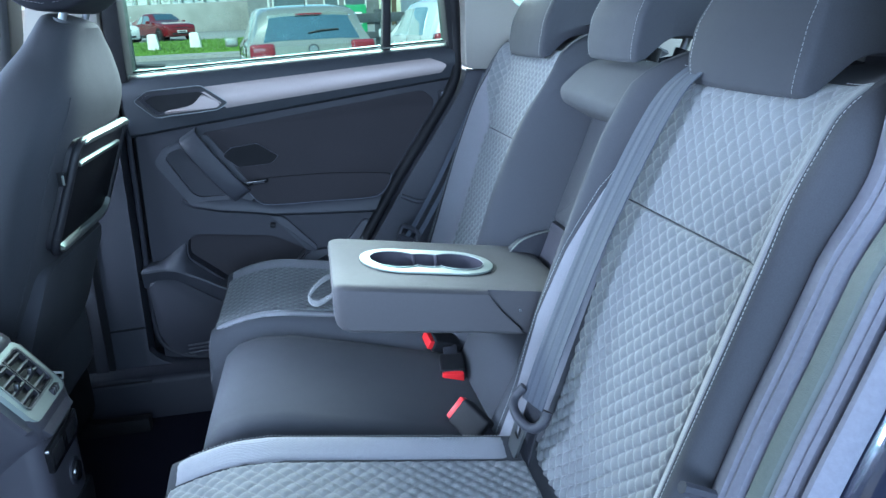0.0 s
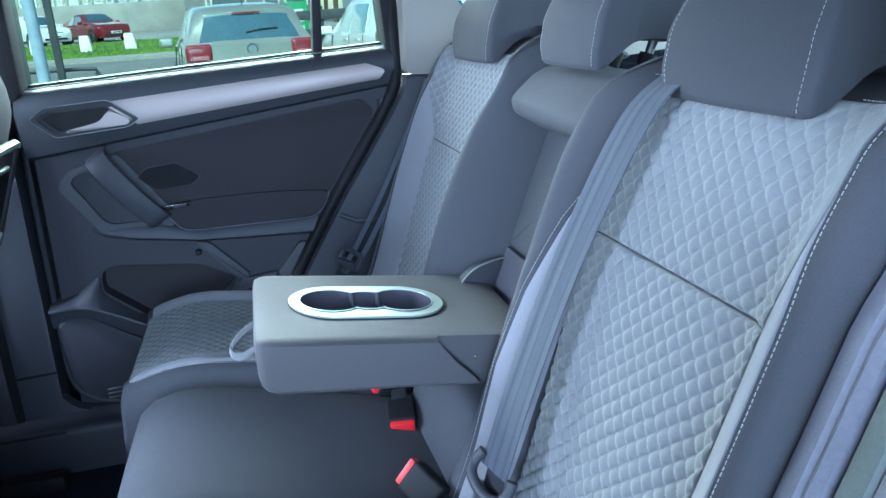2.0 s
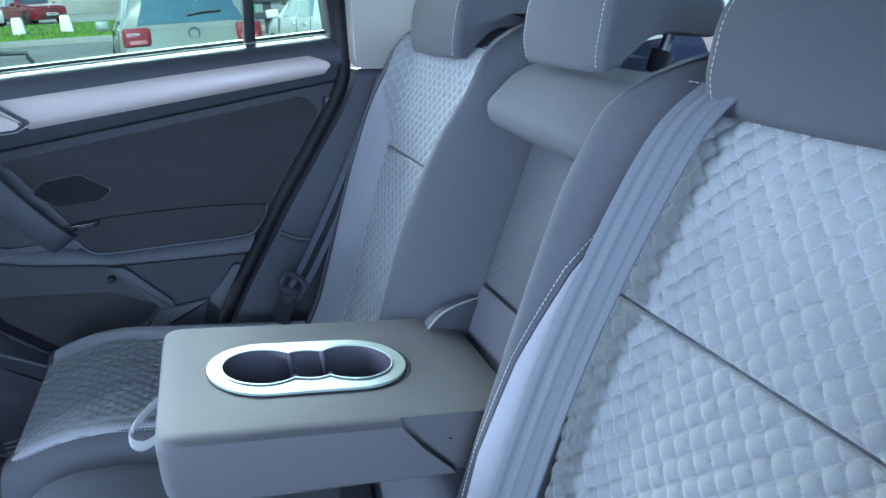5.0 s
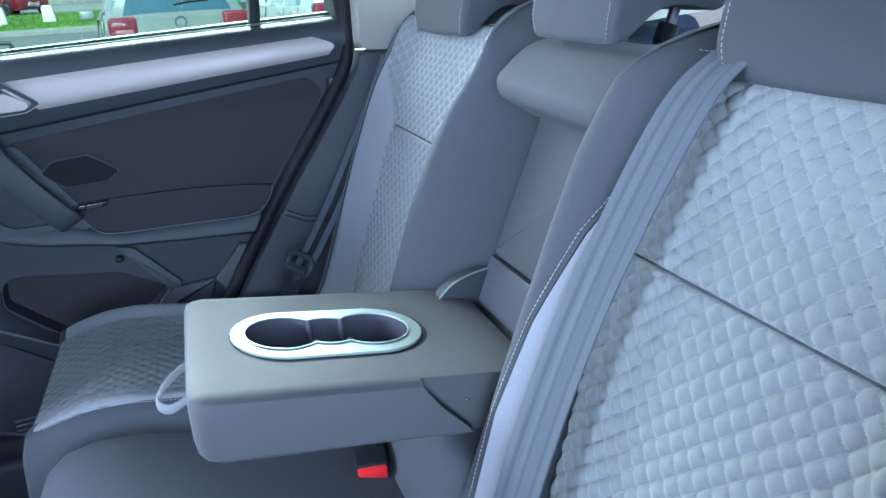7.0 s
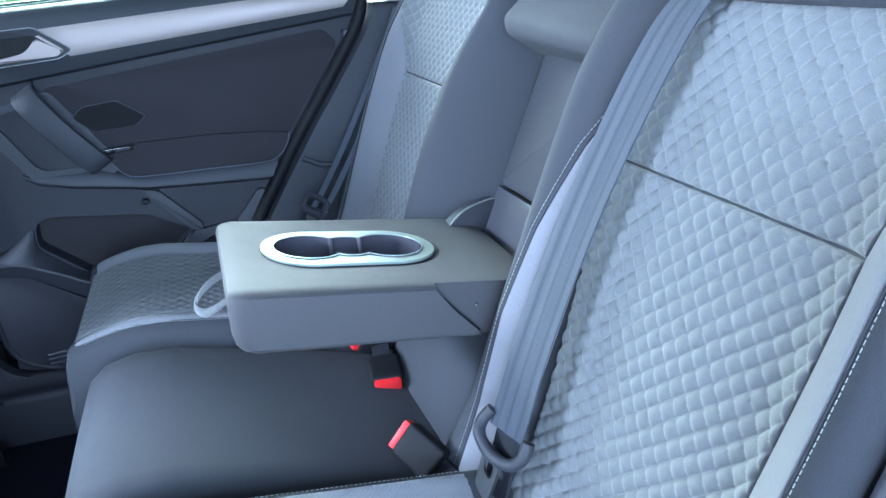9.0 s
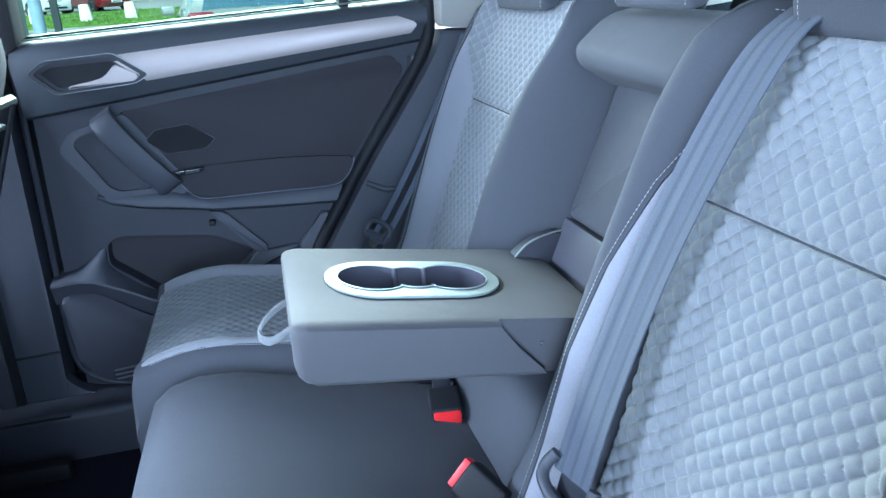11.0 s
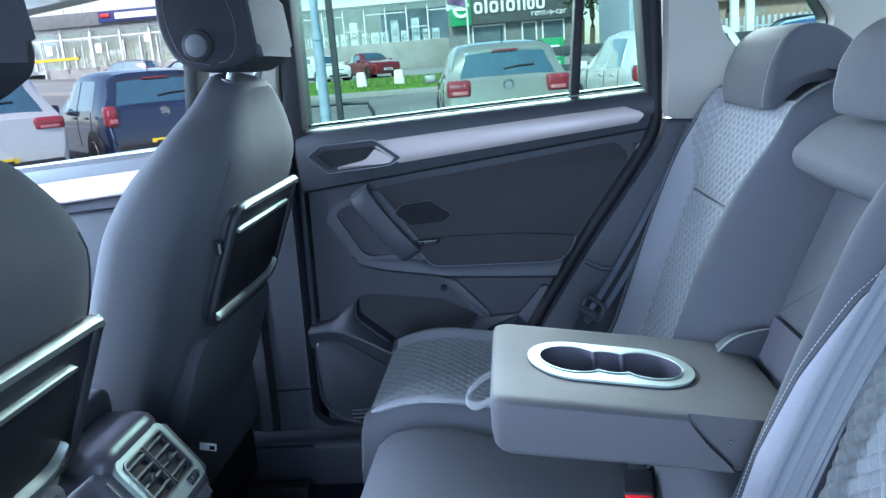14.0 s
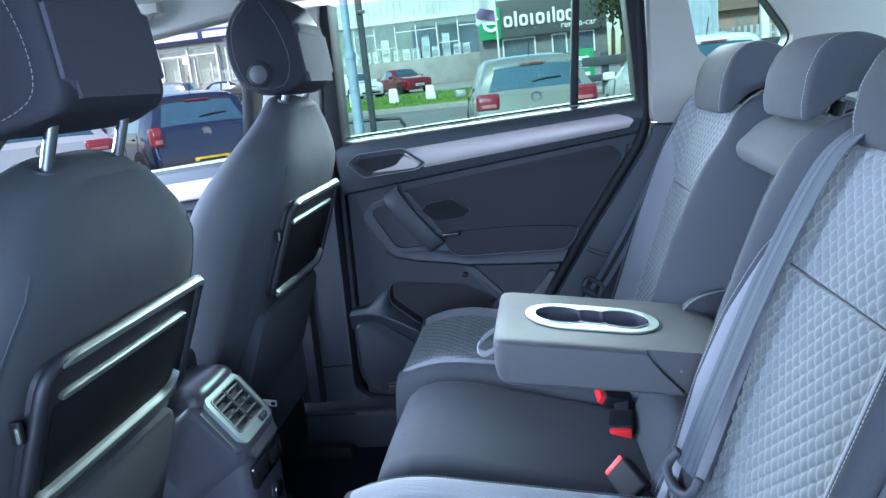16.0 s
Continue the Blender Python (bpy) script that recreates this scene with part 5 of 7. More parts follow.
def front_seat(name, yc, label):
    seat = thing(name, (-0.7, yc, 0.42), label, "car seat", "front seats")
    rings = []
    tab = [(-0.42, 0.225), (-0.25, 0.238), (-0.10, 0.240), (0.0, 0.230), (0.05, 0.208), (0.095, 0.178), (0.128, 0.138), (0.145, 0.108), (0.152, 0.085)]
    # the far seat is taller and its shoulder by the door stands out further
    far_tab = [(-0.42, 0.225), (-0.10, 0.240), (0.0, 0.234), (0.05, 0.225), (0.104, 0.207), (0.14, 0.176), (0.165, 0.134), (0.178, 0.104), (0.185, 0.080)]
    near_tab = tab if yc < 1 else tab[:7] + [(0.160, 0.114), (0.178, 0.096), (0.185, 0.080)]
    far_tab = tab if yc < 1 else far_tab
    tall = 0.0 if yc < 1 else 0.033

    def rear_of(v):
        return -0.012 - 0.045 * smoothstep(0.05, 0.155 + tall, v) - 0.015 * smoothstep(-0.2, -0.44, v)
    for v in [-0.44 + 0.03 * i for i in range(17)] + ([0.06, 0.08, 0.10, 0.12, 0.135, 0.145, 0.152] if yc < 1 else [0.06, 0.08, 0.10, 0.12, 0.14, 0.155, 0.167, 0.177, 0.185]):
        rear = rear_of(v)
        front = -0.20 + 0.075 * smoothstep(-0.1, 0.19, v)
        ring = []
        for k in range(40):
            a = 2 * math.pi * k / 40
            c, s = math.cos(a), math.sin(a)
            e = 0.42
            yy, dd = math.copysign(abs(c) ** e, c), math.copysign(abs(s) ** 0.55, s)
            ring.append(fs_at(yc + lerp_table(far_tab if yy > 0 else near_tab, v) * yy, v, (rear + front) / 2 + (rear - front) / 2 * dd))
        rings.append(ring)
    c = sum(rings[-1], Vector()) / 40
    rings.append([c + (p - c) * 0.8 + FUP * 0.006 for p in rings[-1]])
    br = part("backrest", loft(rings), M_DARK, seat, "charcoal cloth seat back")
    # upholstery seams down both sides of the back
    for sg in (-1, 1):
        seam = []
        for i in range(25):
            v = -0.42 + 0.50 * i / 24
            hw, q = lerp_table(far_tab if sg > 0 else near_tab, v), 0.86
            c0 = q ** (1 / 0.42)
            rear = rear_of(v)
            front = -0.20 + 0.075 * smoothstep(-0.1, 0.19, v)
            dd = math.sqrt(1 - c0 * c0) ** 0.55
            seam.append(fs_at(yc + sg * q * hw, v, (rear + front) / 2 + (rear - front) / 2 * dd + 0.0003))
        part("seam", tube(seam, 0.0012, 6), M_DARK, br)
    # folding table sunk in the seat back: dark frame, satin rails
    tc, th, top, low = (yc, 0.176, -0.010, -0.174) if yc < 1 else (yc - 0.006, 0.172, 0.012, -0.186)
    led = top - 0.040

    def tb_at(y, v, d):
        return fs_at(y, v, d - 0.020)
    edge = [(tc - th, low), (tc + th - 0.012, low), (tc + th, top), (tc - th + 0.012, top)]
    t = part("folding_table", prism(rounded(edge, [0.03, 0.02, 0.012, 0.030], 5), tb_at, -0.02, 0.018, 0.004, 3), M_TABLE, seat, "black folding table on the seat back")
    loop = rounded(edge, [0.032, 0.022, 0.012, 0.032], 6)
    part("frame", tube([tb_at(p.x, p.y, 0.017) for p in loop] + [tb_at(loop[0].x, loop[0].y, 0.017)], 0.0072, 10, up=FBK), M_TABLE, t, "dark plastic table frame")
    part("top_rail", loft([[tb_at(tc + y, top + dv + a * k, d) for a, d in ((-0.006, 0.016), (-0.006, 0.0235), (-0.004, 0.0260), (0.004, 0.0260), (0.006, 0.0235), (0.0065, 0.016))] for y, dv, k in ((-th + 0.030, -0.001, 0.3), (-th + 0.045, 0, 0.8), (-th + 0.06, 0, 1), (th - 0.016, 0, 1), (th - 0.005, -0.002, 0.9), (th, -0.006, 0.5))]), M_RAIL, t, "satin metal top rail")
    part("table_well", prism(rounded([(tc - 0.150, low + 0.014), (tc + 0.150, low + 0.014), (tc + 0.152, led - 0.008), (tc - 0.146, led - 0.008)], 0.01, 3), tb_at, 0.014, 0.0195, 0.001), M_PLATEBLK, t)
    part("table_ledge", loft([[tb_at(tc + y, led + a * k, d) for a, d in ((-0.0050, 0.015), (-0.0050, 0.0225), (-0.003, 0.0240), (0.003, 0.0240), (0.0050, 0.0215), (0.0055, 0.015))] for y, k in ((-0.138, 0.5), (-0.133, 0.9), (-0.12, 1), (0.12, 1), (0.131, 0.9), (0.136, 0.4))]), M_RAIL, t, "satin metal ledge")
    part("bottom_rail", loft([[tb_at(tc - 0.008 + y, low + 0.010 + dv + a * k, d) for a, d in ((-0.008, 0.016), (-0.008, 0.026), (-0.004, 0.029), (0.004, 0.029), (0.008, 0.025), (0.009, 0.015))] for y, dv, k in ((-0.150, 0.004, 0.5), (-0.143, 0.002, 0.9), (-0.125, 0.0, 1), (0.105, 0.0, 1), (0.126, 0.004, 0.9), (0.138, 0.014, 0.7), (0.143, 0.026, 0.4))]), M_RAIL, t, "satin metal bottom rail")
    for sg in (-1, 1):
        lt = part("side_latch", rbox((0.012, 0.006, 0.024), tb_at(tc + sg * (th + 0.006), top - 0.062, 0.008), 0.002), M_BLACK, t)
        part("latch_tip", rbox((0.004, 0.003, 0.016), tb_at(tc + sg * (th + 0.0105), top - 0.062, 0.012), 0.001), M_RAIL, lt)
    part("map_pocket", prism(rounded([(yc - 0.19, -0.43), (yc + 0.19, -0.43), (yc + 0.185, -0.215), (yc - 0.185, -0.215)], 0.03, 4), fs_at, -0.04, -0.004, 0.01, 3), M_DARK, seat)
    # headrest: nearly upright, with a flat rear panel under a slanting top
    DH = -0.085
    hb = fs_at(yc, 0.196, DH) + Vector((-0.008 if yc < 1 else 0.027, 0, 0.004 if yc < 1 else 0.001))
    hup, hbk = Vector((-0.10, 0, 0.995)), Vector((0.995, 0, 0.10))

    def head_at(y, q, p):
        """y across, q up, p to the rear, from the headrest's base."""
        c = hb + hup * q + hbk * p
        return Vector((c.x, y, c.z))
    slim, lift = (0.0, 0.0) if yc < 1 else (0.024, 0.010)
    prof = [(p.x, p.y) for p in rounded([(0.012 - slim / 2, 0.002 + lift), (0.046 - slim, 0.010 + lift), (0.056 - slim, 0.026 + lift), (0.054 - slim, 0.128), (0.034 - slim, 0.178), (-0.010 - slim / 2, 0.204), (-0.062, 0.194), (-0.098, 0.150), (-0.106, 0.085), (-0.094, 0.034 + lift / 2), (-0.062, 0.004 + lift), (-0.020, -0.004 + lift)], [0.02, 0.012, 0.012, 0.02, 0.03, 0.03, 0.03, 0.03, 0.03, 0.03, 0.02, 0.02], 4)]

    def head_w(p, q):
        return (0.128 - 0.026 * smoothstep(-0.01 - slim, 0.05 - slim, p)) * (1 - 0.13 * smoothstep(0.12, 0.205, q))
    rings = []
    for tt, sh in ((-1.0, 0.88), (-0.992, 0.94), (-0.96, 0.98), (-0.90, 0.998), (-0.6, 1.005), (-0.2, 1.01), (0.2, 1.01), (0.6, 1.005), (0.90, 0.998), (0.96, 0.98), (0.992, 0.94), (1.0, 0.88)):
        rings.append([head_at(yc + tt * head_w(p, q), 0.10 + (q - 0.10) * sh, -0.025 + (p + 0.025) * sh) for p, q in prof])
    hr = part("headrest", loft(rings), M_HRCLOTH, seat, "black headrest with a flat rear panel coloured as window-lit")
    part("rear_panel", prism(rounded([(yc - 0.099, 0.022), (yc + 0.099, 0.022), (yc + 0.096, 0.134), (yc - 0.096, 0.134)], 0.020, 5), lambda u, v, d: head_at(u, v, d - slim), 0.030, 0.0585, 0.018, 5), M_HRBACK, hr)
    for sg in (-1, 1):
        part("post", tube([fs_at(yc + sg * 0.068, 0.110, DH - 0.003), fs_at(yc + sg * 0.068, 0.235, DH - 0.003)], 0.0068, 12), M_CHROME, hr, "chrome headrest post")
        part("post_guide", tube([fs_at(yc + sg * 0.068, 0.146 + tall, DH - 0.003), fs_at(yc + sg * 0.068, 0.156 + tall, DH - 0.003)], 0.014, 14), M_PLAST2, hr)
        side = lambda p, q, d: head_at(yc + sg * (head_w(p, q) + d), q, p)
        disc = lambda r: [(-0.048 + r * math.cos(a), 0.052 + r * math.sin(a)) for a in (2 * math.pi * k / 24 for k in range(24))]
        btn = part("tilt_button", prism(disc(0.024), side, -0.006, 0.0035, 0.002), M_BLACK, hr, "round black tilt button")
        part("button_cap", prism(disc(0.0175), side, 0.002, 0.0065, 0.0015), M_PLAST2, btn)
        for pth in (((-0.040, 0.012 + lift), (-0.076, 0.040), (-0.088, 0.095), (-0.080, 0.150), (-0.050, 0.185)), ((-0.040, 0.012 + lift), (0.002 - slim / 2, 0.014 + lift), (0.028 - slim, 0.034 + lift), (0.033 - slim, 0.080), (0.024 - slim, 0.135), (0.004 - slim, 0.182))):
            path = smooth_path([side(u, v, 0.0008) for u, v in pth], 8)
            stitches(along(path), 0.18, "stitching", hr, thread=M_DULL)
    # cushion
    bm = rbox((0.50, 0.50, 0.20), (-0.80, yc, 0.66), 0.05, 4)
    part("cushion", bm, M_DARK, seat)
    part("seat_frame", rbox((0.42, 0.46, 0.12), (-0.78, yc, 0.50), 0.02, 2), M_BLACK, seat)
    part("recliner_cover", tube(smooth_path([(-0.71, yc + 0.215, 0.52), (-0.655, yc + 0.220, 0.59), (-0.605, yc + 0.220, 0.655), (-0.590, yc + 0.215, 0.690)], 6), 0.024, 12), M_PLAST2, seat)
    for sg in (-1, 1):
        part("floor_rail", rbox((0.55, 0.03, 0.035), (-0.72, yc + sg * 0.18, 0.415), 0.006), M_BLACK, seat)
    if yc > 1:
        tag = part("rail_label", rbox((0.030, 0.003, 0.014), (-0.51, yc - 0.136, 0.700), 0.001, 1, Euler((0, 0.15, 0)).to_matrix()), M_APPLW, seat, "small white label")
        part("print_bar", rbox((0.009, 0.001, 0.007), (-0.502, yc - 0.1385, 0.699), 0, 1, Euler((0, 0.15, 0)).to_matrix()), M_BLACK, tag)
    return seat


M_APPLW = mat("white_paper_label", (0.75, 0.75, 0.75), 0.6, var=0.05)
front_seat("front_seat", 1.470, "charcoal front car seat with a folding table on its back")
front_seat("front_seat", 0.726, "charcoal front car seat with a folding table on its back")

# ---- rear end of the centre console ----
con = thing("centre_console", (-0.55, YC, 0.42), "dark rear console with silver-framed air vents and sockets", "console")
CUP, CBK = Vector((-0.60, 0, 0.80)), Vector((0.80, 0, 0.60))
C0 = Vector((-0.452, 0, 0.798))


def con_at(y, v, d):
    p = C0 + CUP * v + CBK * d
    return Vector((p.x, y, p.z))


CY0 = 1.072


def vent_at(y, v, d):
    """The vent panel on the console's head."""
    return con_at(CY0 + (y - CY0) * 1.02, (v + 0.003) * 1.04 + 0.010, d)


head = prism(rounded([(CY0 - 0.080, -0.068), (CY0 + 0.080, -0.068), (CY0 + 0.082, 0.078), (CY0 - 0.082, 0.078)], 0.030, 5), con_at, -0.13, 0.0, 0.020, 4)
part("shell", head, M_CONS, con)
part("side_body", rbox((0.22, 0.150, 0.36), (-0.530, CY0, 0.60), 0.025, 3), M_CONS, con)
part("neck", rbox((0.20, 0.150, 0.14), (-0.58, CY0, 0.80), 0.03, 3), M_CONS, con)
part("lid", rbox((0.36, 0.180, 0.05), (-0.735, CY0, 0.872), 0.02, 4), M_PLAST2, con, "dark padded console lid")
vo, vi = rounded([(CY0 - 0.062, -0.052), (CY0 + 0.062, -0.052), (CY0 + 0.063, 0.046), (CY0 - 0.063, 0.046)], 0.016, 4), rounded([(CY0 - 0.052, -0.034), (CY0 + 0.052, -0.034), (CY0 + 0.052, 0.038), (CY0 - 0.052, 0.038)], 0.010, 4)
vb = part("vent_bezel", ring_prism(vo, vi, vent_at, -0.005, 0.008), M_CUPRIM, con, "satin silver vent surround")
part("vent_edge", ring_prism(vi, rounded([(CY0 - 0.0495, -0.0315), (CY0 + 0.0495, -0.0315), (CY0 + 0.0495, 0.0355), (CY0 - 0.0495, 0.0355)], 0.009, 4), vent_at, -0.005, 0.010), M_CHROME, vb)
part("vent_back", prism(vi, vent_at, -0.004, 0.0015), M_BLACK, vb)
for sg in (-1, 1):
    c = CY0 + sg * 0.0255
    vt = part("air_vent", ring_prism(rounded([(c - 0.0245, -0.032), (c + 0.0245, -0.032), (c + 0.0245, 0.036), (c - 0.0245, 0.036)], 0.006, 3), rounded([(c - 0.0215, -0.029), (c + 0.0215, -0.029), (c + 0.0215, 0.033), (c - 0.0215, 0.033)], 0.005, 3), vent_at, 0.0, 0.008), M_PLAST, vb)
    for k in range(4):
        v = -0.021 + 0.0155 * k
        part("slat", loft([[vent_at(y, v + a, d) for a, d in ((-0.004, 0.001), (0.001, 0.008), (0.004, 0.007), (-0.001, 0.000))] for y in (c - 0.0215, c + 0.0215)]), M_PLAST2, vt)
    part("slider", rbox((0.007, 0.008, 0.010), vent_at(c, 0.000, 0.009), 0.002), M_CHROME, vt)
part("thumb_wheel", rbox((0.008, 0.026, 0.012), vent_at(CY0 + 0.030, -0.043, 0.008), 0.002), M_PLAST, vb)
for k in range(3):
    part("wheel_mark", rbox((0.004, 0.003, 0.009), vent_at(CY0 + 0.022 + 0.008 * k, -0.043, 0.0115), 0.0005), M_CHROME, vb)
def low_at(y, v, d):
    return Vector((-0.418 + d, y, v + 0.014))


sp = part("socket_panel", prism(rounded([(CY0 - 0.062, 0.672), (CY0 + 0.062, 0.672), (CY0 + 0.064, 0.715), (CY0 - 0.064, 0.715)], 0.008, 3), low_at, -0.01, 0.003, 0.002), M_GLOSSBLK, con)
for sg in (-1, 1):
    part("button", rbox((0.008, 0.045, 0.026), low_at(CY0 + sg * 0.030, 0.693, 0.000), 0.003), M_TABLE, sp)
sk = part("power_socket", prism([(CY0 + 0.02 + 0.022 * math.cos(a), 0.628 + 0.022 * math.sin(a)) for a in (2 * math.pi * k / 20 for k in range(20))], low_at, -0.012, 0.002, 0.002), M_PLAST, con)
part("socket_cap", prism([(CY0 + 0.02 + 0.016 * math.cos(a), 0.628 + 0.016 * math.sin(a)) for a in (2 * math.pi * k / 20 for k in range(20))], low_at, 0.001, 0.006, 0.002), M_GLOSSBLK, sk)
part("lower_tray", prism(rounded([(CY0 - 0.075, 0.52), (CY0 + 0.075, 0.52), (CY0 + 0.08, 0.585), (CY0 - 0.08, 0.585)], 0.01, 3), low_at, -0.02, 0.002, 0.003), M_BLACK, con)

# ==== outside: ground ====
def ground_z(x, y):
    z = 0.028 * min(max(0.0, y - 7), 60)
    return z + 0.055 * max(0.0, min(-x - 12, 30)) * smoothstep(25, 42, y)


M_ASPHALT = mat("worn_asphalt", (0.17, 0.175, 0.175), 0.9, var=0.2, scale=8, bump=0.5, bscale=60, stain=0.18, sscale=0.35)
M_PAVE = mat("pale_road", (0.24, 0.25, 0.25), 0.9, var=0.15, scale=6, bump=0.4, bscale=50, stain=0.15, sscale=0.4)
M_KERB = mat("concrete_kerb", (0.30, 0.30, 0.29), 0.9, var=0.15, scale=10, bump=0.3, bscale=60)
M_GRASS = mat("verge_grass", (0.10, 0.21, 0.03), 0.9, var=0.35, scale=4, bump=0.8, bscale=30, stain=0.25, sscale=0.8)
M_WHITE = mat("white_painted_concrete", (0.78, 0.78, 0.76), 0.7, var=0.08, scale=6)
M_BLUEPOLE = mat("pale_blue_painted_steel", (0.34, 0.46, 0.58), 0.5, var=0.08, scale=8)
M_DARKPOLE = mat("dark_grey_painted_steel", (0.05, 0.06, 0.07), 0.5, var=0.1, scale=8)
M_CONC = mat("grey_concrete", (0.30, 0.30, 0.29), 0.9, var=0.12, scale=1.2, stain=0.2, sscale=0.25, bump=0.3, bscale=20)
M_FASCIA = mat("white_ribbed_cladding", (0.66, 0.68, 0.68), 0.6, var=0.06, scale=2, stain=0.12, sscale=0.3)
M_SHOPFRAME = mat("white_window_frame", (0.75, 0.76, 0.76), 0.5, var=0.05)
M_DARKBRICK = mat("dark_grey_cladding", (0.17, 0.18, 0.185), 0.8, var=0.12, scale=3, stain=0.12, sscale=0.5)
M_SIGN = mat("charcoal_sign_panel", (0.075, 0.085, 0.088), 0.5, var=0.06)
M_GREEN = mat("green_sign_panel", (0.02, 0.30, 0.12), 0.5, var=0.05)
M_NAVY = mat("navy_sign_panel", (0.03, 0.04, 0.16), 0.5, var=0.05)
M_SIGNRED = mat("red_sign_mark", (0.6, 0.05, 0.05), 0.5)
M_LETTER = mat("white_sign_lettering", (0.85, 0.85, 0.85), 0.5, var=0.02)
M_SHOPIN = mat("shop_interior", (0.80, 0.82, 0.85), 0.9, var=0.2, scale=1.0)
M_APPL = mat("white_enamel", (0.75, 0.75, 0.75), 0.35, var=0.04)
M_YELLOW = mat("yellow_band", (0.70, 0.52, 0.05), 0.6)
M_SHED = mat("pale_blue_ribbed_steel", (0.44, 0.52, 0.60), 0.5, var=0.06, scale=3)
M_BARK = mat("bark", (0.10, 0.075, 0.05), 0.9, var=0.3, scale=10)
M_LEAFDK = mat("bare_twig_crown", (0.10, 0.085, 0.06), 0.9, var=0.3, scale=5)
M_LEAFGR = mat("dark_evergreen_leaves", (0.035, 0.055, 0.025), 0.85, var=0.4, scale=5)
M_LEAFYE = mat("yellow_flowering_leaves", (0.55, 0.38, 0.03), 0.85, var=0.3, scale=5)
M_BRICKRED = mat("red_brown_house_wall", (0.34, 0.24, 0.20), 0.9, var=0.15, scale=3)
M_ROOF = mat("brown_roof_tiles", (0.16, 0.11, 0.09), 0.9, var=0.2, scale=4)
M_SHOPGLASS = emission_free_glass("shop_window_glass", (0.90, 0.97, 1.0), 0.12)


def ground_sheet(name, x0, x1, y0, y1, lift, thick, material, label, nx=24, ny=24, kind="structure", category="ground", wob=0.0):
    bm = sheet(lambda u, w: Vector((x0 + (x1 - x0) * u, y0 + (y1 - y0) * w, ground_z(x0 + (x1 - x0) * u, y0 + (y1 - y0) * w) + lift + (wob * noise.noise(Vector((u * 60, w * 30, 0))) if wob else 0))), nx, ny, thick, (0, 0, 1))
    return solo(name, bm, material, label, category, kind=kind)


bm = bmesh.new()
xs = [-600, -200, -80, -42, -36, -30, -24, -18, -12, -6, 0, 6, 12, 24, 60, 200, 600]
ys = [-300, -60, -10, 0, 7, 12, 20, 25, 28, 31, 34, 37, 40, 42, 50, 67, 100, 250, 900]
g = [[bm.verts.new((x, y, ground_z(x, y))) for y in ys] for x in xs]
for i in range(len(xs) - 1):
    for j in range(len(ys) - 1):
        bm.faces.new((g[i][j], g[i + 1][j], g[i + 1][j + 1], g[i][j + 1]))
solo("ground", bm, M_ASPHALT, "worn grey asphalt car park sloping up to the road", "ground", kind="structure")
ground_sheet("road", -60, 60, 38.6, 53, 0.012, 0.02, M_PAVE, "pale grey public road beyond the verge", 40, 10, category="road")
ground_sheet("pavement", -60, 60, 25.6, 27.0, 0.10, 0.14, M_KERB, "grey concrete kerb and path in front of the grass", 40, 3, category="pavement")
ground_sheet("grass_verge", -12.6, -0.5, 27.0, 38.2, 0.14, 0.2, M_GRASS, "bright green mown grass verge", 90, 40, category="grass", wob=0.05)
ground_sheet("kerb", -60, 60, 38.2, 38.6, 0.12, 0.16, M_KERB, "concrete kerb along the road", 40, 2, category="kerb")
verts, faces = [], []
for k in range(6000):
    x, y = random.uniform(-12.5, -0.6), 27.1 + 11 * random.random() ** 1.4
    z, a, h = ground_z(x, y) + 0.13, random.uniform(0, 6.28), random.uniform(0.04, 0.11)
    b = len(verts)
    verts += [(x, y, z), (x + 0.05 * math.cos(a), y + 0.05 * math.sin(a), z), (x + 0.04 * math.sin(a), y, z + h)]
    faces.append((b, b + 1, b + 2))
me = bpy.data.meshes.new("grass_blades")
me.from_pydata(verts, [], faces)
me.materials.append(M_GRASS)
tagged(new("grass_blades", me), "short grass blades on the verge", "grass", kind="stuff")

# an unseen wall behind the open door, added to keep the sun off the car
bm = rbox((34, 0.4, 10.5), (-2.0, -5.2, 5.2), 0.05)
solo("sun_blocking_wall", bm, M_CONC, "plain grey unseen wall added to keep the sun off the car", "wall", kind="structure")

# bollards
for k, (x, y) in enumerate(((-7.25, 30.0), (-5.62, 30.0), (-4.12, 30.0), (-9.0, 30.2), (-13.0, 30.5))):
    z = ground_z(x, y) + 0.12
    bm = bmesh.new()
    w, d, h = 0.20, 0.14, 0.58
    bm = loft([[Vector((x + a * w * s + lean, y + b * d * s, z + hh)) for a, b in ((-1, -1), (-0.8, -1.1), (0.8, -1.1), (1, -1), (1, 1), (-1, 1))] for s, hh, lean in ((1.0, -0.1, 0), (0.95, 0.2, -0.01), (0.78, h - 0.05, -0.03), (0.66, h - 0.01, -0.032), (0.4, h, -0.034))])
    solo("bollard", bm, M_WHITE, "white painted concrete bollard on the grass", "bollard", "bollards on the verge")

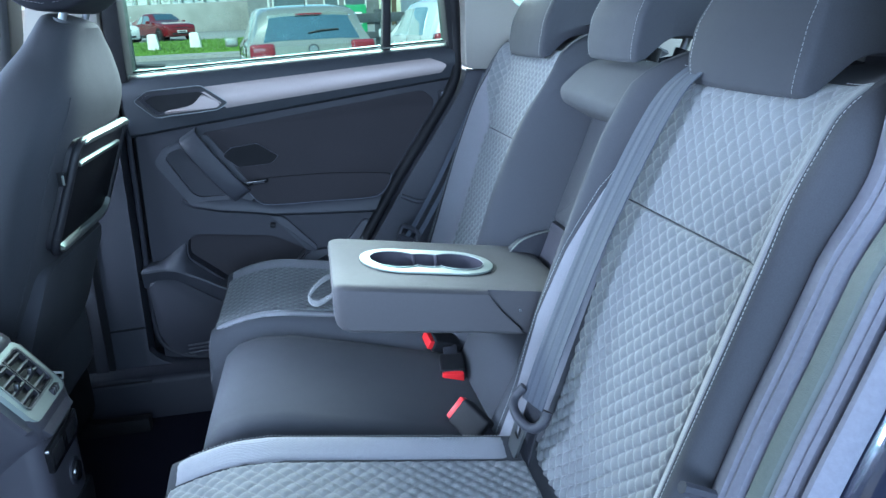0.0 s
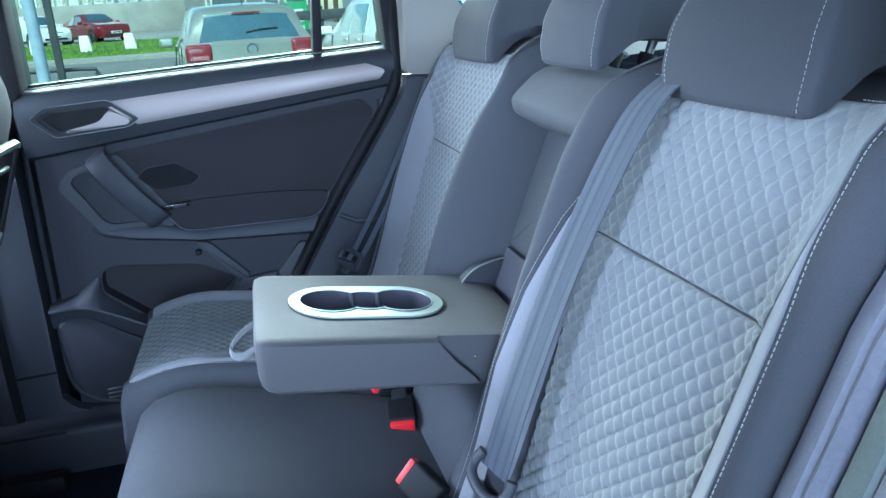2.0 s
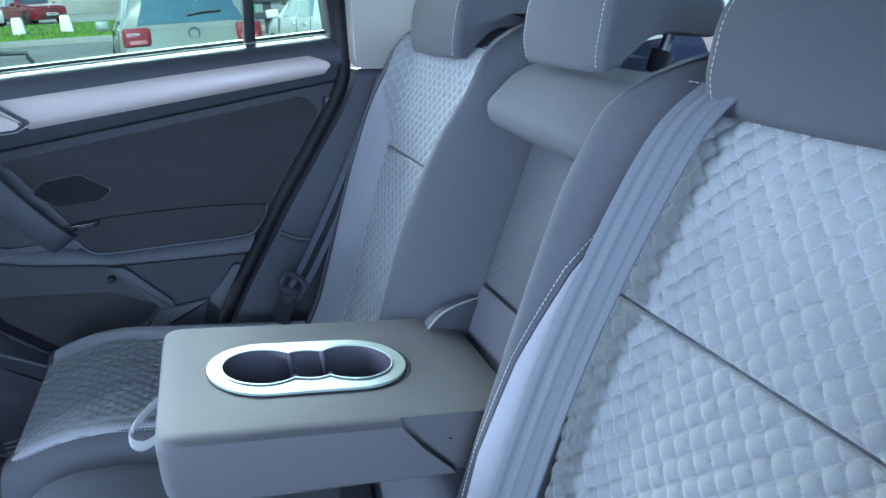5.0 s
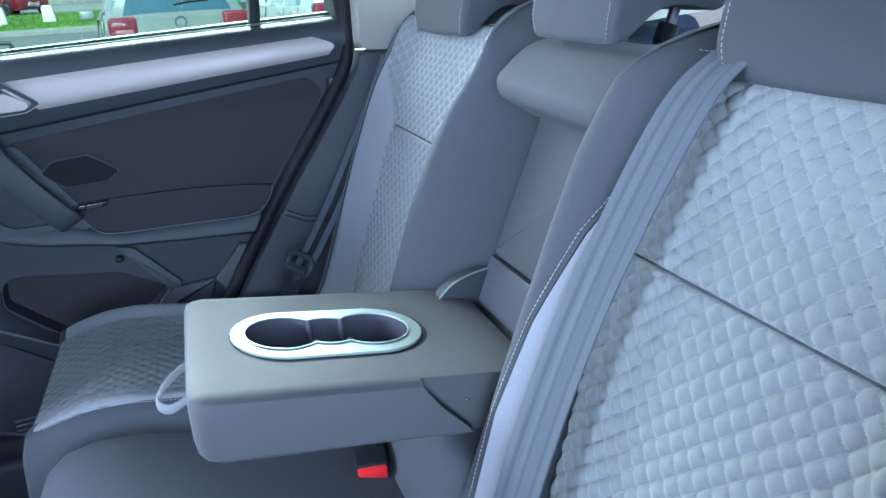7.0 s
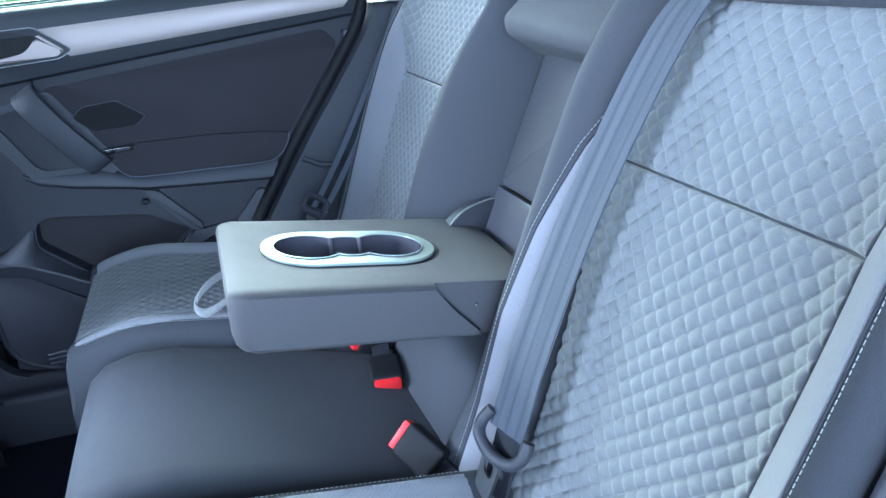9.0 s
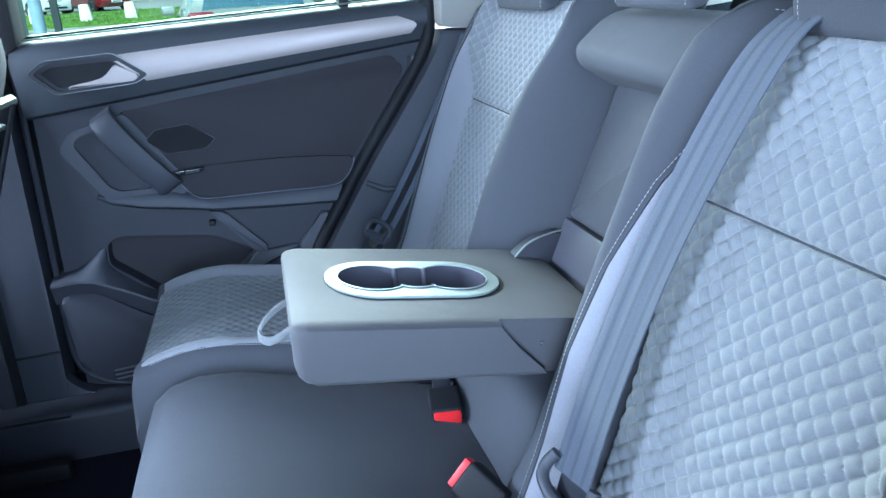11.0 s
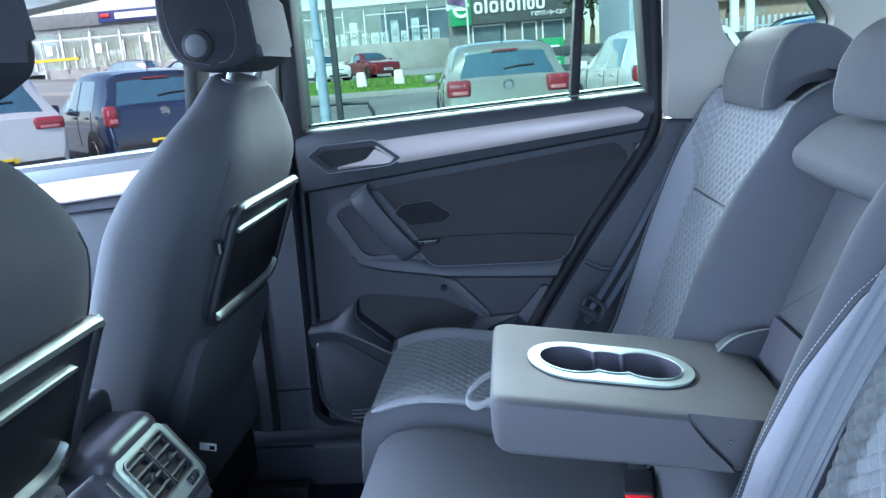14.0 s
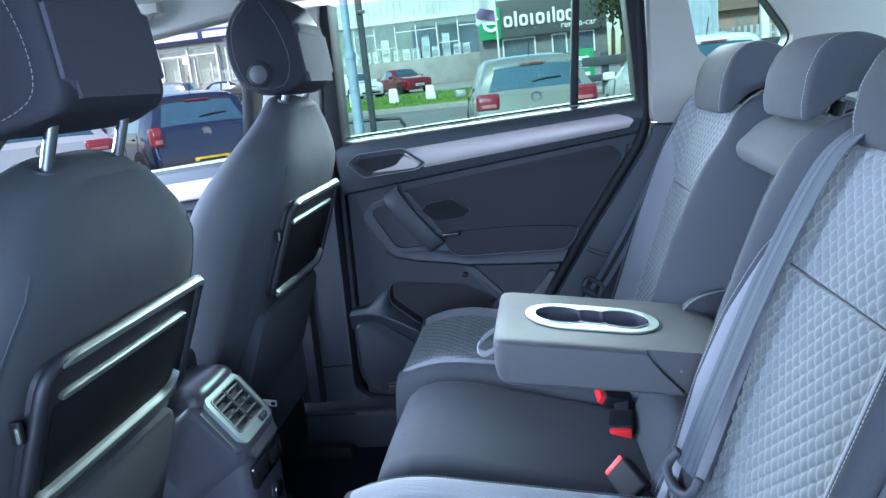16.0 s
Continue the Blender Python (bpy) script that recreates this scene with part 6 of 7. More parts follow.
# poles, hoop rail
lp = thing("street_lamp", (-2.84, 12.0, ground_z(0, 12)), "pale blue painted steel lamp post by the parking bays", "lamp post")
part("lower_pole", tube([(-2.84, 12, 0.1), (-2.84, 12, 1.9)], 0.085, 14, up=(0, 1, 0)), M_BLUEPOLE, lp)
part("upper_pole", tube([(-2.84, 12, 1.9), (-2.84, 12, 2.0), (-2.84, 12, 7.0)], 0.062, 14, up=(0, 1, 0)), M_BLUEPOLE, lp)
part("collar", tube([(-2.84, 12, 1.86), (-2.84, 12, 1.96)], 0.095, 14, up=(0, 1, 0)), M_BLUEPOLE, lp)
part("arm", tube(smooth_path([(-2.84, 12, 6.9), (-2.84, 12.1, 7.2), (-2.84, 12.8, 7.35)], 5), 0.035, 10), M_BLUEPOLE, lp)
part("lantern", rbox((0.2, 0.5, 0.1), (-2.84, 13.0, 7.33), 0.03), M_DARKPOLE, lp)
sp_ = thing("sign_post", (-2.38, 11.0, ground_z(0, 11)), "dark grey square steel post", "post")
part("shaft", rbox((0.085, 0.085, 2.9), (-2.38, 11.0, 1.45), 0.008), M_DARKPOLE, sp_)
part("cap", rbox((0.10, 0.10, 0.03), (-2.38, 11.0, 2.91), 0.006), M_DARKPOLE, sp_)
part("bracket", rbox((0.12, 0.02, 0.05), (-2.34, 10.95, 2.45), 0.004), M_CHROME, sp_)
hp = thing("bicycle_rail", (-2.6, 12.6, ground_z(0, 12.6)), "dark bent steel tube rail", "rail")
z0 = ground_z(0, 12.6)
part("tube", tube(smooth_path([(-4.6, 12.6, z0), (-4.6, 12.6, z0 + 0.4), (-4.55, 12.6, z0 + 0.62), (-4.35, 12.6, z0 + 0.68), (-2.45, 12.6, z0 + 0.68), (-2.25, 12.6, z0 + 0.62), (-2.17, 12.6, z0 + 0.42), (-2.17, 12.6, z0)], 5), 0.03, 10), M_DARKPOLE, hp)


# ==== cars ====
def paint(name, col, metal=0.35, rough=0.25):
    return mat(name, col, rough, metal, var=0.05, scale=30, coat=1.0, stain=0.06, sscale=1.2)


M_CARGLASS = mat("dark_car_glass", (0.12, 0.25, 0.31), 0.04, metal=0.7, var=0.06, coat=0.6)
# paler copy of the car glass: the sky's reflection is put into its colour
M_SIDEGLASS = mat("side_glass_painted_sky", (0.30, 0.42, 0.45), 0.04, metal=0.55, var=0.06, coat=0.6)
M_TYRE = mat("tyre_rubber", (0.015, 0.015, 0.016), 0.8, var=0.2)
M_ALLOY = mat("alloy_rim", (0.45, 0.46, 0.48), 0.3, metal=0.9)
M_TAIL = mat("red_tail_lens", (0.26, 0.025, 0.040), 0.15, coat=0.8)
M_TAILW = mat("pale_lamp_lens", (0.48, 0.16, 0.18), 0.15, coat=0.8)
M_HEAD = mat("clear_headlamp", (0.65, 0.68, 0.70), 0.1, coat=1.0)
M_PLATEW = mat("white_plate", (0.8, 0.8, 0.8), 0.5)
M_PLATEY = mat("yellow_plate", (0.75, 0.55, 0.03), 0.5)
M_CARBLK = mat("black_car_plastic", (0.02, 0.02, 0.022), 0.5)
HATCH = [(0.0, 0.42, 0.20, 0.74), (0.012, 0.50, 0.16, 0.86), (0.05, 0.555, 0.14, 0.94), (0.14, 0.605, 0.13, 0.985), (0.24, 0.645, 0.13, 1.0), (0.285, 0.665, 0.13, 1.0), (0.43, 0.935, 0.13, 1.0), (0.50, 0.985, 0.13, 1.0), (0.62, 1.0, 0.13, 1.0), (0.76, 0.99, 0.13, 1.0), (0.875, 0.955, 0.14, 0.99), (0.905, 0.935, 0.14, 0.985), (0.968, 0.66, 0.15, 0.97), (0.985, 0.625, 0.16, 0.955), (0.995, 0.45, 0.18, 0.93), (1.0, 0.33, 0.22, 0.86)]
SALOON = [(0.0, 0.42, 0.20, 0.74), (0.012, 0.50, 0.16, 0.86), (0.05, 0.57, 0.14, 0.94), (0.16, 0.64, 0.13, 0.985), (0.27, 0.68, 0.13, 1.0), (0.31, 0.70, 0.13, 1.0), (0.44, 0.945, 0.13, 1.0), (0.50, 0.99, 0.13, 1.0), (0.60, 1.0, 0.13, 1.0), (0.70, 0.97, 0.14, 0.99), (0.84, 0.76, 0.14, 0.98), (0.96, 0.735, 0.15, 0.96), (0.985, 0.70, 0.16, 0.94), (0.995, 0.48, 0.18, 0.92), (1.0, 0.35, 0.22, 0.85)]


def car(name, label, at, heading, L, W, H, body, style=HATCH, plate=M_PLATEY, aerial=True, roof=None, tail=(0.19, 0.16)):
    """heading: degrees from +x of the way that it faces; at: middle of the car on the ground."""
    x, y = at
    top = thing(name, (0, 0, 0), label, "car", "parked cars")
    belt = 0.615 * H
    glass_lo, glass_hi = style[5][0], style[6][0]
    st = [(f, zt * H, zb * H, wf * W / 2) for f, zt, zb, wf in style]

    def station(f):
        f = min(max(f, 0), 1)
        return [float(np.interp(f, [s[0] for s in st], [s[k] for s in st])) for k in (1, 2, 3)]

    def ring(f):
        zt, zb, w = station(f)
        up = smoothstep(0.0, 0.30 * H, zt - belt)
        wr = w * (0.97 - 0.20 * up)
        b = min(belt, zt - 0.035)
        c = min(0.46 * H, b - 0.03)
        half = [(0, zt + 0.012 * up), (wr * 0.55, zt + 0.006 * up), (wr * 0.90, zt - 0.018), (wr, zt - 0.03 - 0.035 * up), (w * 0.975, b), (w, c), (w * 0.985, 0.5 * (c + zb)), (w * 0.97, zb + 0.04), (w * 0.88, zb), (0, zb)]
        xx = L / 2 - f * L
        return [Vector((xx, p[0], p[1])) for p in half] + [Vector((xx, -p[0], p[1])) for p in half[-2:0:-1]]

    fs = sorted({s[0] for s in st} | {0.09, 0.19, 0.36, 0.56, 0.69, 0.82, 0.935})
    bd = part("body", loft([ring(f) for f in fs]), body, top)

    def side(f, h, sg, off=0.006):
        r = ring(f)
        p, q = r[4], r[3]
        v = p.lerp(q, h)
        return Vector((v.x, sg * (v.y + off), v.z + off * 0.3))

    def over(f, k, off=0.008):
        """A point on the top line: f along, k across from -1 to 1."""
        r = ring(f)
        a = abs(k) * 2.0
        v = r[0].lerp(r[1], min(a, 1)) if a < 1 else r[1].lerp(r[2], a - 1)
        return Vector((v.x, math.copysign(v.y, k), v.z + off))

    def pane(name, fn, nu, nv, out, glass=M_CARGLASS):
        return part(name, sheet(fn, nu, nv, 0.012, out), glass, bd, "tinted glass")
    f0, f1 = glass_lo + 0.02, style[9][0] - 0.01
    mid = 0.60
    for sg in (-1, 1):
        pane("side_window", lambda u, w: side(f0 + 0.045 + (mid - 0.012 - f0 - 0.045) * u + 0.10 * w * (1 - u) * 0.9, 0.06 + 0.82 * w, sg), 8, 4, (0, sg, 0), M_SIDEGLASS)
        pane("side_window", lambda u, w: side(mid + 0.012 + (f1 - mid + 0.06) * u - 0.03 * w * u, 0.06 + 0.82 * w, sg), 8, 4, (0, sg, 0), M_SIDEGLASS)
        mp = side(glass_lo + 0.07, 0.10, sg)
        part("door_mirror", rbox((0.12, 0.20, 0.14), mp + Vector((0.02, sg * 0.14, 0.05)), 0.04, 3), body, bd)
        part("sill_trim", rbox((L * 0.42, 0.03, 0.10), (0, sg * (W / 2 - 0.012), 0.20 * H), 0.01), M_CARBLK, bd)
        for fx in (0.19, 0.80):
            wx = L / 2 - fx * L
            r = 0.215 * H
            circ = lambda rr, yy: [Vector((wx + rr * math.cos(a), yy, 0.215 * H + rr * math.sin(a))) for a in (2 * math.pi * k / 24 for k in range(24))]
            yo = sg * (W / 2)
            part("wheel_arch", loft([circ(r * 1.13, yo - sg * 0.10), circ(r * 1.13, yo + sg * 0.004)]), M_CARBLK, bd)
            ty = part("wheel", loft([circ(r * 0.9, yo - sg * 0.20), circ(r, yo - sg * 0.17), circ(r, yo + sg * 0.0), circ(r * 0.93, yo + sg * 0.014), circ(r * 0.70, yo + sg * 0.016)]), M_TYRE, bd)
            part("rim", loft([circ(r * 0.68, yo + sg * 0.012), circ(r * 0.66, yo + sg * 0.022), circ(r * 0.60, yo + sg * 0.012), circ(r * 0.2, yo + sg * 0.015)]), M_ALLOY, ty)
        # lamps
        tl = style[-4]
        xb = -L / 2 + (1 - style[-4][0]) * L + 0.03
        zc = 0.575 * H
        lamp = part("tail_lamp", rbox((0.20, tail[0] * W, tail[1] * H), (xb - 0.04, sg * (W / 2 * 0.95 - tail[0] * W / 2 + 0.01), zc), 0.055, 3), M_TAIL, bd, "red tail lamp")
        part("lamp_lens", rbox((0.02, tail[0] * W * 0.6, tail[1] * H * 0.22), (xb - 0.139, sg * (W / 2 * 0.95 - tail[0] * W / 2), zc - tail[1] * H * 0.22), 0.006), M_TAILW, lamp)
        xf = L / 2 - 0.055 * L
        part("headlamp", rbox((0.26, 0.30, 0.12), (xf - 0.06, sg * (W / 2 * 0.94 - 0.16), 0.465 * H), 0.04, 3), M_HEAD, bd)
    fr0, fr1 = glass_lo + 0.012, glass_hi
    pane("windscreen", lambda u, w: over(fr0 + (fr1 - fr0) * w, (-1 + 2 * u) * 0.86), 8, 4, (0.5, 0, 0.8))
    fa, fb = style[-5][0] + 0.008, style[-4][0] - 0.002
    if style is SALOON:
        fa, fb = style[9][0] + 0.01, style[10][0]
    pane("rear_window", lambda u, w: over(fa + (fb - fa) * w, (-1 + 2 * u) * 0.86), 8, 4, (-0.6, 0, 0.7))
    xr = -L / 2
    part("rear_bumper", rbox((0.12, W * 0.86, 0.14), (xr + 0.04, 0, 0.27 * H), 0.03, 3), M_CARBLK, bd)
    pl = part("number_plate", rbox((0.02, 0.52, 0.11), (xr - 0.012 + 0.01, 0, 0.31 * H), 0.004), plate, bd)
    part("plate_bar", rbox((0.006, 0.40, 0.05), (xr - 0.014, 0, 0.31 * H), 0.001), M_CARBLK, pl, "plain dark bar")
    pf = part("number_plate", rbox((0.02, 0.52, 0.11), (L / 2 + 0.004, 0, 0.31 * H), 0.004), M_PLATEW, bd)
    part("plate_bar", rbox((0.006, 0.40, 0.05), (L / 2 + 0.016, 0, 0.31 * H), 0.001), M_CARBLK, pf, "plain dark bar")
    part("grille", rbox((0.06, W * 0.42, 0.10), (L / 2 - 0.035, 0, 0.42 * H), 0.02), M_CARBLK, bd)
    part("lower_grille", rbox((0.06, W * 0.60, 0.10), (L / 2 - 0.02, 0, 0.24 * H), 0.02), M_CARBLK, bd)
    zl, xl = 0.60 * H, -L / 2 + (1 - style[-3][0]) * L + 0.01
    badge = [Vector((xl - 0.02, 0.065 * math.cos(a), zl - 0.02 + 0.065 * math.sin(a))) for a in (2 * math.pi * k / 24 for k in range(25))]
    part("badge_ring", tube(badge, 0.010, 6, up=(1, 0, 0)), M_CHROME, bd, "plain bright round badge")
    part("badge_disc", loft([[v + Vector((d, 0, 0)) for v in badge[:-1]] for d in (0.02, -0.002)]), M_ALLOY, bd)
    if style is HATCH:
        sp = part("roof_spoiler", loft([[over(f, k, o) for k in (-0.88, -0.5, 0, 0.5, 0.88)] + [over(f, k, o - 0.05) for k in (0.88, 0.5, 0, -0.5, -0.88)] for f, o in ((0.855, 0.008), (0.90, 0.022), (0.918, 0.045))]), body, bd)
        part("brake_light", rbox((0.02, 0.36, 0.022), over(0.918, 0.0, 0.045) + Vector((-0.012, 0, -0.022)), 0.004), M_TAIL, sp)
        wp = over(0.955, 0.05, 0.02)
        part("rear_wiper", tube([wp, wp + Vector((0.01, -0.20, 0.03)), wp + Vector((0.02, -0.42, 0.035))], 0.012, 6), M_CARBLK, bd)
    if aerial:
        b0 = over(0.85, 0.0, 0.0)
        part("aerial", tube([b0, b0 + Vector((-0.05, 0, 0.10)), b0 + Vector((-0.10, 0, 0.24))], 0.007, 6), M_CARBLK, bd)
    if roof:
        part("roof_panel", sheet(lambda u, w: over(0.49 + 0.38 * w, (-1 + 2 * u) * 0.93, 0.010), 8, 8, 0.012, (0, 0, 1)), roof, bd)
    for f in (glass_lo + 0.03, mid, style[9][0] + 0.04):
        for sg in (-1, 1):
            r = ring(f)
            part("door_gap", tube([Vector((r[4].x, sg * (r[4].y + 0.001), r[4].z)), Vector((r[5].x, sg * (r[5].y + 0.001), r[5].z)), Vector((r[6].x, sg * (r[6].y + 0.001), r[6].z))], 0.006, 5, up=(1, 0, 0)), M_CARBLK, bd)
    for f in (0.55, 0.73):
        for sg in (-1, 1):
            r = ring(f)
            part("door_handle", rbox((0.20, 0.03, 0.03), Vector((r[4].x, sg * (r[4].y + 0.012), r[4].z - 0.07)), 0.01), body, bd)
    # set it on the ground, facing its way
    top.matrix_basis = pose(x, y, ground_z(x, y), 0, 0, heading)
    return top


P_BEIGE = paint("beige_silver_car_paint", (0.35, 0.37, 0.345), 0.5, 0.3)
P_WHITE = paint("white_car_paint", (0.78, 0.79, 0.80), 0.0, 0.2)
P_RED = paint("dark_red_car_paint", (0.22, 0.015, 0.02), 0.3, 0.2)
P_BRED = paint("bright_red_car_paint", (0.45, 0.02, 0.03), 0.1, 0.2)
P_NAVY = paint("navy_car_paint", (0.022, 0.034, 0.075), 0.4, 0.15)
P_GREY = paint("mid_grey_car_paint", (0.26, 0.27, 0.29), 0.5, 0.25)
P_SILV = paint("silver_car_paint", (0.52, 0.53, 0.55), 0.3, 0.25)
P_BLACK = paint("black_car_paint", (0.012, 0.013, 0.016), 0.2, 0.15)
P_BLUE = paint("mid_blue_car_paint", (0.08, 0.16, 0.36), 0.4, 0.2)


def rear_at(p, heading, L):
    a = radians(heading)
    return (p[0] + math.cos(a) * L / 2, p[1] + math.sin(a) * L / 2)


car("hatchback", "beige-silver hatchback parked facing away", rear_at((0.08, 10.45), 97, 4.05), 97, 4.05, 1.75, 1.46, P_BEIGE)
car("hatchback", "white hatchback with red tail lamps parked in the next bay", rear_at((2.62, 10.8), 97, 4.05), 97, 4.05, 1.76, 1.48, P_WHITE)
car("small_hatchback", "dark navy small hatchback with a white roof line", rear_at((-4.72, 10.45), 134, 3.6), 134, 3.6, 1.70, 1.50, P_NAVY, tail=(0.10, 0.19))
car("estate_car", "silver grey estate car parked in the bays", rear_at((-6.0, 8.5), 140, 4.4), 140, 4.4, 1.82, 1.62, P_SILV, aerial=False, tail=(0.20, 0.10))
car("sports_hatchback", "white hatchback parked across the grass verge", (-9.72, 40.4), -52, 4.0, 1.74, 1.46, P_WHITE, aerial=False)
car("coupe", "dark red coupe parked beside a white car", (-7.5, 42.8), -54, 4.35, 1.75, 1.42, P_RED, SALOON, aerial=False)
car("hatchback", "bright red hatchback farther along the car park", (-19.5, 25.0), 150, 3.9, 1.7, 1.48, P_BRED, aerial=False)
car("hatchback", "blue-grey hatchback before the shop windows", (-23.0, 45.0), 175, 4.2, 1.78, 1.5, P_GREY, aerial=False)
car("saloon", "black saloon before the shop windows", (-19.4, 45.2), 178, 4.5, 1.8, 1.45, P_BLACK, SALOON, aerial=False)
car("hatchback", "mid blue hatchback beyond the quarter window", rear_at((3.2, 7.9), 60, 4.1), 60, 4.1, 1.78, 1.47, P_BLUE)
car("hatchback", "dark hatchback by the palisade fence", (9.8, 27.0), 120, 4.2, 1.78, 1.5, P_BLACK, aerial=False)

# ==== buildings ====
shop = thing("showroom_building", (-12.0, 58.0, 1.6), "long glazed showroom with white ribbed fascia", "building", "shop buildings")
X0, X1, YF = -36.0, -3.9, 58.0
part("plinth", rbox((X1 - X0, 0.5, 3.0), ((X0 + X1) / 2, YF + 0.1, 1.9), 0.02), M_CONC, shop)
part("back_wall", rbox((X1 - X0, 0.3, 3.4), ((X0 + X1) / 2, YF + 2.4, 4.8), 0.02), M_SHOPIN, shop)
part("shop_floor", rbox((X1 - X0, 5.0, 0.2), ((X0 + X1) / 2, YF + 2.6, 3.25), 0.02), M_SHOPIN, shop)
bm = rbox((X1 - X0, 6.0, 3.6), ((X0 + X1) / 2, YF + 2.9, 8.0), 0.02)
for k in range(int((X1 - X0) / 0.5)):
    rbox((0.08, 0.06, 3.3), (X0 + 0.25 + 0.5 * k, YF - 0.12, 8.05), 0, bm=bm)
part("fascia", bm, M_FASCIA, shop, "white ribbed cladding fascia")
part("gutter", rbox((X1 - X0, 0.25, 0.18), ((X0 + X1) / 2, YF - 0.2, 6.25), 0.02), M_SHOPFRAME, shop)
n = 20
for k in range(n):
    xa, xb = X0 + (X1 - X0) * k / n, X0 + (X1 - X0) * (k + 1) / n
    ob = part("shop_window", rbox((xb - xa - 0.1, 0.02, 2.7), ((xa + xb) / 2, YF, 4.78), 0), M_SHOPGLASS, shop)
    ob.visible_shadow = False
    part("mullion", rbox((0.09, 0.14, 2.8), (xa, YF - 0.02, 4.78), 0.01), M_SHOPFRAME, shop)
    part("transom", rbox((xb - xa - 0.1, 0.08, 0.07), ((xa + xb) / 2, YF - 0.02, 5.5 if k % 3 else 4.4), 0.01), M_SHOPFRAME, shop)
for k in range(40):
    x = X0 + 0.6 + k * 0.78 + random.uniform(-0.08, 0.08)
    h = random.choice((0.85, 0.85, 0.9, 1.3, 1.7))
    ob = solo("washing_machine", rbox((0.6, 0.6, h), (x, YF + 0.7, 3.36 + h / 2), 0.02), M_APPL, "white domestic appliance in the showroom window", "appliance", "showroom appliances")
    part("door_ring", tube([(x + 0.17 * math.cos(a), YF + 0.39, 3.36 + h * 0.45 + 0.17 * math.sin(a)) for a in (2 * math.pi * j / 12 for j in range(13))], 0.025, 5, up=(0, 1, 0)), M_DARKPOLE, ob)

# far shop with the navy sign
ls = thing("discount_shop", (-32.0, 61.0, 3.0), "low shop with a long navy sign and glass front", "building", "shop buildings")
part("wall", rbox((26, 6, 4.0), (-48.5, 64.4, 5.0), 0.02), M_CONC, ls)
part("fascia_board", rbox((34, 0.5, 1.0), (-41.0, 57.5, 6.95), 0.02), M_DARKBRICK, ls)
sg_ = part("sign_board", rbox((11.5, 0.15, 0.80), (-24.8, 57.1, 6.98), 0.02), M_NAVY, ls, "navy sign board with white lettering bars")
part("sign_mark", rbox((0.8, 0.1, 0.30), (-30.0, 57.0, 7.08), 0.1, 3), M_SIGNRED, sg_)
xx = -29.2
for wdt in (3.6, 4.2, 1.6):
    part("lettering_bar", rbox((wdt, 0.1, 0.46), (xx + wdt / 2, 57.0, 6.98), 0.03), M_LETTER, sg_)
    xx += wdt + 0.4
part("roof_edge", rbox((34, 1.0, 2.2), (-41.0, 58.5, 8.56), 0.03), M_FASCIA, ls)
for k in range(14):
    x = -57.0 + 2.4 * k
    ob = part("shop_window", rbox((2.2, 0.03, 2.9), (x, 57.7, 4.9), 0), M_SHOPGLASS, ls)
    ob.visible_shadow = False
    part("mullion", rbox((0.16, 0.16, 3.0), (x + 1.2, 57.65, 4.9), 0.01), M_SHOPFRAME, ls)
    part("glazing_bar", rbox((2.2, 0.1, 0.10), (x, 57.65, 5.6), 0.01), M_SHOPFRAME, ls)
rnd_ = random.Random(5)
for k in range(16):
    x = -40.0 + 1.35 * k
    part("window_bar", rbox((0.10, 0.12, rnd_.choice((1.4, 2.0, 2.9))), (x, 57.62, 4.2 + rnd_.random() * 0.5), 0.01), M_SHOPFRAME, ls)
    if k % 3 == 0:
        part("shop_poster", rbox((0.5, 0.02, 0.7), (x + 0.6, 57.66, 4.4 + rnd_.random()), 0), M_LETTER, ls)
part("shop_wall", rbox((30, 0.2, 3.4), (-40.0, 59.6, 4.9), 0.02), M_SHOPIN, ls)
part("yellow_band", rbox((24, 0.05, 0.22), (-45.0, 57.55, 4.15), 0), M_YELLOW, ls)

# dark rental office with charcoal sign
ro = thing("rental_office", (0.5, 56.0, 1.6), "low dark grey office with a charcoal and green sign", "building", "shop buildings")
part("wall", rbox((9.2, 6.0, 3.2), (0.7, 59.2, 3.2), 0.02), M_DARKBRICK, ro)
part("sign_band", rbox((8.6, 0.4, 2.6), (0.95, 55.95, 5.35), 0.03), M_SIGN, ro, "charcoal sign band")
gp = part("green_panel", rbox((1.55, 0.3, 2.2), (-2.95, 55.8, 5.15), 0.02), M_GREEN, ro, "green square sign panel")
ringp = [(-2.85 + 0.50 * math.cos(a), 55.62, 5.15 + 0.50 * math.sin(a)) for a in (radians(20 + 300 * j / 20) for j in range(21))]
part("ring_mark", tube(ringp, 0.13, 8, up=(0, 1, 0)), M_LETTER, gp, "plain white open ring")
part("ring_bar", rbox((0.9, 0.1, 0.2), (-2.85, 55.62, 5.18), 0.02), M_LETTER, gp)
xx = -1.95
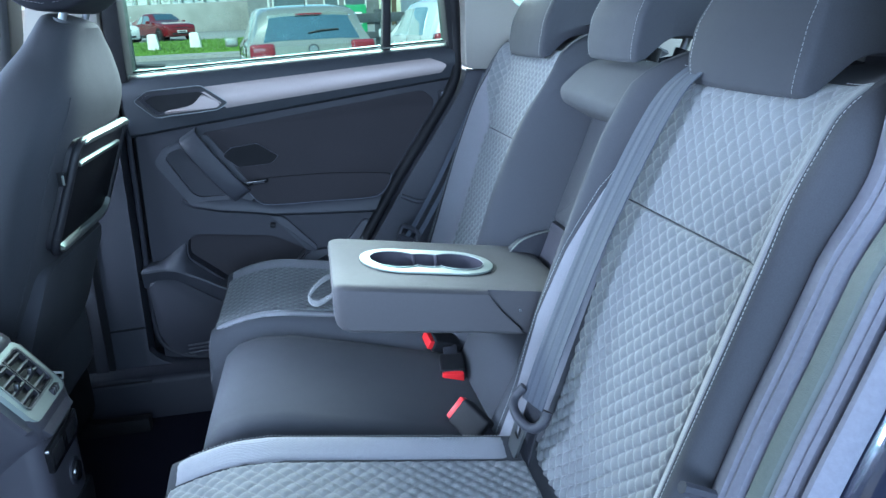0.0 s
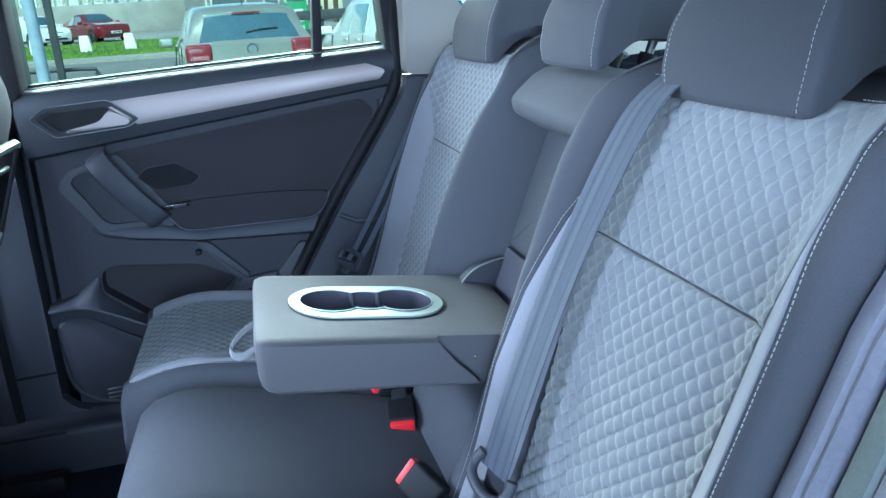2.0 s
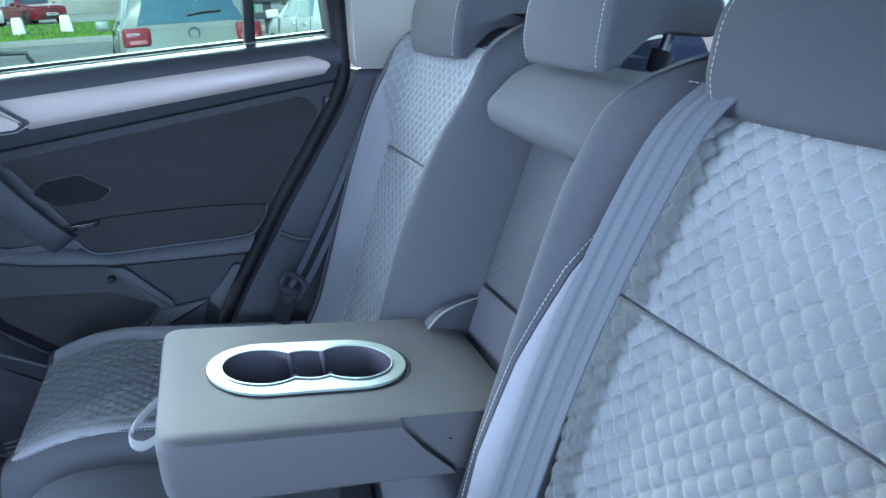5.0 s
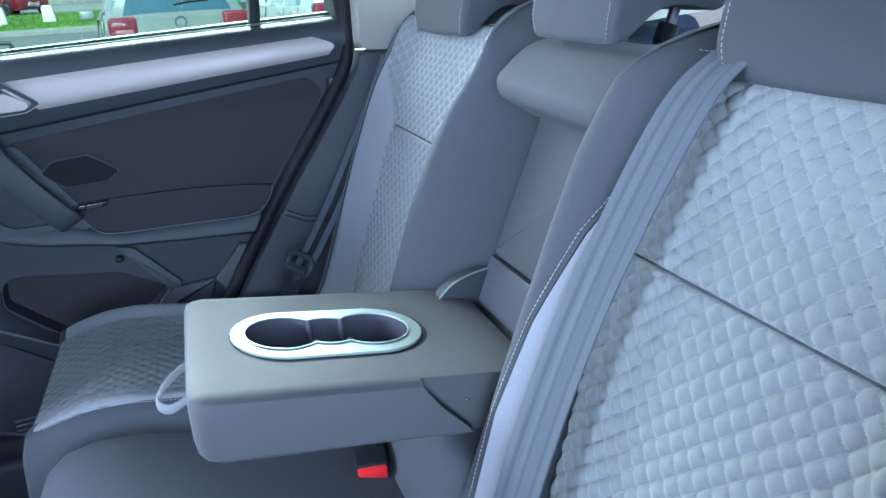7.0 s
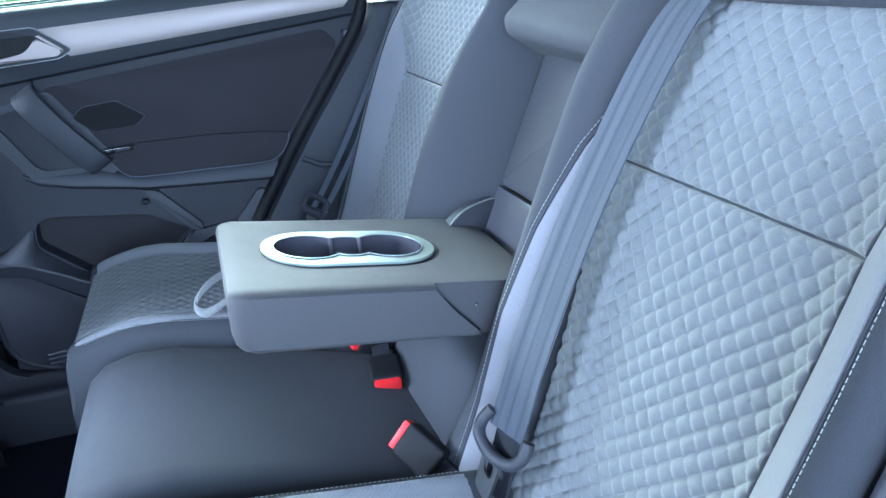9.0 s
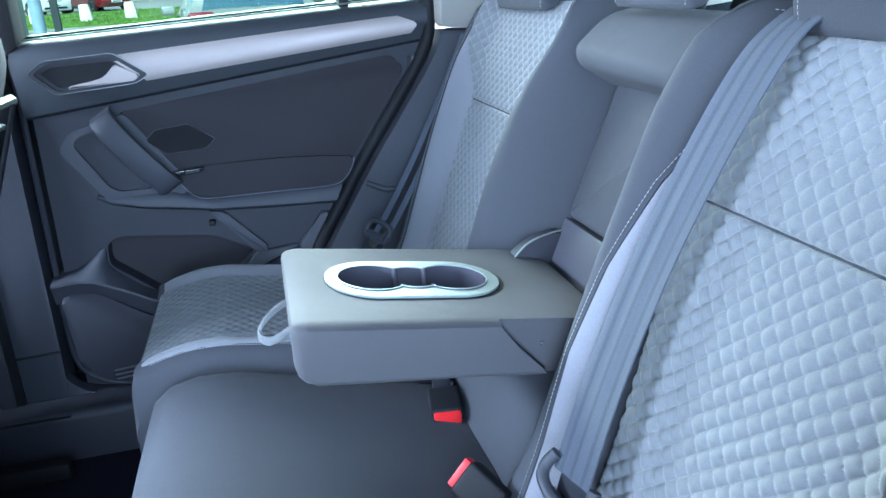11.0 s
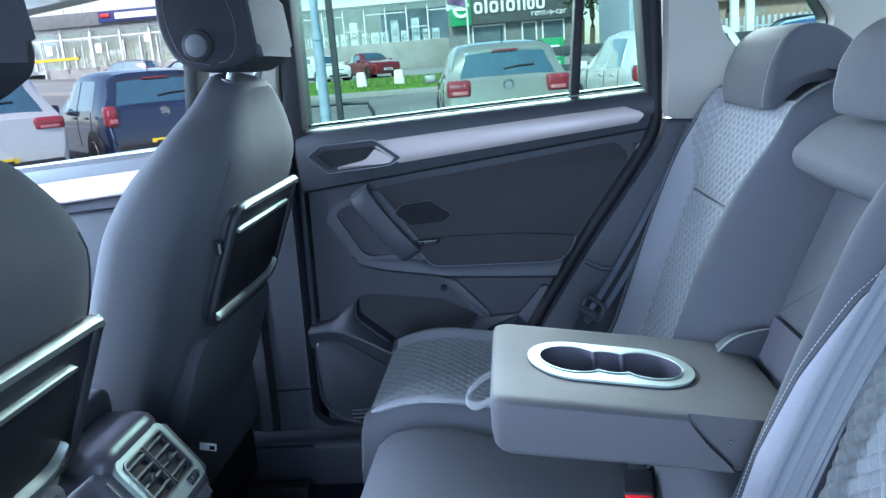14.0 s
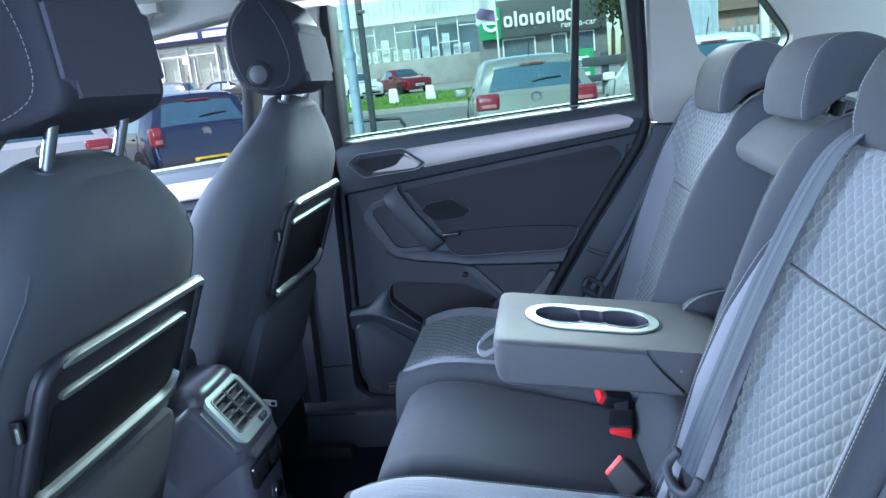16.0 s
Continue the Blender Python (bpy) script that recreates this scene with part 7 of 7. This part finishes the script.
for wdt, h in ((0.60, 0.78), (0.30, 1.05), (0.60, 0.78), (0.36, 0.78), (0.60, 0.78), (0.36, 0.78), (0.18, 1.05), (0.52, 0.78), (0.60, 0.78)):
    z0 = 4.78
    if wdt > 0.5:
        o = rounded([(xx, z0), (xx + wdt, z0), (xx + wdt, z0 + h), (xx, z0 + h)], 0.24, 5)
        n = rounded([(xx + 0.17, z0 + 0.17), (xx + wdt - 0.17, z0 + 0.17), (xx + wdt - 0.17, z0 + h - 0.17), (xx + 0.17, z0 + h - 0.17)], 0.12, 5)
        part("sign_shape", ring_prism(o, n, lambda u, v, d: Vector((u, 55.75 - d, v)), 0.0, 0.10), M_LETTER, ro)
    else:
        part("sign_shape", rbox((min(wdt, 0.2), 0.1, h), (xx + wdt / 2, 55.72, z0 + h / 2), 0.05, 2), M_LETTER, ro)
    xx += wdt + 0.11
fc = bpy.data.curves.new("sign_words", "FONT")
fc.body, fc.size, fc.extrude = "rent-a-car", 0.62, 0.03
fo = new("sign_words", fc)
bpy.context.view_layer.update()
wm = bpy.data.meshes.new_from_object(fo.evaluated_get(bpy.context.evaluated_depsgraph_get()))
bpy.data.objects.remove(fo)
wm.transform(Matrix.Translation((2.05, 55.70, 4.35)) @ Matrix.Rotation(radians(90), 4, "X"))
wbm = bmesh.new()
wbm.from_mesh(wm)
bpy.data.meshes.remove(wm)
part("lettering", wbm, M_LETTER, ro, "white lettering", smooth=False)
for x, w in ((-1.0, 2.2), (1.9, 0.9), (3.6, 1.4)):
    wdw = part("window", rbox((w, 0.06, 1.3), (x, 56.17, 3.25), 0), M_SHOPGLASS, ro)
    part("window_frame", ring_prism([(x - w / 2 - 0.1, 2.5), (x + w / 2 + 0.1, 2.5), (x + w / 2 + 0.1, 4.0), (x - w / 2 - 0.1, 4.0)], [(x - w / 2, 2.6), (x + w / 2, 2.6), (x + w / 2, 3.9), (x - w / 2, 3.9)], lambda u, v, d: Vector((u, 56.15 - d, v)), 0, 0.08), M_SHOPFRAME, wdw)

# banner flag, green board, railing
fl = thing("banner_flag", (-1.9, 40.0, 1.1), "white and mauve banner flag on a thin pole", "flag")
part("pole", tube([(-1.75, 40, 1.0), (-1.75, 40, 4.2), (-1.75, 40, 7.5)], 0.05, 8, up=(0, 1, 0)), M_SHOPFRAME, fl)
part("banner", sheet(lambda u, w: Vector((-1.80 - 1.0 * u, 40 + 0.10 * math.sin(u * 5 + w * 2), 4.0 + 3.2 * w + 0.15 * math.sin(u * 3))), 14, 16, 0.02, (0, 1, 0)), M_FASCIA, fl)
part("banner_band", sheet(lambda u, w: Vector((-1.80 - 0.95 * u, 39.95 + 0.10 * math.sin(u * 5 + w * 2), 4.2 + 0.5 * w + 0.25 * u)), 10, 4, 0.01, (0, 1, 0)), mat("mauve_print", (0.20, 0.12, 0.26), 0.8), fl)
gb = thing("green_notice_board", (1.85, 30.0, 0.8), "small green notice board with white marks", "sign")
part("board", rbox((0.95, 0.05, 1.3), (1.85, 30.0, 1.42), 0.02), M_GREEN, gb)
part("leg", rbox((0.08, 0.08, 1.3), (1.5, 30.05, 0.5), 0.01), M_DARKPOLE, gb)
part("leg", rbox((0.08, 0.08, 1.3), (2.2, 30.05, 0.5), 0.01), M_DARKPOLE, gb)
for k in range(3):
    part("print_bar", rbox((0.6, 0.02, 0.14), (1.85, 29.97, 1.12 + 0.3 * k), 0.01), M_LETTER, gb)
rl = thing("road_railing", (3.5, 24.0, 0.6), "dark timber post-and-rail barrier", "railing")
for k in range(4):
    part("post", rbox((0.22, 0.22, 1.3), (2.2 + 2.0 * k, 24.0, 1.1), 0.02), M_DARKPOLE, rl)
part("rail", rbox((7.0, 0.12, 0.28), (5.0, 23.88, 1.5), 0.02), M_DARKPOLE, rl)
part("rail", rbox((7.0, 0.12, 0.2), (5.0, 23.88, 1.0), 0.02), M_DARKPOLE, rl)

# right-hand distance: shed, fence, house, trees
sh = thing("ribbed_shed", (7.0, 26.0, 0.6), "pale blue ribbed steel shed corner", "building")
bm = rbox((1.9, 8.0, 8.0), (5.1, 30.0, 4.4), 0.02)
for k in range(10):
    rbox((0.07, 0.06, 8.0), (4.2 + 0.2 * k, 25.98, 4.4), 0, bm=bm)
part("wall", bm, M_SHED, sh)
pf_ = thing("palisade_fence", (9.0, 30.0, 0.7), "pale steel palisade fence", "fence")
for k in range(40):
    part("pale", rbox((0.10, 0.04, 1.5), (6.6 + 0.22 * k, 30.0, 1.5), 0.01), M_SHED, pf_)
part("rail", rbox((9.0, 0.05, 0.08), (11.0, 30.05, 1.9), 0), M_SHED, pf_)
for x in (6.9, 7.35):
    solo("gate_post", rbox((0.22, 0.22, 2.6), (x, 24.0, 1.75), 0.02), M_WHITE, "white painted square gate post", "post", "gate posts")
hs = thing("house", (20.0, 60.0, 2.0), "red-brown brick house with tiled roof", "house")
part("wall", rbox((14, 8, 2.6), (20.0, 64.0, 3.1), 0.02), M_BRICKRED, hs)
part("roof", loft([[Vector((x, 59.5, 4.4)), Vector((x, 68.5, 4.4)), Vector((x, 64.0, 6.2))] for x in (12.6, 27.4)]), M_ROOF, hs)
for x in (15.5, 19.0, 23.0):
    part("window", rbox((1.2, 0.1, 1.2), (x, 59.98, 3.3), 0.02), M_SHOPGLASS, hs)


def tree(label, at, h, crown_r, leaf, count, lsize, gap=0.0):
    x, y = at
    z = ground_z(x, y)
    t = thing("tree", (x, y, z), label, "tree", "trees")
    part("trunk", tube(smooth_path([(x, y, z - 0.2), (x + 0.1, y, z + h * 0.3), (x - 0.05, y, z + h * 0.55), (x, y, z + h * 0.9)], 4), 0.16, 8), M_BARK, t)
    bm = bmesh.new()
    rnd = random.Random(int(x * 10))
    tips = []
    for k in range(16):
        a, e = rnd.uniform(0, 6.28), rnd.uniform(0.2, 1.2)
        s = Vector((x, y, z + h * rnd.uniform(0.35, 0.75)))
        q = s + Vector((math.cos(a) * math.cos(e), math.sin(a) * math.cos(e), math.sin(e))) * crown_r * rnd.uniform(0.7, 1.1)
        tube([s, s.lerp(q, 0.5) + Vector((0, 0, 0.15)), q], 0.045, 5, bm)
        tips += [s.lerp(q, f) for f in (0.5, 0.75, 1.0)]
    part("limbs", bm, M_BARK, t)
    vs, fs2 = [], []
    for k in range(count):
        c = rnd.choice(tips)
        p = c + Vector((rnd.gauss(0, 1), rnd.gauss(0, 1), rnd.gauss(0, 0.8))) * crown_r * 0.20
        u, v = Vector((rnd.gauss(0, 1), rnd.gauss(0, 1), rnd.gauss(0, 1))).normalized() * lsize, Vector((rnd.gauss(0, 1), rnd.gauss(0, 1), rnd.gauss(0, 1))).normalized() * lsize
        b = len(vs)
        vs += [p - u, p + v * 0.5, p + u, p - v * 0.5]
        fs2.append((b, b + 1, b + 2, b + 3))
    me = bpy.data.meshes.new("crown")
    me.from_pydata(vs, [], fs2)
    me.materials.append(leaf)
    ob = new("crown", me)
    ob.parent = t
    ob.matrix_parent_inverse = Matrix.Translation(-t.location)
    ob["kind"] = "stuff"
    return t


tree("bare twiggy tree behind the fence", (14.5, 52.0), 9, 3.2, M_LEAFDK, 1500, 0.10)
tree("bare twiggy tree behind the office", (6.2, 62.0), 11, 3.5, M_LEAFGR, 3000, 0.14)
tree("dark evergreen tree by the road", (5.6, 50.0), 8, 2.2, M_LEAFGR, 3500, 0.14)
tree("yellow flowering tree beyond the fence", (17.5, 40.0), 6, 2.4, M_LEAFYE, 3500, 0.12)
tree("bare twiggy tree above the shop roof", (-52.0, 72.0), 14, 5, M_LEAFDK, 2500, 0.16)
